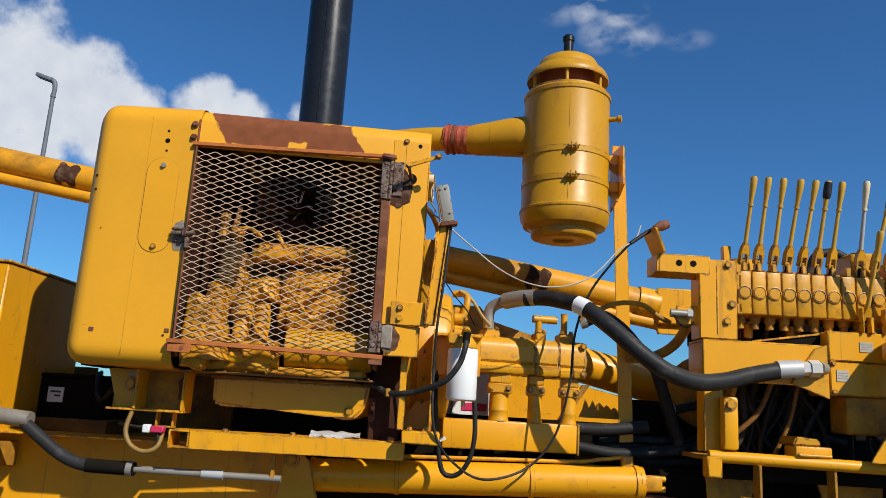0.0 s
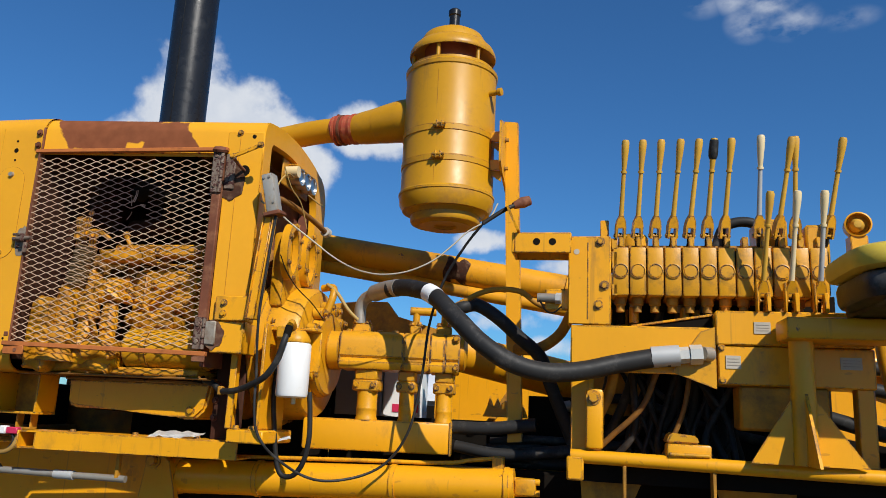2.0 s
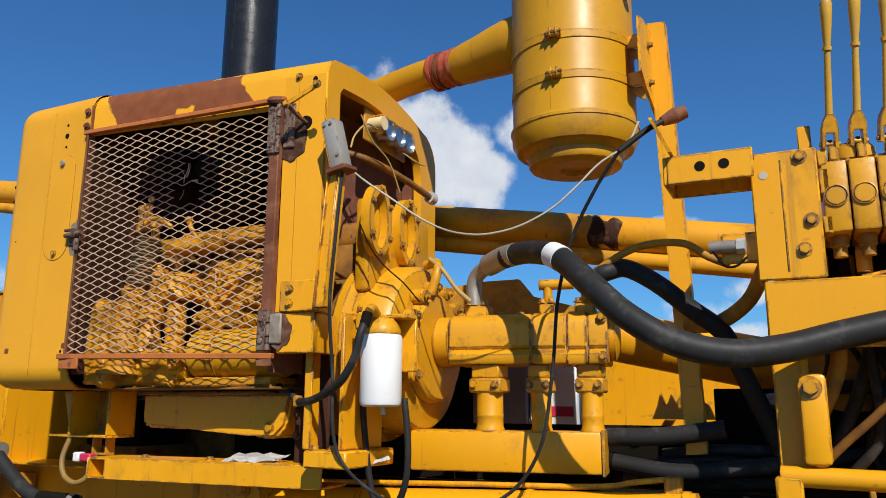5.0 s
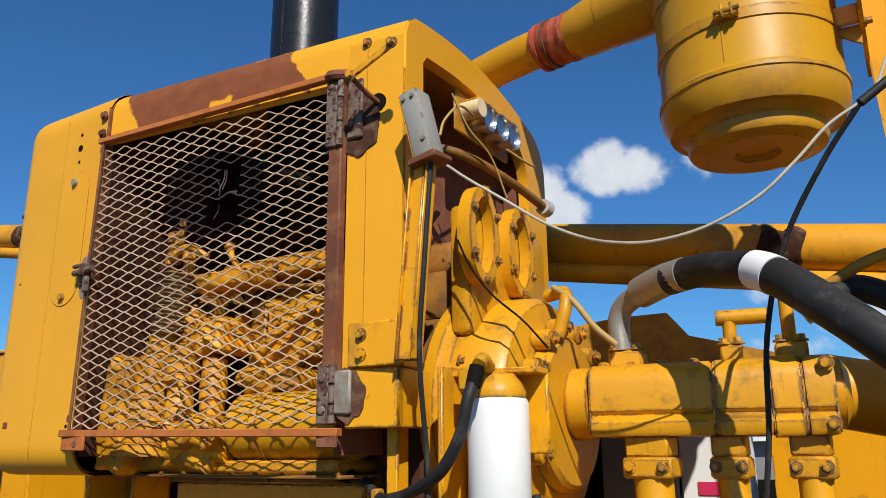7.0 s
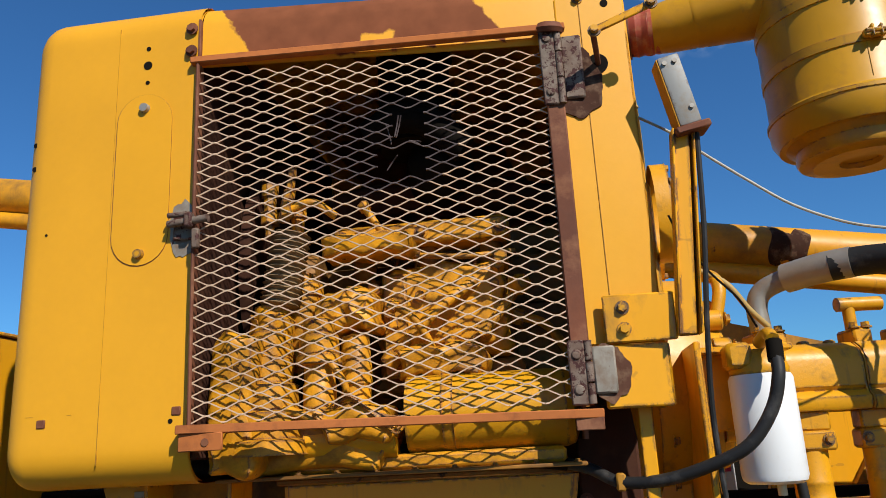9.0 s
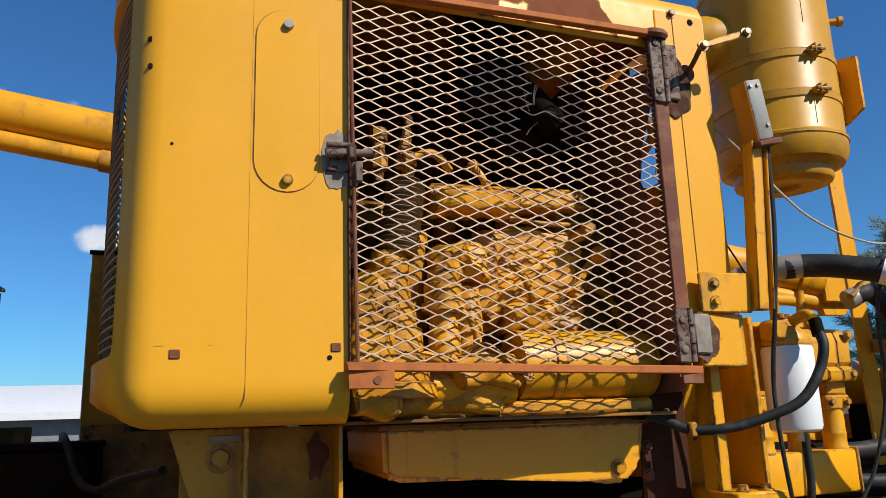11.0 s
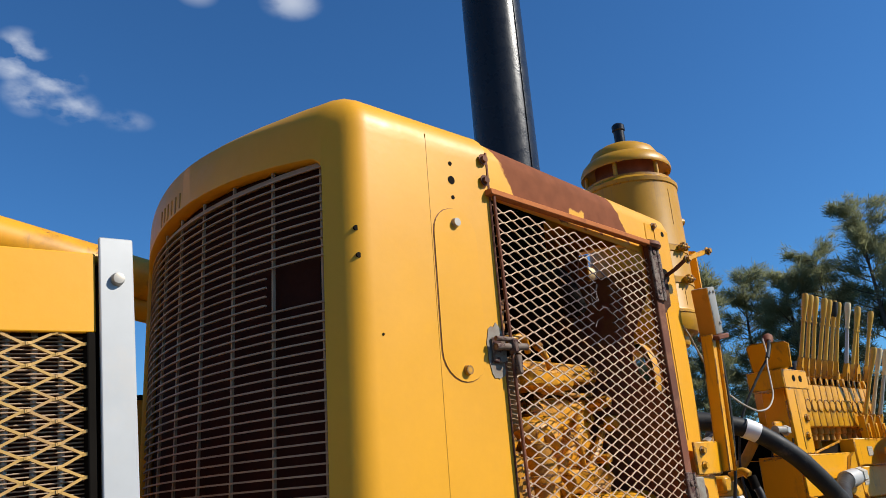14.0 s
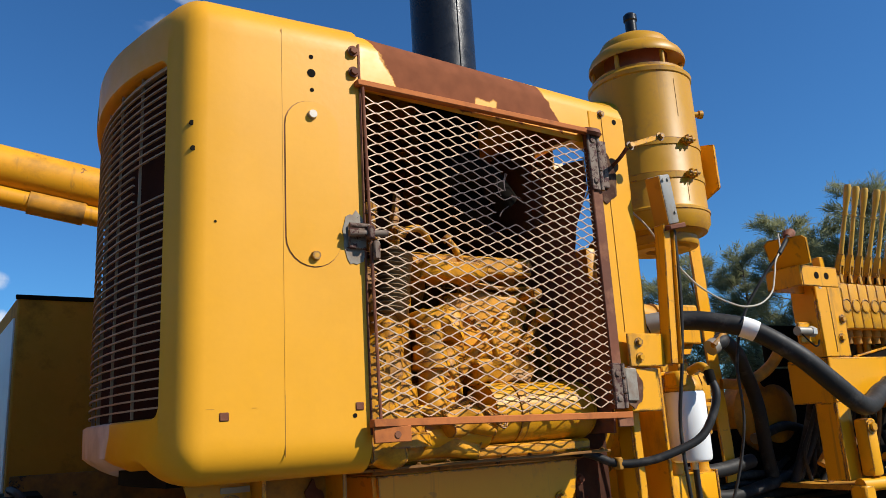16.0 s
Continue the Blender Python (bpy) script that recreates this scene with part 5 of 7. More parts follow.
for k in range(16):
    p = Vector((rng.uniform(-1.0, -0.45), 3.38, rng.uniform(1.80, 2.12)))
    part("fitting", rod(B(), p + Vector((0, 0.06, 0)), p - Vector((0, rng.uniform(0, 0.08), 0)), rng.uniform(0.010, 0.020), n=6), engine_paint, eng)
for x, z in ((-1.0, 2.33), (-0.93, 2.27)):
    part("hex_riser", lathe(B(), (x, 3.30, z - 0.12), [(0.012, 0), (0.012, 0.03), (0.024, 0.03), (0.024, 0.06), (0.016, 0.06), (0.016, 0.10), (0.022, 0.10), (0.022, 0.13), (0, 0.14)], 8), engine_paint, eng)
part("exhaust_manifold", hose(B(), [(-0.95, 3.62, 2.36), (-0.7, 3.60, 2.38), (-0.5, 3.60, 2.37), (-0.30, 3.64, 2.33)], 0.05, n=18), oil_shade_dark, eng, "sooty exhaust manifold")
part("turbo", lathe(B(), (-0.60, 3.46, 2.40), [(0, -0.10), (0.07, -0.09), (0.085, -0.03), (0.085, 0.03), (0.05, 0.07), (0.03, 0.10), (0, 0.10)], 30, (0.3, -1, 0.1)), soot_and_shade, eng, "sooty black turbo housing")
part("muffler_pipe", hose(B(), [(-0.655, 3.44, 2.45), (-0.655, 3.44, 2.62), (-0.655, 3.44, 2.72)], 0.095, n=28), soot_and_shade, eng)
part("turbo_elbow", hose(B(), [(-0.76, 3.34, 2.46), (-0.68, 3.32, 2.49), (-0.60, 3.32, 2.47), (-0.52, 3.34, 2.40)], 0.038, n=16), soot_and_shade, eng)
part("fan_belt_guard", lathe(B(), (-1.08, 3.66, 2.15), [(0.05, 0), (0.36, 0), (0.36, 0.03), (0.05, 0.03)], 36, (1, 0, 0)), oil_shade_dark, eng)
# rear of the engine: ribbed end casting with two oval ports, bell housing
part("end_casting", box(B(), -0.14, -0.075, 3.44, 3.90, 1.98, 2.315, 0.02, None, 2), paint_cast, eng)
for y in (3.455, 3.665):
    bm = B()
    ov_o = [(y + 0.075 * math.cos(a), 2.225 + 0.125 * math.sin(a)) for a in [2 * math.pi * k / 28 for k in range(28)]]
    ov_i = [(y + 0.048 * math.cos(a), 2.225 + 0.098 * math.sin(a)) for a in [2 * math.pi * k / 28 for k in range(28)]]
    loft(bm, [[(-0.078, a, b) for a, b in ov_o], [(-0.040, a, b) for a, b in ov_o], [(-0.040, a, b) for a, b in ov_i], [(-0.072, a, b) for a, b in ov_i]])
    part("port_flange", bm, paint_cast, eng)
    for k in range(6):
        a = math.pi / 6 + 2 * math.pi * k / 6
        part("bolt", bolt(B(), (-0.040, y + 0.068 * math.cos(a), 2.225 + 0.115 * math.sin(a)), (1, 0, 0), 0.009, 0.012), paint_cast, eng)
# Brown paint stands for the hood rim's shade on this pipe.
part("water_pipe", hose(B(), [(-0.25, 3.40, 2.50), (-0.13, 3.50, 2.47), (-0.08, 3.70, 2.44), (-0.07, 3.88, 2.42)], 0.013, n=14), block_paint, eng)
part("pipe_cap", lathe(B(), (-0.07, 3.88, 2.42), [(0.024, 0), (0.026, 0.03), (0.018, 0.04), (0, 0.042)], 16, (0.1, 1, -0.1)), zinc, eng)
for w_ in ([(-0.10, 3.40, 2.60), (-0.085, 3.46, 2.52), (-0.07, 3.55, 2.47), (-0.06, 3.62, 2.37)],):
    part("thin_wire", hose(B(), w_, 0.003, n=6), wire_tan, eng)
bm = lathe(B(), (-0.19, 3.70, 1.80), [(0.0, -0.02), (0.20, -0.02), (0.318, 0.0), (0.330, 0.012), (0.330, 0.045), (0.318, 0.055), (0.302, 0.065), (0.296, 0.185), (0.280, 0.205), (0.195, 0.222), (0.190, 0.252), (0.178, 0.262), (0.10, 0.264), (0.0, 0.264)], 56, (1, 0, 0))
bell = part("bell_housing", bm, paint_cast, eng, "round yellow bell housing")
for k in range(16):
    a = 2 * math.pi * k / 16
    part("bolt", bolt(B(), (-0.10, 3.70 + 0.30 * math.cos(a), 1.80 + 0.30 * math.sin(a)), (1, 0, 0), 0.010, 0.014), paint_cast, bell)
part("plate", box(B(), 0.0, 0.006, 3.60, 3.665, 2.0, 2.045, 0.001, Matrix.Translation((-0.012, 0.165, 0.03))), label_grey, bell, "worn data plate")
for k in range(7):
    a = radians(-80 + k * 27)
    part("bolt", bolt(B(), (0.08, 3.70 + 0.215 * math.cos(a + 2.2), 1.80 + 0.215 * math.sin(a + 2.2)), (1, 0, 0), 0.012, 0.012), paint_cast, bell)
    part("ear", lathe(B(), (0.03, 3.70 + 0.212 * math.cos(a + 2.2), 1.80 + 0.212 * math.sin(a + 2.2)), [(0.026, 0), (0.026, 0.038), (0.022, 0.042), (0, 0.042)], 14, (1, 0, 0)), paint_cast, bell)
part("breather", hose(B(), [(0.07, 3.62, 1.98), (0.09, 3.63, 2.06), (0.075, 3.66, 2.10), (0.02, 3.68, 2.10)], 0.017, n=12), paint_cast, eng)
part("thin_wire", hose(B(), [(-0.06, 3.35, 2.19), (-0.03, 3.36, 2.12), (0.02, 3.37, 2.05), (0.08, 3.40, 1.99), (0.12, 3.44, 1.93)], 0.0026, n=6), soot_and_shade, eng)

# gauges under the hood rim
gp2 = thing("gauge_panel", (-0.14, 3.69, 2.62), "row of three chrome gauges under the hood rim", "gauge panel")
part("bracket", box(B(), -0.175, -0.165, 3.53, 3.85, 2.565, 2.69, 0.004), paint_grimy, gp2)
part("hood", box(B(), -0.165, -0.120, 3.585, 3.83, 2.668, 2.676, 0.002), paint, gp2)
for y in (3.628, 3.708, 3.785):
    g = part("gauge", lathe(B(), (-0.20, y, 2.622), [(0.034, 0), (0.036, 0.075), (0.0405, 0.076), (0.0405, 0.092), (0.035, 0.093), (0.034, 0.086)], 28, (1, 0, 0)), chrome, gp2, "round chrome-rimmed gauge")
    part("dial", rod(B(), (-0.122, y, 2.622), (-0.118, y, 2.622), 0.034, n=24), gauge_face, g)
    part("needle", box(B(), -0.1175, -0.1165, y - 0.001, y + 0.001, 2.612, 2.646, 0), white_enamel, g)
part("switch_can", rod(B(), (-0.17, 3.575, 2.632), (-0.105, 3.575, 2.632), 0.027, n=20), grip_cream, gp2, "white plastic switch body")
part("wire", hose(B(), [(-0.12, 3.55, 2.60), (-0.10, 3.44, 2.58), (-0.11, 3.38, 2.52), (-0.10, 3.34, 2.46)], 0.0035, n=6), wire_tan, gp2)
part("wire", hose(B(), [(-0.12, 3.75, 2.57), (-0.09, 3.82, 2.545), (-0.10, 3.90, 2.56)], 0.0035, n=6), wire_tan, gp2)

SHIELD = [(3.21, 1.70), (3.21, 2.13), (3.272, 2.168), (3.314, 2.249), (3.293, 2.335), (3.225, 2.442), (3.225, 2.53), (3.30, 2.545), (3.44, 2.545), (3.485, 2.58), (3.47, 2.66), (3.52, 2.70), (4.17, 2.70), (4.17, 1.70)]
part("heat_shield", prism(B(), SHIELD, -0.302, -0.294, "x"), shield_rust, eng, "dark rusty heat shield with a ragged edge", smooth=False)
part("shield_lip", box(B(), -0.29, -0.20, 4.05, 4.06, 2.30, 2.66, 0.004), dark_red, eng)

# ---- exhaust stack ----
ex = thing("exhaust_stack", (-0.652, 3.44, 2.76), "tall glossy black exhaust stack rising through the hood roof", "exhaust pipe")
part("pipe", lathe(B(), (-0.652, 3.44, 2.70), [(0.094, 0), (0.102, 0.0), (0.102, 1.9), (0.094, 1.9), (0.094, 0.05)], 40), black_paint, ex)
part("weld_seam", box(B(), -0.654, -0.650, 3.335, 3.340, 2.77, 4.6, 0.001, None), black_paint, ex)

# ---- air cleaner ----
AC = Vector((0.560, 3.785, 0))
ac = thing("air_cleaner", (0.55, 3.775, 2.42), "large yellow cylindrical air cleaner with a rain cap", "air cleaner")
part("canister", lathe(B(), AC, [(0.0, 2.480), (0.205, 2.480), (0.222, 2.512), (0.224, 2.548), (0.2275, 2.550), (0.2275, 2.560), (0.2225, 2.563), (0.219, 2.570), (0.219, 3.150), (0.224, 3.155), (0.226, 3.172), (0.219, 3.180), (0.205, 3.190), (0.205, 3.20), (0.0, 3.205)], 64), paint_aged, ac)
part("dust_bowl", lathe(B(), AC, [(0.0, 2.434), (0.05, 2.432), (0.056, 2.418), (0.125, 2.416), (0.135, 2.424), (0.160, 2.426), (0.166, 2.436), (0.164, 2.462), (0.172, 2.470), (0.212, 2.496), (0.0, 2.500)], 56), paint_aged, ac, "stepped yellow dust bowl")
part("neck", rod(B(), AC + Vector((0, 0, 3.19)), AC + Vector((0, 0, 3.33)), 0.140, n=48), dark_red, ac)
part("rain_cap", lathe(B(), AC, [(0.140, 3.305), (0.198, 3.268), (0.2105, 3.260), (0.2125, 3.266), (0.2105, 3.282), (0.200, 3.305), (0.178, 3.328), (0.166, 3.334), (0.160, 3.352), (0.145, 3.378), (0.110, 3.400), (0.05, 3.412), (0.0, 3.413)], 56), paint_aged, ac, "stepped yellow rain cap")
part("stub", lathe(B(), AC, [(0.026, 3.40), (0.026, 3.50), (0.031, 3.505), (0.031, 3.53), (0.022, 3.54), (0.0, 3.54)], 20), black_paint, ac, "black pipe stub on the cap")
for k in range(6):
    a = radians(20 + 60 * k)
    part("cap_stud", rod(B(), AC + Vector((0.19 * math.cos(a), 0.19 * math.sin(a), 3.19)), AC + Vector((0.19 * math.cos(a), 0.19 * math.sin(a), 3.265)), 0.010, n=10), paint_aged, ac)
for z in (2.838, 2.692):
    part("band", lathe(B(), AC, [(0.219, z - 0.014), (0.2225, z - 0.013), (0.2225, z + 0.013), (0.219, z + 0.014)], 64), paint_aged, ac, "clamp band")
    part("band_edge", lathe(B(), AC, [(0.2195, z + 0.0135), (0.2212, z + 0.0138), (0.2212, z + 0.0165), (0.2195, z + 0.017)], 64), paint_grimy, ac, "dirty line above the band")
    c = AC + Vector((0.0, -0.226, z))
    cl = part("clamp", box(B(), -0.030, 0.026, -0.018, 0.004, -0.010, 0.012, 0.004, Matrix.Translation(c)), paint_cast, ac, "band clamp with bolt")
    part("clamp_lug", box(B(), -0.014, -0.006, -0.024, 0.0, -0.014, 0.022, 0.003, Matrix.Translation(c)), paint_cast, cl)
    part("clamp_lug", box(B(), 0.008, 0.016, -0.024, 0.0, -0.014, 0.020, 0.003, Matrix.Translation(c)), paint_cast, cl)
    part("clamp_bolt", rod(B(), c + Vector((-0.026, -0.018, 0.004)), c + Vector((0.030, -0.018, 0.004)), 0.006, n=8), paint_cast, cl)
part("seam", box(B(), -0.0006, 0.0006, -0.2205, -0.2185, 2.95, 3.12, 0, Matrix.Translation(AC) @ Matrix.Rotation(radians(-5), 4, "Z")), paint_grimy, ac, "upright body seam")
part("seam", box(B(), -0.0006, 0.0006, -0.2205, -0.2185, 2.58, 2.68, 0, Matrix.Translation(AC) @ Matrix.Rotation(radians(-5), 4, "Z")), paint_grimy, ac, "upright body seam")
part("nub", lathe(B(), AC + Vector((0.20, -0.08, 3.045)), [(0.013, 0), (0.013, 0.05), (0.019, 0.05), (0.019, 0.066), (0.0, 0.07)], 14, (1, -0.4, 0)), paint_aged, ac, "small indicator plug")
part("inlet", hose(B(), [(0.42, 3.80, 2.968), (0.32, 3.822, 2.968), (0.20, 3.85, 2.962), (0.17, 3.857, 2.96)], [0.106, 0.106, 0.092, 0.086], n=32), paint_aged, ac, "tapered yellow inlet elbow")
part("inlet", hose(B(), [(0.19, 3.853, 2.962), (0.10, 3.875, 2.958), (0.04, 3.89, 2.957)], [0.090, 0.082, 0.070], n=32), paint_aged, ac)
ip = thing("intake_pipe", (-0.2, 3.93, 2.95), "yellow intake pipe with a red rubber coupling", "pipe")
part("pipe", hose(B(), [(0.05, 3.888, 2.958), (-0.12, 3.92, 2.966), (-0.30, 3.955, 2.955), (-0.46, 3.985, 2.93), (-0.56, 4.0, 2.85), (-0.58, 4.0, 2.74)], 0.063, n=28), paint_aged, ip)
part("coupling", hose(B(), [(0.092, 3.880, 2.958), (0.075, 3.883, 2.958), (0.06, 3.886, 2.959), (0.045, 3.889, 2.959), (0.028, 3.892, 2.960), (0.01, 3.896, 2.961), (-0.012, 3.90, 2.962), (-0.03, 3.903, 2.963), (-0.05, 3.907, 2.964), (-0.064, 3.910, 2.964)], [0.074, 0.078, 0.0745, 0.0785, 0.0735, 0.077, 0.072, 0.076, 0.0715, 0.073], n=32), red_silicone, ip, "red rubber coupling sleeve")
for x in (0.080, 0.052, -0.018, -0.050):
    y = 3.888 + (0.05 - x) * 0.19
    part("hose_clamp", hose(B(), [(x + 0.006, y - 0.001, 2.960), (x - 0.006, y + 0.001, 2.9603)], 0.0785, n=32, curve=False), rust_brown if x in (0.080, -0.018) else red_silicone, ip)
part("clamp_screw", rod(B(), (-0.050, 3.89, 3.036), (-0.050, 3.93, 3.044), 0.010, n=8), rust_brown, ip)

# its stand
st = thing("air_cleaner_stand", (0.9, 3.93, 1.34), "tall yellow flat-bar stand holding the air cleaner", "stand")
bm = B()
prism(bm, [(0.872, 1.447), (0.939, 1.452), (0.883, 2.961), (0.817, 2.967)], 3.862, 3.874)
part("bar", bm, paint, st)
part("bar_edge", prism(B(), [(0.931, 1.452), (0.939, 1.452), (0.883, 2.961), (0.875, 2.961)], 3.874, 3.908), paint, st)
part("saddle_side", prism(B(), [(3.645, 2.69), (3.645, 2.89), (3.72, 2.91), (3.93, 2.93), (3.93, 2.62), (3.72, 2.66)], 0.822, 0.832, "x"), paint, st, "welded saddle plate")
for z in (2.70, 2.84):
    part("saddle_rib", box(B(), 0.735, 0.823, 3.725, 3.735, z - 0.026, z + 0.026, 0.003), paint, st, "welded strap")
    part("saddle_web", prism(B(), [(0.755, z - 0.024), (0.823, z - 0.024), (0.823, z - 0.075), (0.80, z - 0.060)], 3.74, 3.75), paint_grimy, st)
    part("bolt", bolt(B(), (0.832, 3.78, z), (1, 0, 0), 0.010, 0.018), paint_cast, st)

# ---- oil filter ----
of = thing("oil_filter", (0.07, 3.285, 1.6), "white spin-on oil filter under a yellow filter head", "oil filter")
part("can", lathe(B(), (0.07, 3.285, 1.604), [(0.0, -0.010), (0.052, -0.010), (0.061, -0.004), (0.064, 0.006), (0.064, 0.198), (0.060, 0.206), (0.0, 0.207)], 48), white_enamel, of)
part("drain", rod(B(), (0.08, 3.285, 1.570), (0.08, 3.285, 1.600), 0.009, n=10), grip_cream, of)
part("head", lathe(B(), (0.07, 3.285, 1.811), [(0.0, 0), (0.058, 0), (0.060, 0.012), (0.052, 0.030), (0.036, 0.050), (0.0, 0.052)], 32), paint_cast, of, "cast yellow filter head")
part("head_port", box(B(), 0.0, 0.05, 3.235, 3.30, 1.822, 1.875, 0.008), paint_cast, of)
part("bracket", box(B(), -0.05, 0.15, 3.30, 3.37, 1.862, 1.876, 0.003), paint, of)
part("bracket_back", box(B(), -0.05, 0.15, 3.36, 3.372, 1.70, 1.87, 0.003), paint, of)
fh = thing("filter_hose", (-0.1, 3.2, 1.65), "thin black rubber hose looping to the oil filter", "hose")
part("hose", hose(B(), [(0.078, 3.175, 1.845), (0.072, 3.155, 1.80), (0.052, 3.160, 1.737), (0.005, 3.172, 1.674), (-0.06, 3.20, 1.640), (-0.15, 3.24, 1.613), (-0.235, 3.285, 1.610), (-0.300, 3.325, 1.640), (-0.40, 3.325, 1.664), (-0.52, 3.32, 1.678), (-0.70, 3.32, 1.694), (-0.78, 3.36, 1.70)], 0.0125, n=12), rubber, fh)
part("sleeve", hose(B(), [(-0.34, 3.325, 1.652), (-0.52, 3.32, 1.679), (-0.70, 3.32, 1.695)], 0.017, n=12), soot_and_shade, fh, "black protective sleeve")
part("ferrule", rod(B(), (0.080, 3.182, 1.868), (0.076, 3.170, 1.828), 0.0155, n=12), soot_and_shade, fh)
part("elbow", hose(B(), [(0.070, 3.25, 1.872), (0.078, 3.21, 1.885), (0.080, 3.188, 1.872)], 0.014, n=12), paint_cast, fh)
part("clip", box(B(), -0.245, -0.225, 3.27, 3.30, 1.592, 1.628, 0.004), paint_grimy, fh)
fh2 = thing("drain_hose", (0.14, 3.4, 1.4), "black hose hanging in a loop below the oil filter", "hose")
part("hose", hose(B(), [(0.128, 3.33, 1.62), (0.135, 3.335, 1.54), (0.138, 3.34, 1.446), (0.122, 3.35, 1.36), (0.090, 3.36, 1.305), (0.050, 3.37, 1.284), (0.012, 3.37, 1.30), (-0.008, 3.365, 1.37), (-0.022, 3.36, 1.47), (-0.036, 3.36, 1.60), (-0.036, 3.37, 1.72)], 0.0105, n=10), rubber, fh2)

# ---- hydraulic pump ----
PM = Matrix.Translation((0.14, 3.625, 0)) @ Matrix.Rotation(math.atan(0.17), 4, "Z")
pu = thing("hydraulic_pump", (0.4, 3.75, 1.72), "yellow cast tandem hydraulic pump with flanged ports", "pump")
PUMP_SECTION = [(-0.012, 1.737), (-0.019, 1.746), (-0.019, 1.768), (-0.008, 1.779), (0.003, 1.786), (-0.006, 1.796), (-0.009, 1.860), (0.002, 1.888), (0.030, 1.906), (0.20, 1.906), (0.23, 1.88), (0.23, 1.737)]


def pump_body(x0, x1, grow=0.0):
    """A length of the pump: one cast outline, a little larger or smaller, run along its axis."""
    pts = [(y + (grow if y > 0.1 else -grow), z + (grow if z > 1.83 else -grow)) for y, z in PUMP_SECTION]
    bm = prism(B(), pts, x0, x1, "x")
    bmesh.ops.bevel(bm, geom=[e for e in bm.edges if abs(e.verts[0].co.x - e.verts[1].co.x) < 1e-5], offset=0.004, segments=2, affect="EDGES")
    bmesh.ops.transform(bm, matrix=PM, verts=bm.verts)
    return bm


for x0, x1, g, nm in ((0.0, 0.284, 0.0, "body_section"), (0.287, 0.40, 0.001, "middle_section"), (0.404, 0.468, 0.004, "valve_plate"), (0.471, 0.535, 0.002, "end_section")):
    part(nm, pump_body(x0, x1, g), paint_cast, pu)
part("gasket", pump_body(0.282, 0.405, -0.0015), paint_grimy, pu)
part("gasket", pump_body(0.466, 0.473, 0.001), paint_grimy, pu)
for x in (0.50, ):
    for z in (1.757, 1.885):
        part("bolt", bolt(B(), PM @ Vector((x + 0.02, -0.016, z)), (0, -1, 0), 0.012, 0.014), paint_cast, pu)
for x in (0.03, 0.10, 0.17, 0.24):
    part("drain_boss", lathe(B(), PM @ Vector((x, 0.06, 1.905)), [(0.016, 0), (0.016, 0.008), (0.010, 0.012), (0, 0.012)], 6), paint_cast, pu)
part("end_boss", lathe(B(), PM @ Vector((0.535, 0.11, 1.83)), [(0.08, 0), (0.08, 0.02), (0.05, 0.035), (0.0, 0.036)], 24, (1, 0.17, 0)), paint_cast, pu)
part("coupling_disc", lathe(B(), (0.065, 3.70, 1.82), [(0.08, 0), (0.088, 0.01), (0.088, 0.06), (0.0, 0.075)], 32, (1, 0.1, 0)), paint_cast, pu)
for x, w in ((0.085, 0.085), (0.33, 0.05), (0.46, 0.07)):
    fl = part("top_flange", box(B(), x - w / 2, x + w / 2, 0.05, 0.14, 1.90, 1.945, 0.006, PM), paint_cast, pu)
    for dx in (-0.32, 0.32):
        part("bolt", bolt(B(), PM @ Vector((x + w * dx, 0.062, 1.945)), (0, 0, 1), 0.011, 0.016), paint_cast, fl)
part("riser", rod(B(), PM @ Vector((0.33, 0.10, 1.94)), PM @ Vector((0.33, 0.10, 2.03)), 0.016, n=18), paint_cast, pu)
part("tee", rod(B(), PM @ Vector((0.30, 0.10, 2.015)), PM @ Vector((0.42, 0.10, 2.015)), 0.019, n=18), paint_cast, pu)
part("riser", rod(B(), PM @ Vector((0.46, 0.10, 1.94)), PM @ Vector((0.46, 0.10, 2.05)), 0.016, n=18), paint_cast, pu)
# suction manifold and its three legs
mf = thing("suction_manifold", (0.3, 3.7, 1.38), "yellow box manifold with three flanged legs to the pump", "manifold")
MM = Matrix.Translation((0.004, 3.603, 0)) @ Matrix.Rotation(math.atan(0.165), 4, "Z")
part("box", box(B(), 0.0, 0.645, 0.0, 0.16, 1.385, 1.518, 0.010, MM, 2), paint, mf)
part("end_cap", box(B(), 0.640, 0.652, -0.004, 0.164, 1.380, 1.524, 0.003, MM), paint_cast, mf)
for x, r in ((0.262, 0.045), (0.435, 0.033), (0.60, 0.036)):
    p = Vector((x, 3.60 + 0.17 * x + 0.05, 0))
    leg = part("leg", lathe(B(), p, [(0.0, 1.515), (r * 1.08, 1.515), (r * 1.08, 1.524), (r, 1.532), (r, 1.560), (r * 1.03, 1.563), (r * 1.03, 1.570), (r, 1.573), (r, 1.645), (0, 1.645)], 28), paint_cast, mf)
    part("flange", box(B(), -r * 1.28, r * 1.28, -r * 1.12, r * 1.05, 1.642, 1.690, 0.006, Matrix.Translation(p)), paint_cast, leg)
    part("flange", box(B(), -r * 1.12, r * 1.12, -r * 1.0, r * 1.0, 1.690, 1.738, 0.005, Matrix.Translation(p)), paint_cast, leg)
    for s in (-1, 1):
        part("bolt", bolt(B(), p + Vector((s * r * 0.85, -r * 1.12, 1.668)), (0, -1, 0), 0.010, 0.014), paint_cast, leg)

# ---- large pressure hose ----
ph = thing("pressure_hose", (0.8, 3.5, 1.8), "thick black hydraulic hose with steel ends and a white tape band", "hose")
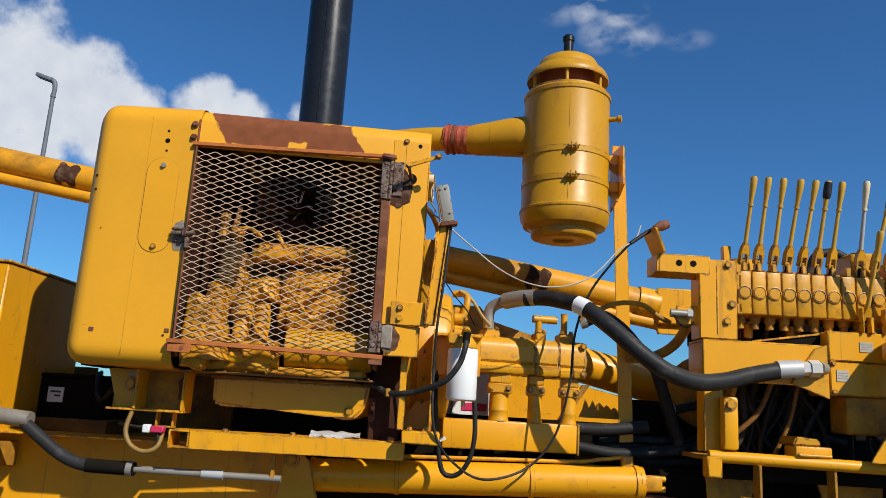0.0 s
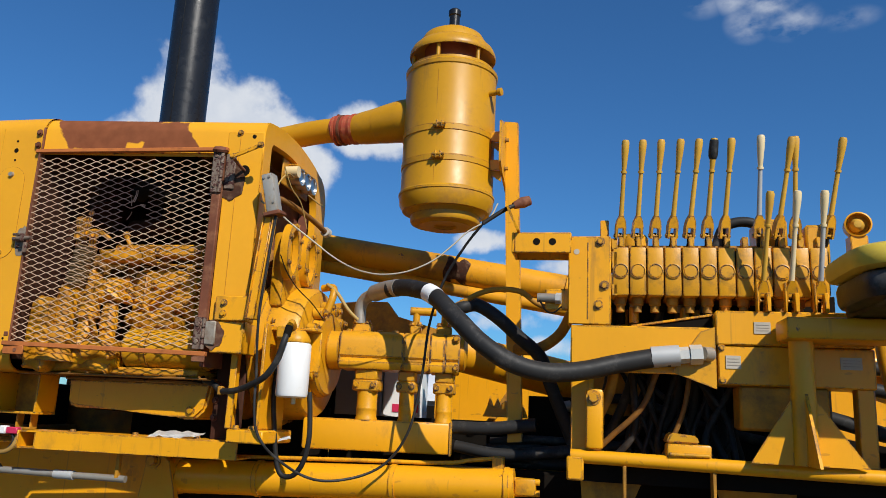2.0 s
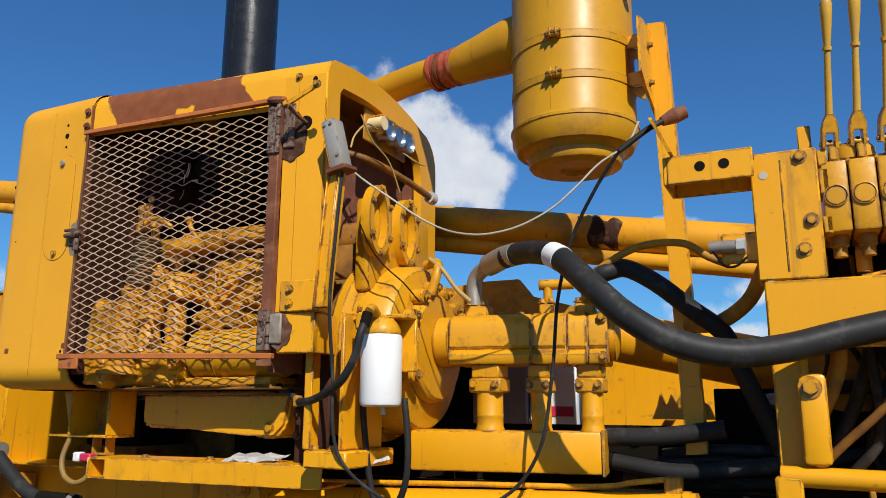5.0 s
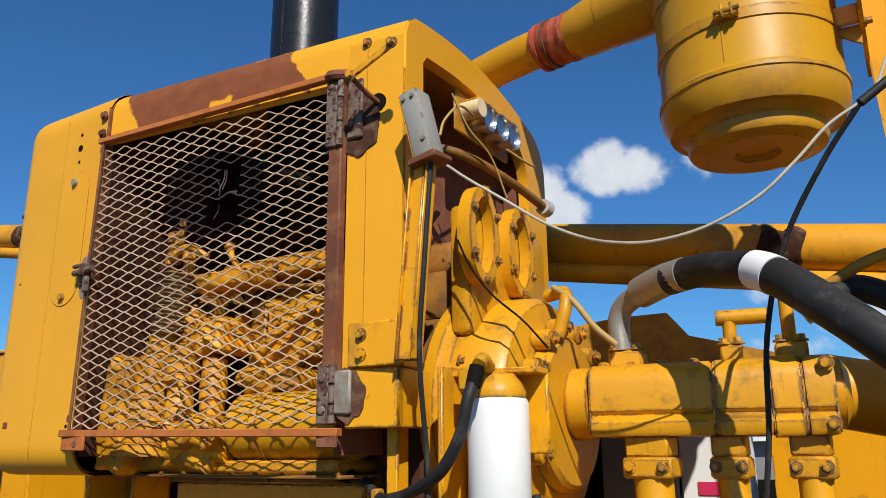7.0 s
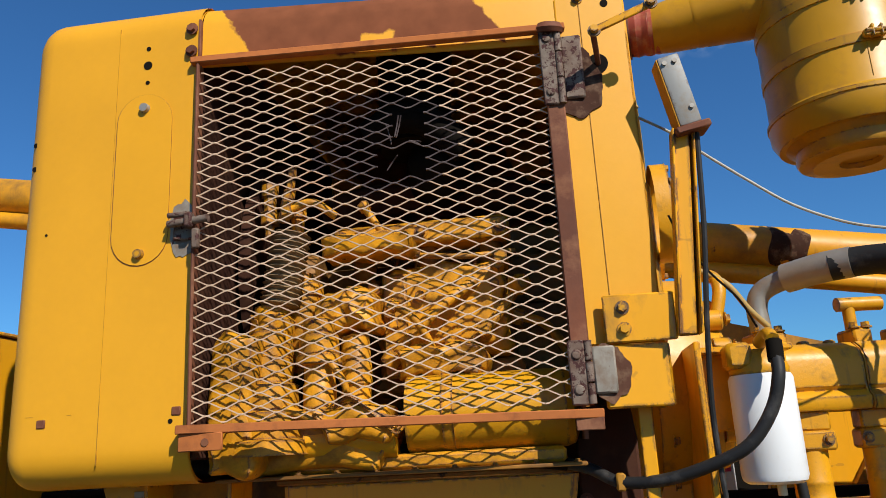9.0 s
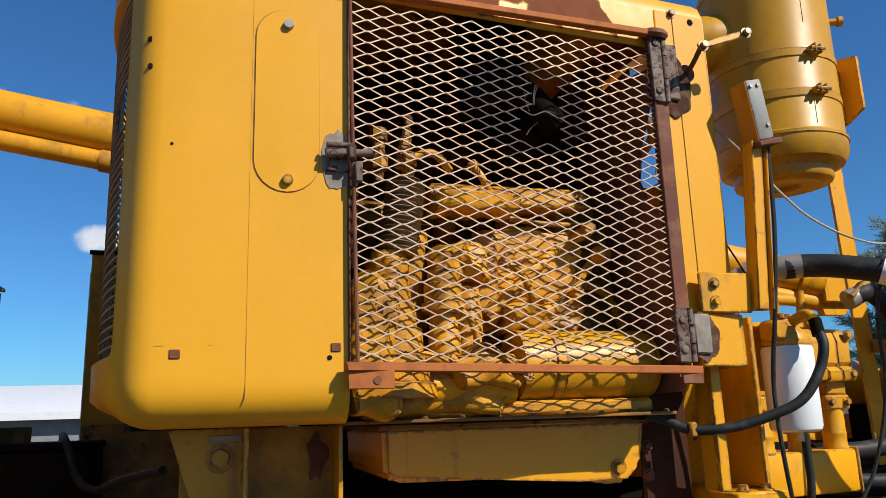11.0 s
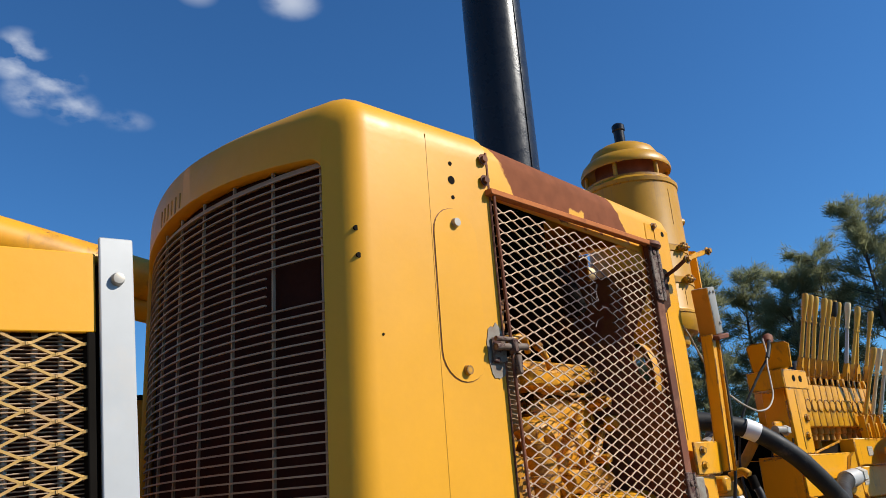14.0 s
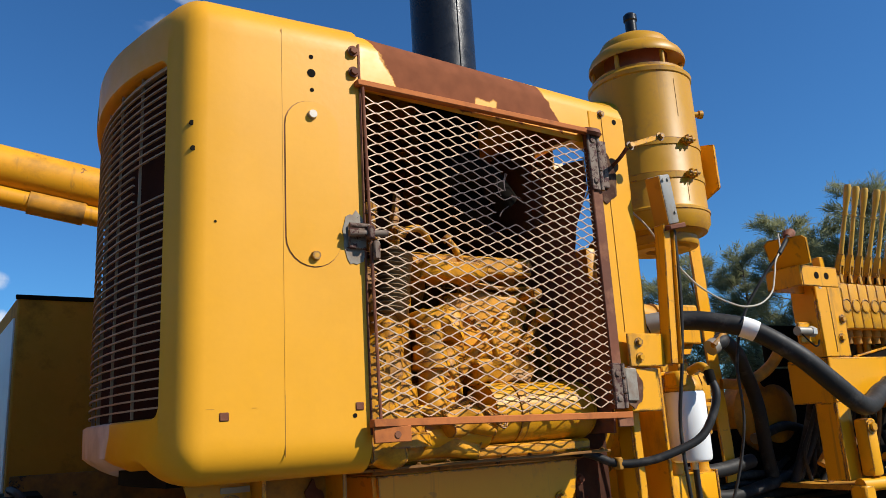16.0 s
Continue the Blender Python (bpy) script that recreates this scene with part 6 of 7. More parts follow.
HP = [(0.20, 3.71, 1.945), (0.198, 3.71, 2.02), (0.225, 3.70, 2.062), (0.30, 3.66, 2.085), (0.36, 3.60, 2.088)]
part("elbow", hose(B(), HP, 0.027, n=18), bare_steel, ph, "bare steel elbow")
part("ferrule", hose(B(), [(0.27, 3.675, 2.080), (0.345, 3.615, 2.090), (0.405, 3.575, 2.091)], 0.0385, n=18), bare_steel, ph, "steel crimp sleeve")
HB = [(0.36, 3.60, 2.088), (0.425, 3.565, 2.090), (0.50, 3.50, 2.075), (0.60, 3.415, 2.036), (0.715, 3.325, 1.935), (0.823, 3.285, 1.836), (0.943, 3.285, 1.762), (1.072, 3.325, 1.733), (1.203, 3.37, 1.745), (1.335, 3.42, 1.779), (1.47, 3.45, 1.808), (1.54, 3.452, 1.814)]
part("hose", hose(B(), HB, 0.037, n=22), rubber, ph)
part("tape", hose(B(), smooth_line(HB, 8)[22:26], 0.0395, n=22), tape_white, ph, "white tape band")
part("ferrule", rod(B(), (1.47, 3.452, 1.812), (1.575, 3.452, 1.822), 0.041, n=24), galvanised, ph)
part("nut", rod(B(), (1.575, 3.452, 1.822), (1.612, 3.453, 1.826), 0.032, n=6), zinc, ph, "bright hexagon nut")
part("nut", rod(B(), (1.614, 3.453, 1.826), (1.660, 3.454, 1.829), 0.038, n=6), zinc, ph, "bright hexagon nut")
part("adapter", rod(B(), (1.660, 3.454, 1.832), (1.695, 3.480, 1.832), 0.028, n=18), bare_steel, ph)

# ---- lever stand and valve bank ----
ls = thing("valve_stand", (1.4, 3.55, 1.42), "yellow plate-steel stand carrying the control valves", "stand")
part("end_plate", box(box(B(), 1.146, 1.318, 3.496, 3.508, 1.940, 2.306, 0.004), 1.146, 1.158, 3.508, 3.62, 1.94, 2.306, 0.003), paint, ls)
for x, z in ((1.179, 2.240),):
    part("hole", rod(B(), (x, 3.4945, z), (x, 3.499, z), 0.012, n=16), label_grey, ls)
for x, z in ((1.275, 2.283), (1.268, 2.02), (1.292, 2.10)):
    part("bolt", bolt(B(), (x, 3.496, z), (0, -1, 0), 0.014, 0.014), paint_cast, ls)
for z0, z1 in ((2.17, 2.245), (2.06, 2.11), (2.25, 2.30)):
    part("spacer", box(B(), 1.318, 1.345, 3.505, 3.60, z0, z1, 0.004), paint_cast, ls)
part("weld", box(B(), 1.222, 1.228, 3.4935, 3.499, 1.96, 2.28, 0.002), paint_cast, ls)
part("beam", box(box(B(), 1.160, 1.715, 3.498, 3.510, 1.752, 1.938, 0.004), 1.16, 1.715, 3.51, 3.70, 1.926, 1.938, 0.003), paint, ls)
part("cover_wedge", prism(B(), [(1.40, 1.938), (1.715, 1.938), (1.715, 1.990)], 3.545, 3.555), soot_and_shade, ls, "dark sheet wedge above the beam")
part("wedge_strip", bar_between(B(), (1.40, 3.542, 1.942), (1.715, 3.542, 1.994), 0.005, 0.005), paint, ls)
part("beam_end", box(B(), 1.158, 1.172, 3.510, 3.70, 1.752, 1.926, 0.003), paint, ls)
part("gusset", prism(B(), [(1.55, 1.76), (1.715, 1.70), (1.715, 1.94), (1.66, 1.92)], 3.480, 3.497), paint_cast, ls)
part("leg", box(box(B(), 1.162, 1.25, 3.50, 3.512, 1.44, 1.752, 0.003), 1.162, 1.172, 3.512, 3.60, 1.44, 1.752, 0.003), paint, ls)
part("short_post", box(B(), 1.222, 1.288, 3.425, 3.485, 1.455, 1.682, 0.012, None, 2), paint, ls)
part("post_nut", bolt(B(), (1.250, 3.425, 1.648), (0, -1, 0), 0.020, 0.016), paint_cast, ls)
arm = part("arm", box(box(B(), 0.930, 1.160, 3.397, 3.407, 2.215, 2.299, 0.003), 0.930, 1.160, 3.407, 3.52, 2.289, 2.299, 0.003), paint, ls)
for x in (1.021, 1.085):
    part("hole", rod(B(), (x, 3.3955, 2.260), (x, 3.400, 2.260), 0.0145, n=16), soot_and_shade, arm)
bm = prism(B(), [(3.335, 2.395), (3.35, 2.408), (3.50, 2.420), (3.525, 2.405), (3.535, 2.301), (3.36, 2.301)], 0.934, 0.944, "x")
for v in bm.verts:
    v.co.x -= (v.co.z - 2.318) * 0.45
part("cable_bracket", bm, paint, ls)
part("arm_end", box(B(), 0.920, 0.930, 3.397, 3.56, 2.215, 2.299, 0.003), paint, ls)
part("arm_back", box(B(), 0.930, 1.15, 3.55, 3.56, 2.215, 2.289, 0.003), paint, ls)
part("cable_end", hose(B(), [(0.80, 3.39, 2.335), (0.88, 3.41, 2.395), (0.93, 3.43, 2.425)], 0.009, n=12), rubber, ls)
part("cable_knob", hose(B(), [(0.92, 3.43, 2.42), (0.955, 3.445, 2.438), (0.985, 3.455, 2.450)], [0.014, 0.024, 0.020], n=14), rust_brown, ls)
part("upright", box(B(), 1.275, 1.31, 3.54, 3.58, 2.30, 2.385, 0.003), paint, ls)

vb = thing("valve_bank", (1.75, 3.6, 2.0), "yellow bank of hydraulic spool valves with round bosses", "control valve")
sec = B()
box(sec, -0.0322, 0.0322, 0.0, 0.24, -0.10, 0.10, 0.006, None, 2)
sec_me = mesh_of(sec, "valve_section", paint_cast)
boss_me = mesh_of(lathe(B(), (0, 0, 0), [(0.0310, -0.002), (0.0310, 0.005), (0.0275, 0.006), (0.0265, 0.001), (0.0255, 0.001), (0.0245, 0.004), (0.0, 0.005)], 26, (0, -1, 0)), "boss", paint_cast)
port_me = mesh_of(lathe(B(), (0, 0, 0), [(0.024, 0), (0.024, 0.03), (0.018, 0.034), (0.018, 0.06), (0.0, 0.06)], 12, (0, 0, -1)), "port", paint_grimy)
cap_me = mesh_of(box(B(), -0.012, 0.012, -0.02, 0.03, 0.0, 0.045, 0.004), "spool_cap", paint_cast)
PITCH = 0.0687
for k in range(12):
    x = 1.357 + k * PITCH
    s = piece("valve_section", sec_me, vb, (x, 3.505, 2.163))
    piece("boss", boss_me, vb, (x, 3.505, 2.163))
    piece("port", port_me, vb, (x, 3.57, 2.063))
    piece("spool_cap", cap_me, vb, (x + 0.004, 3.525, 2.262))
# Added black sheet gives the gaps between sections their shade.
part("inner_wall", box(B(), 1.325, 2.15, 3.516, 3.524, 2.075, 2.25, 0), soot_and_shade, vb, "black sheet that shades the gaps between the sections")
part("tie_plate", box(B(), 1.315, 2.16, 3.53, 3.72, 2.262, 2.275, 0.003), paint_grimy, vb)
part("relief_block", box(B(), 1.90, 2.02, 3.58, 3.74, 2.275, 2.40, 0.012), paint_cast, vb)
part("inlet_block", box(B(), 2.07, 2.16, 3.52, 3.72, 2.20, 2.36, 0.01), paint_cast, vb)
part("round_cap", lathe(B(), (1.42, 3.70, 2.27), [(0.06, 0), (0.06, 0.07), (0.05, 0.085), (0.0, 0.09)], 24), paint_cast, vb)
vh = thing("valve_hose", (1.9, 3.7, 2.35), "short black hose bent over behind the levers", "hose")
part("hose", hose(B(), [(1.76, 3.72, 2.30), (1.80, 3.72, 2.40), (1.90, 3.72, 2.42), (1.98, 3.72, 2.36), (2.0, 3.72, 2.28)], 0.022, n=14), rubber, vh)


def control_lever(name, grip_mat, rod_mat, length=0.352, taped=False, label="yellow control lever with a worn tapered grip"):
    """A lever standing at the origin: fork, rod, collar, tapered grip."""
    t = thing(name, (0, 0, 0), label, "lever", "control levers")
    bm = prism(B(), [(-0.008, 0.040), (0.008, 0.040), (0.018, 0.018), (0.0215, -0.004), (0.021, -0.052), (0.012, -0.055), (0.011, -0.012), (-0.011, -0.012), (-0.012, -0.055), (-0.021, -0.052), (-0.0215, -0.004), (-0.018, 0.018)], -0.012, 0.012)
    part("fork", bm, paint_cast, t)
    part("pin", rod(B(), (-0.026, 0, -0.042), (0.026, 0, -0.042), 0.007, n=10), paint_cast, t)
    part("link", rod(B(), (0, 0, -0.085), (0, 0, -0.03), 0.006, n=8), soot_and_shade, t)
    part("rod", rod(B(), (0, 0, 0.018), (0, 0, length - 0.13), 0.0105, 0.0085, n=12), rod_mat, t)
    part("collar", rod(B(), (0, 0, length - 0.137), (0, 0, length - 0.128), 0.0125, n=14), grip_mat, t)
    part("grip", lathe(B(), (0, 0, length - 0.130), [(0.0085, 0), (0.0095, 0.01), (0.0150, 0.085), (0.0158, 0.118), (0.0120, 0.129), (0.0, 0.131)], 18), grip_mat, t)
    if taped:
        part("tape", lathe(B(), (0, 0, length - 0.085), [(0.0135, 0), (0.0175, 0.01), (0.019, 0.03), (0.0175, 0.07), (0.016, 0.078), (0.0, 0.08)], 16), rubber, t, "black electrical tape")
    return t


def stand_lever(t, base, tip):
    d = Vector(tip) - Vector(base)
    t.matrix_basis = Matrix.Translation(base) @ d.to_track_quat("Z", "Y").to_matrix().to_4x4()
    return t


lever = control_lever("control_lever", grip_worn, grip_worn)
tips = ((1.357, 1.375), (1.425, 1.444), (1.496, 1.517), (1.563, 1.592), (1.631, 1.664), (1.765, 1.789), (1.970, 2.012), (2.030, 2.026))
for k, (bx, tx) in enumerate(tips):
    m = Matrix.Translation((bx, 3.50, 2.352)) @ (Vector((tx - bx, -0.088 + 0.006 * (k % 3), 0.33))).to_track_quat("Z", "Y").to_matrix().to_4x4()
    if k == 0:
        lever.matrix_basis = m
    else:
        copy_thing(lever, m)
stand_lever(control_lever("control_lever", grip_worn, grip_worn, taped=True, label="yellow control lever wrapped in black tape"), (1.699, 3.50, 2.352), (1.722, 3.415, 2.69))
stand_lever(control_lever("control_lever", grip_cream, galvanised, 0.36, label="bare steel control lever with a pale cream grip"), (1.895, 3.50, 2.352), (1.899, 3.415, 2.70))
stand_lever(control_lever("control_lever", grip_worn, grip_worn, 0.345, label="yellow control lever leaning outwards"), (2.155, 3.50, 2.352), (2.200, 3.415, 2.68))
for k, (bx, tx, zt, gm, rm, lb) in enumerate(((1.893, 1.910, 2.46, grip_worn, grip_worn, "yellow lever on the front box"), (1.995, 2.010, 2.49, grip_cream, grip_cream, "lever with a cream grip on the front box"),
                                              (2.100, 2.105, 2.49, grip_cream, galvanised, "bare steel lever with a cream grip on the front box"))):
    stand_lever(control_lever("control_lever", gm, rm, 0.385, label=lb), (bx, 3.47, 2.085), (tx, 3.34, zt))
    part("lever_post", box(box(B(), bx - 0.026, bx - 0.018, 3.455, 3.49, 2.0, 2.115, 0.003), bx + 0.010, bx + 0.026, 3.455, 3.49, 2.0, 2.075, 0.003), paint, ls)

# front box of the stand, with labels
part("front_box", box(box(B(), 1.715, 2.28, 3.472, 3.70, 1.87, 2.003, 0.005), 1.722, 2.28, 3.480, 3.70, 1.718, 1.868, 0.005), paint, ls)
part("box_neck", box(B(), 1.80, 2.12, 3.50, 3.66, 1.55, 1.72, 0.01), paint_grimy, ls)
for x, z, w, h in ((1.777, 1.805, 0.055, 0.05), (1.885, 1.938, 0.06, 0.045), (2.195, 1.812, 0.075, 0.045)):
    lb = part("label", box(B(), x - w / 2, x + w / 2, 3.4685 if z > 1.87 else 3.4765, 3.474 if z > 1.87 else 3.482, z - h / 2, z + h / 2, 0), label_grey, ls, "worn foil instruction label")
    for k in range(3):
        part("printed_bar", box(B(), x - w * 0.4, x + w * 0.4, 3.4675 if z > 1.87 else 3.4755, 3.469 if z > 1.87 else 3.477, z + h * (0.22 - 0.24 * k), z + h * (0.28 - 0.24 * k), 0), ink_faded, lb)
for z in (1.735, 1.86):
    part("bolt", bolt(B(), (1.735, 3.478, z), (0, -1, 0), 0.010, 0.01), paint_cast, ls)

# pedestal with gussets and the seat arm
pd = thing("seat_pedestal", (1.99, 3.3, 1.42), "yellow tube pedestal with triangular gussets and a seat arm", "pedestal")
part("tube", rod(B(), (1.985, 3.33, 1.44), (1.985, 3.33, 1.94), 0.042, n=28), paint, pd)
part("gusset", prism(B(), [(1.945, 1.67), (1.945, 1.44), (1.80, 1.44)], 3.325, 3.335), paint, pd)
part("gusset", prism(B(), [(2.025, 1.67), (2.025, 1.44), (2.19, 1.44)], 3.325, 3.335), paint, pd)
part("gusset", prism(B(), [(3.29, 1.69), (3.29, 1.44), (3.14, 1.44)], 1.98, 1.99, "x"), paint, pd)
part("arm", box(B(), 1.92, 2.95, 3.24, 3.42, 1.875, 1.955, 0.012, None, 2), paint, pd)
seat = thing("operator_seat", (2.4, 3.1, 1.96), "operator seat cushion, yellow vinyl over a black base", "seat")
bm = B()
def cushion(bm, x0, x1, y0, y1, z0, z1, r):
    loops = []
    for t, k in ((0.0, 0.7), (0.12, 0.93), (0.3, 1.0), (0.7, 1.0), (0.88, 0.93), (1.0, 0.7)):
        loops.append([(x0 + r * (1 - k) + (x1 - x0 - 2 * r * (1 - k)) * (0.5 + 0.5 * math.copysign(abs(math.cos(a)) ** 0.35, math.cos(a))),
                       y0 + r * (1 - k) + (y1 - y0 - 2 * r * (1 - k)) * (0.5 + 0.5 * math.copysign(abs(math.sin(a)) ** 0.35, math.sin(a))), z0 + (z1 - z0) * t) for a in [2 * math.pi * q / 40 for q in range(40)]])
    rings = loft(bm, loops)
    bm.faces.new(rings[0][::-1])
    bm.faces.new(rings[-1])
    return bm
MS = Matrix.Translation((2.05, 3.2, 2.03)) @ Matrix.Rotation(radians(-4.5), 4, "Y") @ Matrix.Translation((-2.05, -3.2, -2.03))
bm = cushion(B(), 2.06, 2.95, 2.86, 3.34, 2.065, 2.145, 0.10)
bmesh.ops.transform(bm, matrix=MS, verts=bm.verts)
part("cushion_top", bm, vinyl_yellow, seat, "faded yellow vinyl top")
bm = cushion(B(), 2.085, 2.95, 2.88, 3.33, 1.965, 2.070, 0.10)
bmesh.ops.transform(bm, matrix=MS, verts=bm.verts)
part("cushion_base", bm, vinyl_black, seat, "black vinyl side")

part("seat_pan", box(B(), 2.14, 2.95, 2.92, 3.34, 1.956, 2.045, 0.02, None, 2), vinyl_black, seat, "black seat pan")
part("box_leg", box(B(), 2.215, 2.278, 3.50, 3.56, 1.43, 1.72, 0.004), paint, ls)
# deck rail in front, step blocks
dr = thing("deck_edge", (2.0, 3.45, 1.38), "rounded yellow deck edge in front of the lever stand", "deck rail")
part("rail", hose(B(), [(1.165, 3.46, 1.425), (2.0, 3.38, 1.415), (3.2, 3.28, 1.40)], 0.026, n=16), paint, dr)
part("deck_plate", prism(B(), [(1.165, 3.46), (3.2, 3.28), (3.2, 3.85), (1.165, 3.85)], 1.405, 1.425, "z"), paint_grimy, dr)
# Web coloured black for the shade beneath the rail.
part("web", prism(B(), [(1.175, 3.50), (3.2, 3.42), (3.2, 3.44), (1.175, 3.52)], 1.33, 1.405, "z"), soot_and_shade, dr)
part("end_block", box(B(), 1.150, 1.215, 3.43, 3.50, 1.335, 1.425, 0.006), paint, dr)
for x in (1.36, 1.68):
    part("bracket", box(B(), x, x + 0.012, 3.40, 3.47, 1.26, 1.40, 0.002), paint_grimy, dr)
part("bracket_foot", box(B(), 1.30, 1.44, 3.40, 3.47, 1.250, 1.262, 0.002), paint, dr)
for x, z in ((1.60, 1.49), (2.42, 1.47)):
    pe = thing("foot_pedal", (x, 3.45, 1.44), "small yellow foot pedal block on the deck", "pedal")
    part("block", box(B(), x - 0.080, x + 0.080, 3.405, 3.52, 1.428, z, 0.008, None, 2), paint, pe)
    part("hinge", rod(B(), (x - 0.070, 3.400, 1.452), (x + 0.070, 3.400, 1.452), 0.008, n=10), paint_cast, pe)
    bm = prism(B(), [(x - 0.082, z + 0.002), (x + 0.040, z + 0.002), (x + 0.030, z + 0.032), (x - 0.066, z + 0.040)], 3.42, 3.58)
    bmesh.ops.bevel(bm, geom=list(bm.edges), offset=0.006, segments=2, affect="EDGES")
    part("tread", bm, paint_aged, pe, "worn tread plate")

# work lamp
wl = thing("work_lamp", (2.31, 3.76, 2.27), "round yellow work lamp on a short post", "work lamp")
part("post", box(B(), 2.305, 2.375, 3.75, 3.82, 2.05, 2.372, 0.004), paint, wl)
part("shell", lathe(B(), (2.345, 3.80, 2.420), [(0.028, -0.05), (0.049, -0.02), (0.053, 0.06), (0.047, 0.062), (0.044, 0.02), (0.0, 0.0)], 28, (-0.15, -1, -0.05)), paint_clean, wl)
part("bulb", lathe(B(), (2.340, 3.775, 2.418), [(0.030, 0.0), (0.028, 0.02), (0.015, 0.034), (0, 0.036)], 20, (-0.15, -1, 0)), grip_worn, wl)

# bent pipe frame and machinery behind the levers
fr = thing("guard_frame", (2.5, 3.95, 1.4), "bent yellow pipe guard beside the lever stand", "pipe frame")
part("pipe", hose(B(), [(2.44, 3.9, 2.10), (2.46, 3.9, 1.85), (2.50, 3.88, 1.66), (2.60, 3.85, 1.50), (2.72, 3.82, 1.40)], 0.033, n=18), paint, fr)
part("rail", hose(B(), [(2.30, 4.3, 1.95), (2.8, 4.3, 1.80), (3.4, 4.3, 1.62)], 0.05, n=18), paint, fr)
part("plate", prism(B(), [(2.20, 2.05), (3.3, 2.02), (3.3, 1.40), (2.20, 1.56)], 4.36, 4.40), paint, fr)
us = thing("deck_support", (1.6, 3.66, 1.05), "grimy yellow support plates under the deck edge", "bracket")
part("plate", prism(B(), [(1.20, 1.33), (1.44, 1.33), (1.38, 1.20), (1.22, 1.08)], 3.60, 3.61), paint_grimy, us)
part("plate", prism(B(), [(1.72, 1.33), (2.02, 1.33), (2.0, 1.10), (1.80, 1.10)], 3.64, 3.65), paint_grimy, us)
part("brace", bar_between(B(), (1.26, 3.63, 1.10), (1.95, 3.66, 1.30), 0.010, 0.022), paint_grimy, us)
part("pipe", hose(B(), [(0.95, 3.70, 1.20), (1.5, 3.70, 1.17), (2.2, 3.68, 1.19), (3.0, 3.66, 1.18)], 0.030, n=14), rust_brown, us, "rusty brown pipe")
part("clamp", rod(B(), (1.62, 3.70, 1.172), (1.69, 3.70, 1.173), 0.040, n=16), galvanised, us)

# ---- hoses and yellow machinery behind the pump and under the valves ----
rng = random.Random(21)
HOSES = (((0.655, 3.64, 2.005), (0.69, 3.635, 2.02), (0.745, 3.68, 2.035), (0.832, 3.694, 1.986), (0.925, 3.739, 1.906), (1.016, 3.785, 1.827), (1.058, 3.80, 1.72), (1.13, 3.85, 1.54), (1.18, 3.87, 1.42), 0.030),
         ((0.62, 3.85, 1.50), (0.80, 3.83, 1.505), (1.0, 3.83, 1.53), 0.030),
         ((0.64, 3.86, 1.42), (0.85, 3.84, 1.395), (1.1, 3.85, 1.42), (1.4, 3.88, 1.46), 0.027),
         ((0.66, 3.90, 1.38), (0.9, 3.92, 1.36), (1.2, 3.9, 1.37), (1.6, 3.9, 1.40), 0.024),
         ((1.30, 3.66, 2.02), (1.32, 3.70, 1.85), (1.30, 3.75, 1.65), (1.22, 3.80, 1.42), 0.020),
         ((1.42, 3.66, 2.02), (1.42, 3.72, 1.80), (1.36, 3.78, 1.60), (1.25, 3.82, 1.40), 0.020),
         ((1.52, 3.66, 2.02), (1.50, 3.72, 1.82), (1.46, 3.80, 1.60), (1.36, 3.84, 1.40), 0.018),
         ((1.60, 3.66, 2.02), (1.60, 3.74, 1.80), (1.58, 3.80, 1.62), (1.45, 3.84, 1.42), 0.020),
         ((1.70, 3.66, 2.02), (1.68, 3.74, 1.80), (1.66, 3.80, 1.60), (1.60, 3.84, 1.40), 0.018),
         ((1.78, 3.70, 2.02), (1.76, 3.76, 1.80), (1.78, 3.82, 1.60), (1.8, 3.86, 1.40), 0.020),
         ((1.15, 3.9, 1.62), (1.4, 3.92, 1.66), (1.7, 3.9, 1.56), (2.0, 3.9, 1.50), 0.022),
         ((2.30, 4.05, 1.86), (2.6, 4.02, 1.82), (2.9, 4.0, 1.78), (3.2, 4.0, 1.76), 0.030),
         ((2.28, 4.05, 1.78), (2.6, 4.05, 1.72), (2.9, 4.05, 1.66), (3.2, 4.05, 1.64), 0.030),
         ((2.25, 4.05, 1.62), (2.5, 4.0, 1.55), (2.8, 4.0, 1.50), (3.2, 4.0, 1.48), 0.034))
for *pts, r in HOSES:
    t = thing("rubber_hose", pts[0], "dusty black rubber hydraulic hose among the valves", "hose", "loose hydraulic hoses")
    part("hose", hose(B(), pts, r, n=12), rubber, t)
    part("ferrule", rod(B(), Vector(pts[0]) - (Vector(pts[1]) - Vector(pts[0])).normalized() * 0.03, pts[0], r * 1.1, n=12), rng.choice((bare_steel, soot_and_shade)), t)
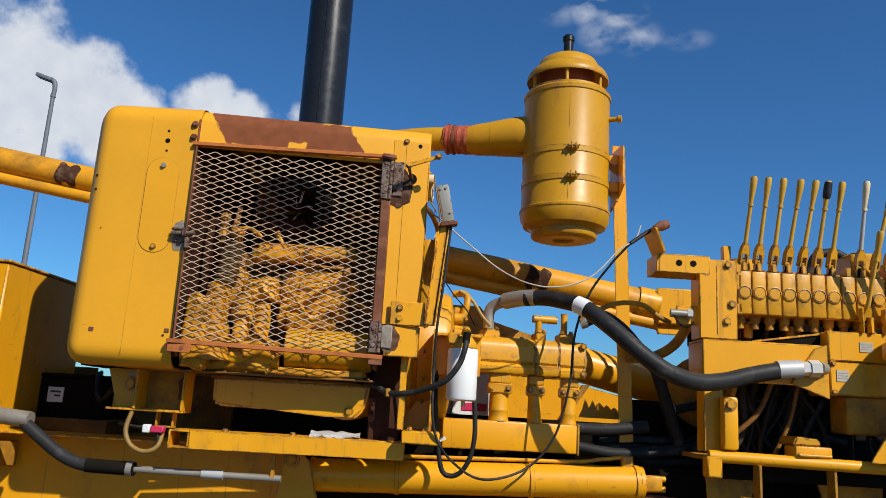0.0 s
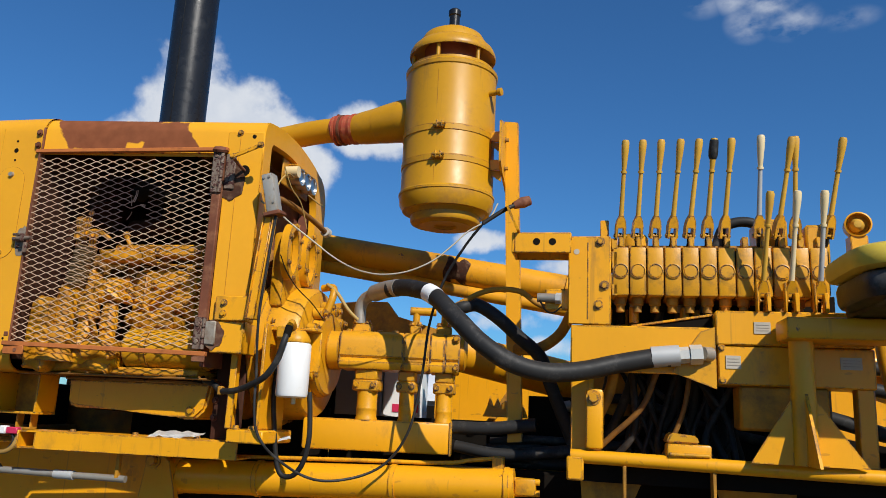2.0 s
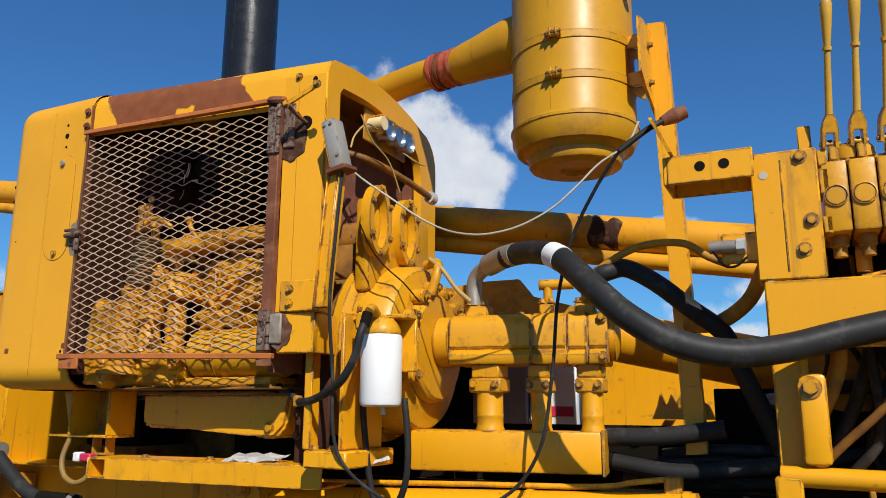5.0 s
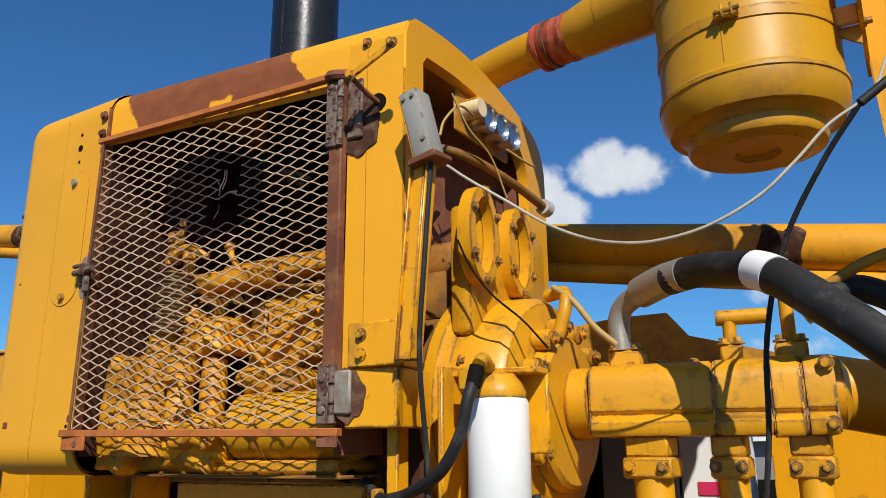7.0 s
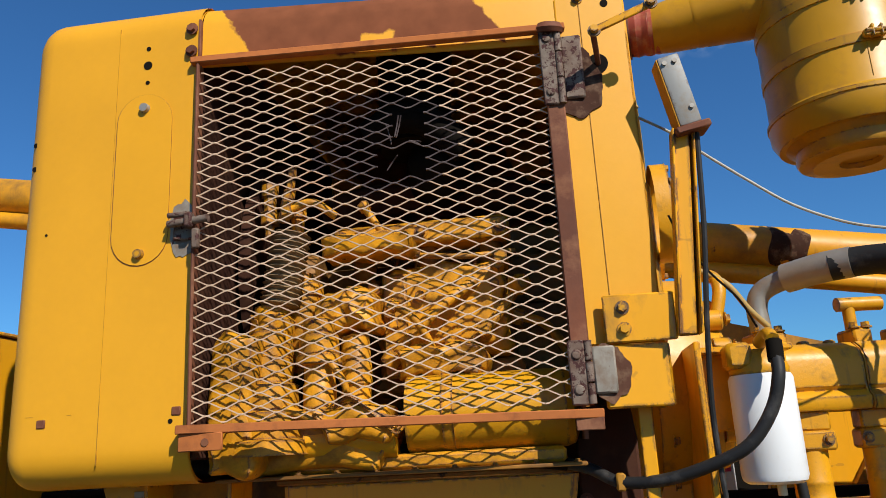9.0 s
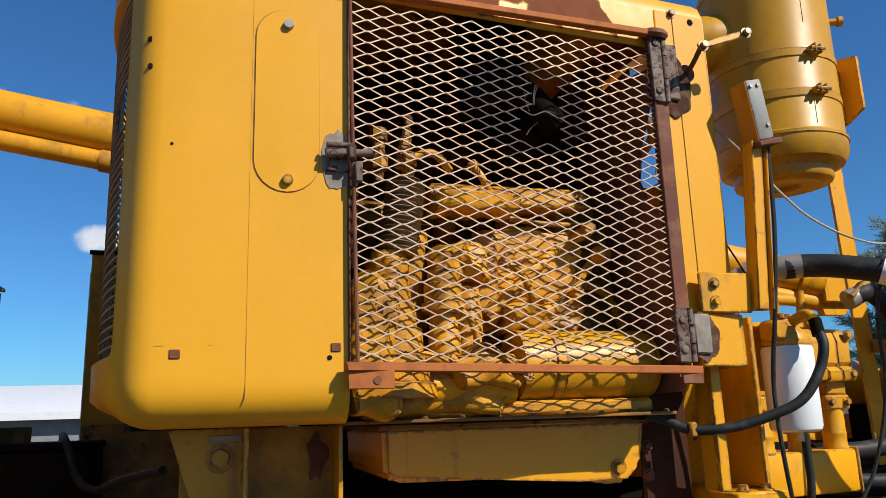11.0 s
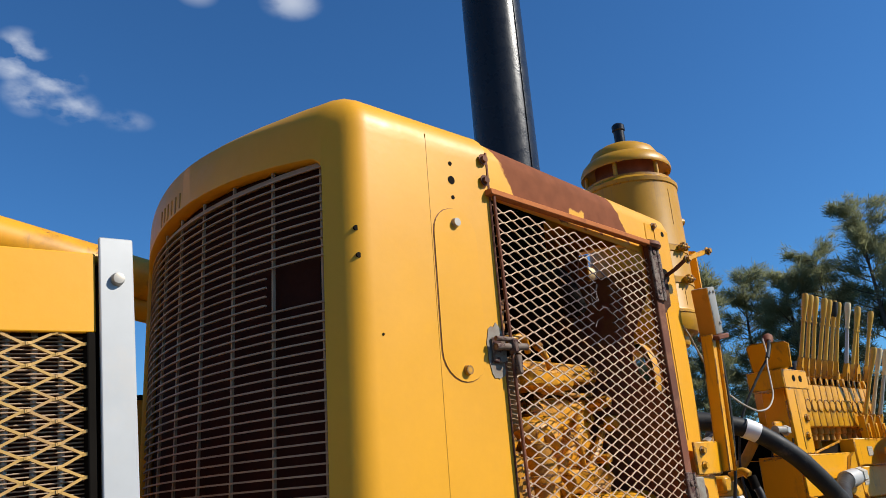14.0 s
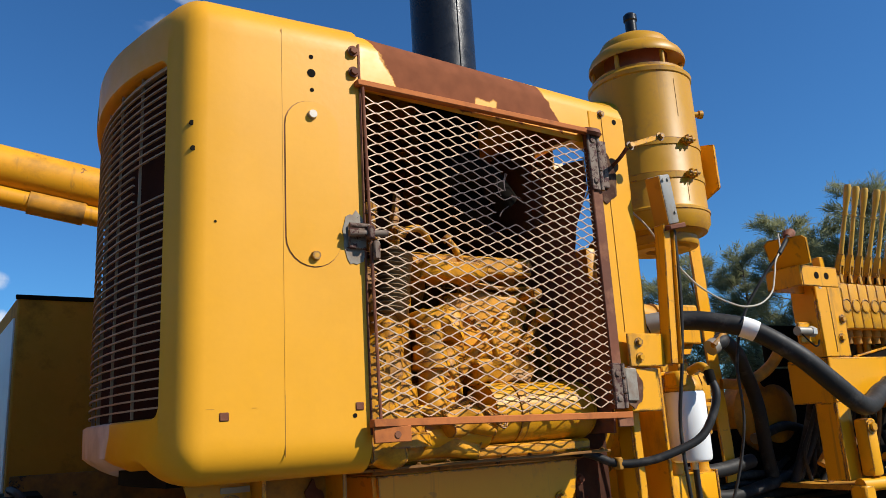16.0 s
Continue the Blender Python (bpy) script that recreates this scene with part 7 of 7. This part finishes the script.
for *pts, r in (((1.50, 3.58, 1.76), (1.44, 3.60, 1.62), (1.32, 3.63, 1.50), (1.24, 3.65, 1.42), 0.012), ((1.63, 3.60, 1.76), (1.60, 3.62, 1.60), (1.52, 3.64, 1.42), 0.010), ((0.62, 3.62, 2.0), (0.78, 3.64, 2.09), (0.92, 3.66, 2.10), (1.0, 3.66, 2.05), (1.06, 3.66, 2.02), 0.012), ((1.30, 3.55, 1.92), (1.33, 3.60, 1.75), (1.28, 3.62, 1.60), (1.20, 3.64, 1.5), 0.022),
                ((1.16, 3.70, 2.02), (1.10, 3.75, 1.92), (1.0, 3.80, 1.86), (0.9, 3.85, 1.86), 0.024), ((0.05, 3.65, 2.115), (0.11, 3.63, 2.07), (0.16, 3.64, 2.00), (0.205, 3.66, 1.955), 0.008)):
    t = thing("painted_hose", pts[0], "hose painted over in machine yellow", "hose", "painted hoses")
    part("hose", hose(B(), pts, r, n=12), (block_paint if pts[0][2] < 1.8 else paint_grimy) if r > 0.009 else wire_tan, t)

rng = random.Random(77)
for k in range(22):
    x0 = 1.30 + 0.06 * (k % 14) + rng.uniform(-0.02, 0.02)
    y0 = rng.uniform(3.60, 3.74)
    x1 = max(1.24, x0 + rng.uniform(-0.3, 0.25))
    pts = [(x0, y0, 2.0), (x0 + rng.uniform(-0.03, 0.03), y0 + 0.02, 1.86), (x0 * 0.6 + x1 * 0.4, y0 + 0.08, rng.uniform(1.64, 1.76)), (x1, y0 + 0.1, rng.uniform(1.50, 1.60)), (max(1.22, x1 + rng.uniform(-0.1, 0.15)), y0 + rng.uniform(0.05, 0.15), 1.41)]
    r = rng.choice((0.009, 0.012, 0.015))
    t = thing("rubber_hose", pts[0], "thin oily hydraulic hose dropping from the valves", "hose", "loose hydraulic hoses")
    part("hose", hose(B(), pts, r, n=10, sub=6), rubber, t)
    part("ferrule", rod(B(), (x0, y0, 2.03), (x0, y0, 1.965), r * 1.35, n=10), rng.choice((soot_and_shade, paint_cast, paint_cast)), t)
for k in range(7):
    x0, z0 = rng.uniform(0.62, 0.85), rng.uniform(1.35, 1.46)
    pts = [(x0, 3.93, z0), (x0 + 0.2, 3.90, z0 + rng.uniform(-0.02, 0.03)), (x0 + 0.4, 3.92, z0 + rng.uniform(-0.02, 0.06)), (x0 + 0.62, 3.95, z0 + rng.uniform(-0.02, 0.1))]
    t = thing("rubber_hose", pts[0], "oily black hose lying among the pipes", "hose", "loose hydraulic hoses")
    part("hose", hose(B(), pts, rng.choice((0.010, 0.014, 0.018)), n=10, sub=6), rubber, t)
mc = thing("winch_machinery", (0.9, 4.4, 1.33), "yellow winch drum and gear housing behind the pump", "winch")
part("drum", rod(B(), (0.60, 4.15, 1.86), (1.25, 4.25, 1.72), 0.095, n=32), paint, mc)
part("shaft", rod(B(), (0.50, 4.15, 1.88), (1.5, 4.28, 1.66), 0.05, n=24), paint_grimy, mc)
part("side_plate", prism(B(), [(0.383, 1.33), (1.25, 1.33), (1.25, 1.645), (0.72, 1.76), (0.383, 1.82)], 4.60, 4.64), paint, mc)
part("rib", prism(B(), [(0.66, 1.50), (0.70, 1.50), (0.86, 1.74), (0.82, 1.74)], 4.56, 4.60), paint_grimy, mc)
part("gear_case", lathe(B(), (1.35, 4.1, 1.72), [(0.0, 0), (0.16, 0.0), (0.18, 0.02), (0.18, 0.12), (0.12, 0.16), (0, 0.16)], 32, (-0.2, -1, 0)), paint_grimy, mc)
part("dark_plate", prism(B(), [(-0.22, 1.95), (-0.16, 2.10), (0.02, 2.12), (0.18, 2.12), (0.24, 2.045), (0.52, 1.965), (0.70, 1.87), (0.70, 1.78), (-0.22, 1.78)], 4.22, 4.25), paint_grimy, mc, "shaded yellow plate")
part("lower_case", box(B(), 1.15, 1.9, 4.05, 4.5, 1.34, 1.62, 0.02), paint_grimy, mc)
part("lug", prism(B(), [(1.20, 2.10), (1.26, 2.20), (1.34, 2.20), (1.37, 2.12), (1.33, 2.05), (1.22, 2.05)], 4.40, 4.44), paint, mc)

# ---- boom ----
bo = thing("boom", (0.4, 4.45, 2.3), "long worn yellow boom tube lying behind the engine", "boom")
S0, S1 = Vector((-5.5, 4.45, 3.315)), Vector((1.20, 4.45, 2.217))
part("tube", rod(B(), S0, S1, 0.081, n=36), boom_paint, bo)
off = Vector((0, -0.02, -0.108))
part("side_tube", rod(B(), S0 + off, S1 + off + Vector((0.03, 0, -0.004)), 0.036, n=24), boom_paint, bo)
part("end_socket", rod(B(), S0 + off + (S1 - S0) * ((-1.80 + 5.5) / 6.7), S0 + off + (S1 - S0) * ((-1.62 + 5.5) / 6.7), 0.042, n=24), paint_grimy, bo, "grimy socket on the side tube")
part("sleeve", rod(B(), S1 - (S1 - S0).normalized() * 0.10, S1 + (S1 - S0).normalized() * 0.02, 0.092, n=36), paint, bo)
part("clevis", box(B(), 1.2, 1.40, 4.37, 4.39, 2.10, 2.31, 0.01), paint, bo)
part("clevis", box(B(), 1.2, 1.40, 4.51, 4.53, 2.10, 2.31, 0.01), paint, bo)
bd = (S1 - S0).normalized()
for x0, x1 in ((0.45, 0.58), (-2.35, -2.22), (-3.0, -2.72), (-3.9, -3.7)):
    a, b = S0 + bd * ((x0 - S0.x) / bd.x), S0 + bd * ((x1 - S0.x) / bd.x)
    bm = B()
    rings = []
    for k in range(9):
        c = a.lerp(b, k / 8)
        rings.append([c + Vector((0.012 * math.sin(3 * q), -math.cos(q) * 0.0822, math.sin(q) * 0.0822)) for q in [radians(-75 + 130 * j / 12) * (0.75 + 0.25 * math.sin(k * 1.3)) for j in range(13)]])
    loft(bm, rings, close=False)
    part("bare_patch", bm, scorched, bo, "dark bare patch worn through the paint")

# ---- mesh-fronted cooler beside the radiator ----
cb = thing("oil_cooler", (-2.3, 3.2, 1.3), "yellow mesh-fronted oil cooler with a galvanised corner strip", "oil cooler")
part("top_panel", box(B(), -2.95, -2.012, 3.128, 3.138, 2.168, 2.300, 0.002), paint_clean, cb)
part("top_cap", box(B(), -2.95, -1.972, 3.138, 3.245, 2.290, 2.300, 0.002), paint_clean, cb)
part("corner_strip", box(box(B(), -2.009, -1.955, 3.118, 3.126, 1.30, 2.326, 0.002), -1.961, -1.955, 3.126, 3.22, 1.30, 2.326, 0.002), galvanised, cb, "dull galvanised corner strip")
part("strip_bolt", lathe(B(), (-1.982, 3.118, 2.254), [(0.011, 0), (0.011, 0.004), (0.009, 0.010), (0.0, 0.011)], 14, (0, -1, 0)), bare_steel, cb)
part("foot", box(B(), -2.9, -2.0, 3.14, 3.74, 1.22, 1.33, 0.005), paint_grimy, cb)
for k in range(24):
    part("cooler_tube", rod(B(), (-2.93 + k * 0.038, 3.158, 1.36), (-2.93 + k * 0.038, 3.158, 2.20), 0.006, n=10), bare_steel, cb)
part("core", box(B(), -2.95, -1.975, 3.155, 3.24, 1.33, 2.29, 0.003), dark_core, cb, "dark finned cooler core", smooth=False)
fin = B()
for k in range(124):
    z = 1.40 + k * 0.0062
    box(fin, -2.95, -2.016, 3.147, 3.156, z, z + 0.0016, 0)
part("cooling_fin", fin, grille_metal, cb, "thin dusty fins", smooth=False, kind="stuff")
part("mesh", expanded(B(), (-2.94, 3.134, 1.38), (1, 0, 0), (0, 0, 1), int(0.915 / 0.0415), int(0.79 / 0.01675), 0.083, 0.0335, 0.0046, 0.0040), cooler_mesh, cb, "yellow expanded steel mesh", smooth=False, kind="stuff")
part("edge_gasket", box(B(), -2.026, -2.013, 3.126, 3.15, 1.33, 2.168, 0.002), soot_and_shade, cb)

# the cooler leans: its foot stands nearer and to the side of its top
lean = Matrix.Rotation(radians(-3.4), 4, "Y") @ Matrix.Rotation(radians(-3.2), 4, "X")
pin = Vector((-1.99, 3.12, 2.25))
cb.matrix_basis = Matrix.Translation(pin) @ lean @ Matrix.Translation(-pin) @ Matrix.Translation(cb.location)

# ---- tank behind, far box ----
tk = thing("storage_tank", (-1.4, 4.9, 1.33), "tall steel locker behind the cowl, part of its shade in the brown", "locker")
MT = Matrix.Translation((-1.81, 4.45, 0)) @ Matrix.Rotation(radians(5.4), 4, "Z") @ Matrix.Translation((1.81, -4.45, 0))
# Part of the shade on this face is in its brown colour.
part("body", box(B(), -1.81, -1.12, 4.45, 5.60, 1.33, 2.27, 0.006, MT), shade_brown, tk)
# White base stands for bright sky mirrored in the sheet.
part("side_sheet", box(B(), -1.816, -1.81, 4.50, 5.55, 1.36, 2.20, 0.001, MT), roof_white, tk, "side sheet in white for the sky it mirrors")
part("lip", box(B(), -1.818, -1.12, 4.444, 4.452, 2.257, 2.273, 0.002, MT), soot_and_shade, tk)
fb = thing("tool_box", (-2.6, 4.0, 1.33), "yellow sheet-steel tool box with sloping lid on the chassis", "tool box")
part("body", box(B(), -3.2, -2.07, 3.58, 4.40, 1.33, 2.112, 0.008), paint, fb)
part("lid", box(B(), -3.21, -2.062, 3.57, 4.41, 2.112, 2.124, 0.003), paint, fb)

# ---- small litter on and under the deck ----
tag = thing("looped_hose", (-1.2, 3.3, 1.42), "yellow-painted thin hose looped under the cowl bracket", "hose")
part("hose", hose(B(), [(-1.30, 3.32, 1.48), (-1.31, 3.30, 1.40), (-1.28, 3.29, 1.34), (-1.22, 3.29, 1.315), (-1.17, 3.30, 1.34), (-1.16, 3.32, 1.42)], 0.010, n=10), brass_hose, tag)
fr2 = thing("small_bracket", (-1.17, 3.36, 1.44), "small open square bracket hanging under the cowl bracket", "bracket")
for dims in ((-1.208, -1.200, 3.34, 3.38, 1.412, 1.478), (-1.139, -1.131, 3.34, 3.38, 1.412, 1.478), (-1.200, -1.139, 3.34, 3.38, 1.412, 1.420)):
    part("side", box(B(), *dims, 0.001), paint_grimy, fr2)
clip = thing("battery_clip", (-1.20, 3.30, 1.40), "red and white cable connector hanging by the cowl bracket", "connector")
part("body", box(B(), -1.205, -1.150, 3.285, 3.315, 1.392, 1.420, 0.004), pink_red, clip)
part("cap", box(B(), -1.238, -1.207, 3.283, 3.317, 1.390, 1.424, 0.004), white_enamel, clip, "white plastic cap")
part("lead", hose(B(), [(-1.235, 3.30, 1.41), (-1.30, 3.34, 1.412), (-1.40, 3.45, 1.415)], 0.006, n=8), rubber, clip)
part("lead", hose(B(), [(-1.18, 3.30, 1.395), (-1.172, 3.30, 1.36), (-1.20, 3.30, 1.318)], 0.006, n=8), rubber, clip)
for cx, cy, L, ang, sd in ((-0.45, 3.36, 0.21, 4, 3), (-0.03, 3.41, 0.07, -25, 5)):
    q = random.Random(sd)
    sheet = B()
    rows = [[sheet.verts.new((-L / 2 + L * i / 8, -0.05 + 0.10 * j / 4, q.uniform(0.0, 0.014))) for j in range(5)] for i in range(9)]
    for a, b in zip(rows, rows[1:]):
        for j in range(4):
            sheet.faces.new((a[j], b[j], b[j + 1], a[j + 1]))
    bmesh.ops.solidify(sheet, geom=list(sheet.faces), thickness=0.003)
    bmesh.ops.transform(sheet, matrix=Matrix.Translation((cx, cy, 1.418)) @ Matrix.Rotation(radians(ang), 4, "Z") @ Matrix.Rotation(radians(12), 4, "X"), verts=sheet.verts)
    rag = thing("rag", (cx, cy, 1.418), "crumpled white rag lying on the base channel", "rag")
    part("cloth", sheet, white_enamel, rag, smooth=False)
sw = thing("hose_swivel", (1.07, 3.52, 2.05), "dull steel swivel fitting with a nut on a yellow lug", "fitting")
part("barrel", rod(B(), (1.02, 3.525, 2.05), (1.095, 3.52, 2.048), 0.019, n=16), bare_steel, sw)
part("nut", rod(B(), (1.095, 3.52, 2.048), (1.118, 3.518, 2.047), 0.023, n=6), zinc, sw, "bright hexagon nut")
part("lug", box(B(), 1.05, 1.155, 3.535, 3.548, 2.00, 2.09, 0.008), paint, sw)
part("wire", hose(B(), [(1.03, 3.51, 2.035), (1.06, 3.49, 1.99), (1.09, 3.49, 1.985), (1.12, 3.50, 2.01)], 0.0035, n=6), soot_and_shade, sw)
rt = thing("ratchet_plate", (0.83, 4.14, 1.56), "yellow toothed ratchet plate below the winch drum", "ratchet")
teeth = [(0.72, 1.555)] + [(0.74 + 0.0375 * k + dx, z) for k in range(5) for dx, z in ((0.0, 1.60 + 0.012 * (2 - abs(k - 2))), (0.014, 1.655 - 0.010 * k), (0.030, 1.605 + 0.006 * (2 - abs(k - 2))))] + [(0.94, 1.555)]
part("plate", prism(B(), teeth, 4.13, 4.15), paint, rt)
sign = thing("supply_box", (0.15, 4.75, 1.33), "white box with a pink-red band standing on the deck", "box")
part("body", box(B(), 0.06, 0.285, 4.68, 4.86, 1.34, 1.86, 0.008), white_enamel, sign)
part("band", box(B(), 0.12, 0.27, 4.675, 4.682, 1.555, 1.60, 0.001), pink_red, sign)
gb = thing("grey_crate", (-0.1, 4.75, 1.33), "weathered grey-brown crate on the deck", "crate")
part("body", box(B(), -0.22, 0.055, 4.66, 4.90, 1.34, 1.86, 0.008), wall_grey, gb)
# Added black sheets stand for the deep shade behind pump and valves.
hz = thing("rear_bulkhead", (0.5, 4.95, 1.33), "black sheets added for the deep shade behind pump and valves", "bulkhead")
part("plate", box(B(), -1.04, 3.4, 4.93, 4.97, 1.33, 1.60, 0.004), soot_and_shade, hz)
part("plate", box(B(), -1.04, 0.05, 4.93, 4.97, 1.60, 1.98, 0.004), soot_and_shade, hz)
part("plate", box(B(), 1.20, 2.25, 3.82, 3.85, 1.93, 2.12, 0.004), soot_and_shade, hz)
part("plate", box(B(), 0.95, 2.20, 4.02, 4.06, 1.33, 1.66, 0.004), soot_and_shade, hz)
part("plate", box(B(), 1.30, 2.25, 3.95, 3.99, 1.42, 1.93, 0.004), soot_and_shade, hz)
part("plate", box(B(), -1.04, 0.0, 3.94, 3.98, 1.33, 1.56, 0.004), soot_and_shade, hz)
part("plate", box(B(), 0.0, 1.0, 3.98, 4.01, 1.33, 1.535, 0.004), soot_and_shade, hz)

# ---- street lamp ----
LX, LY, LZ = -26.8, 48.1, 21.3
sl = thing("street_lamp", (LX, LY, 0), "tall grey street lamp on a tapered pole", "street lamp")
part("pole", rod(B(), (LX, LY, 0), (LX, LY, LZ - 0.9), 0.20, 0.13, n=18), lamp_grey, sl)
part("collar", rod(B(), (LX, LY, LZ - 0.98), (LX, LY, LZ - 0.84), 0.17, n=18), lamp_grey, sl)
part("arm", hose(B(), [(LX, LY, LZ - 0.85), (LX + 0.03, LY, LZ - 0.3), (LX - 0.08, LY, LZ + 0.12), (LX - 0.35, LY, LZ + 0.28)], [0.15, 0.15, 0.17, 0.18], n=14), lamp_grey, sl)
ML = Matrix.Translation((LX - 0.25, LY, LZ + 0.22)) @ Matrix.Rotation(radians(18), 4, "Y")
part("head", box(B(), -1.05, 0.10, -0.32, 0.32, -0.13, 0.13, 0.06, ML, 2), lamp_grey, sl)

# ---- buildings and cars far off ----
wh = thing("warehouse", (0, 48, 0), "long white-roofed shed on the far side of the yard", "shed")
part("wall", box(B(), -14, 4, 48, 62, 0, 2.2, 0.02), wall_grey, wh)
part("roof", prism(B(), [(47.2, 2.6), (47.2, 2.2), (62.8, 2.2), (62.8, 2.6), (55, 4.4)], -15, 5, "x"), roof_white, wh)
hs2 = thing("house", (-42, 26, 0), "low house with a white roof and pale wall", "house")
part("wall", box(B(), -48, -36, 22, 30, 0, 4.4, 0.02), wall_grey, hs2)
part("roof", prism(B(), [(21, 4.4), (31, 4.4), (31, 4.9), (26, 7.0), (21, 4.9)], -49, -35, "x"), roof_white, hs2)


def far_car(x, y, paint_, label, turn):
    t = thing("car", (x, y, 0), label, "car", "parked cars")
    m = Matrix.Translation((x, y, 0)) @ Matrix.Rotation(radians(turn), 4, "Z")
    bm = prism(B(), [(-2.1, 0.35), (2.1, 0.35), (2.15, 0.75), (1.3, 0.92), (-2.0, 0.95), (-2.15, 0.7)], -0.85, 0.85)
    bmesh.ops.bevel(bm, geom=list(bm.edges), offset=0.08, segments=2, affect="EDGES")
    bmesh.ops.transform(bm, matrix=m, verts=bm.verts)
    part("body", bm, paint_, t)
    bm = prism(B(), [(-1.7, 0.93), (1.1, 0.92), (0.45, 1.42), (-1.2, 1.45)], -0.75, 0.75)
    bmesh.ops.bevel(bm, geom=list(bm.edges), offset=0.07, segments=2, affect="EDGES")
    bmesh.ops.transform(bm, matrix=m, verts=bm.verts)
    part("glasshouse", bm, car_glass, t)
    for wx in (-1.35, 1.35):
        for wy in (-0.86, 0.70):
            bm = lathe(B(), (wx, wy, 0.32), [(0, 0), (0.20, 0.0), (0.31, 0.01), (0.32, 0.15), (0.0, 0.16)], 24, (0, 1, 0))
            bmesh.ops.transform(bm, matrix=m, verts=bm.verts)
            part("wheel", bm, rubber, t)
    return t


far_car(-3.6, 15.5, car_red, "dark red parked car in the yard", 20)
far_car(6.4, 13.8, car_white, "white parked car beyond the machine", 62)
far_car(-0.6, 26, car_white, "white parked car in the yard", -10)


# ---- casuarina trees ----
def casuarina(x, y, height, seed, spread):
    """A feathery tree: tapered leaning trunk, rising limbs, and drooping sprays of thin needles."""
    rng = random.Random(seed)
    t = thing("tree", (x, y, 0), "tall feathery grey-green casuarina tree", "tree", "far casuarinas")
    bm = B()
    lean = Vector((rng.uniform(-0.06, 0.06), rng.uniform(-0.06, 0.06), 0)) * height
    top = Vector((x, y, height)) + lean
    base = Vector((x, y, 0))
    hose(bm, [base, base.lerp(top, 0.35) + Vector((rng.uniform(-.2, .2), 0, 0)), base.lerp(top, 0.7), top], [0.22, 0.15, 0.08, 0.015], n=9, sub=5)
    twigs = []
    n = int(height * 5.0)
    for k in range(n):
        f = 0.22 + 0.78 * (k / n) ** 0.9
        s = base.lerp(top, f)
        a = rng.uniform(0, 2 * math.pi)
        L = spread * (1.15 - f) * rng.uniform(0.6, 1.2) + 0.5
        d = Vector((math.cos(a), math.sin(a), rng.uniform(0.35, 0.9)))
        e = s + d * L
        mid = s.lerp(e, 0.5) + Vector((0, 0, -0.08 * L))
        hose(bm, [s, mid, e], [0.035, 0.02, 0.006], n=4, sub=3)
        for q in range(int(5 + L * 4)):
            u = rng.uniform(0.25, 1.05)
            p = s.lerp(mid, u * 2) if u < 0.5 else mid.lerp(e, u * 2 - 1)
            twigs.append((p + Vector((rng.gauss(0, .16), rng.gauss(0, .16), rng.gauss(0, .12))), d))
    part("trunk", bm, bark, t)
    verts, faces = [], []
    for p, d in twigs:
        for k in range(34):
            a = rng.uniform(0, 2 * math.pi)
            out = (Vector((math.cos(a), math.sin(a), rng.uniform(-0.5, 0.8))) * 0.7 + d * 0.8).normalized()
            L = rng.uniform(0.22, 0.55)
            w = rng.uniform(0.010, 0.022)
            s = p + Vector((rng.gauss(0, .12), rng.gauss(0, .12), rng.gauss(0, .1)))
            e = s + out * L + Vector((0, 0, -0.22 * L))
            side = out.cross(Vector((rng.uniform(-1, 1), rng.uniform(-1, 1), 1))).normalized() * w
            i = len(verts)
            verts += [s - side, s + side, e + side * 0.4, e - side * 0.4]
            faces.append((i, i + 1, i + 2, i + 3))
    me = bpy.data.meshes.new("crown")
    me.from_pydata([v - ORIGIN[t.name] for v in verts], [], faces)
    me.materials.append(needles)
    ob = new("crown", me)
    ob.parent = t
    ORIGIN[ob.name] = ORIGIN[t.name]
    tagged(ob, "feathery drooping needle sprays", kind="stuff")
    return t


for az, dist, h, seed, spread in ((46.5, 44, 8.8, 11, 2.4), (52.5, 43, 9.8, 12, 2.6), (58, 45, 11.0, 13, 2.8), (69.5, 43, 12.4, 14, 2.8), (49.5, 42, 9.6, 1, 2.6), (55.5, 40, 10.6, 2, 2.8), (60.5, 39, 11.0, 3, 2.8), (63.5, 44, 12.0, 4, 2.8), (67, 41, 11.2, 5, 2.6), (72.5, 40, 13.6, 6, 3.0), (76, 43, 14.2, 7, 3.2), (80, 41, 13.0, 8, 3.0)):
    casuarina(-2.2 + dist * math.sin(radians(az)), 1.9 + dist * math.cos(radians(az)), h, seed, spread)
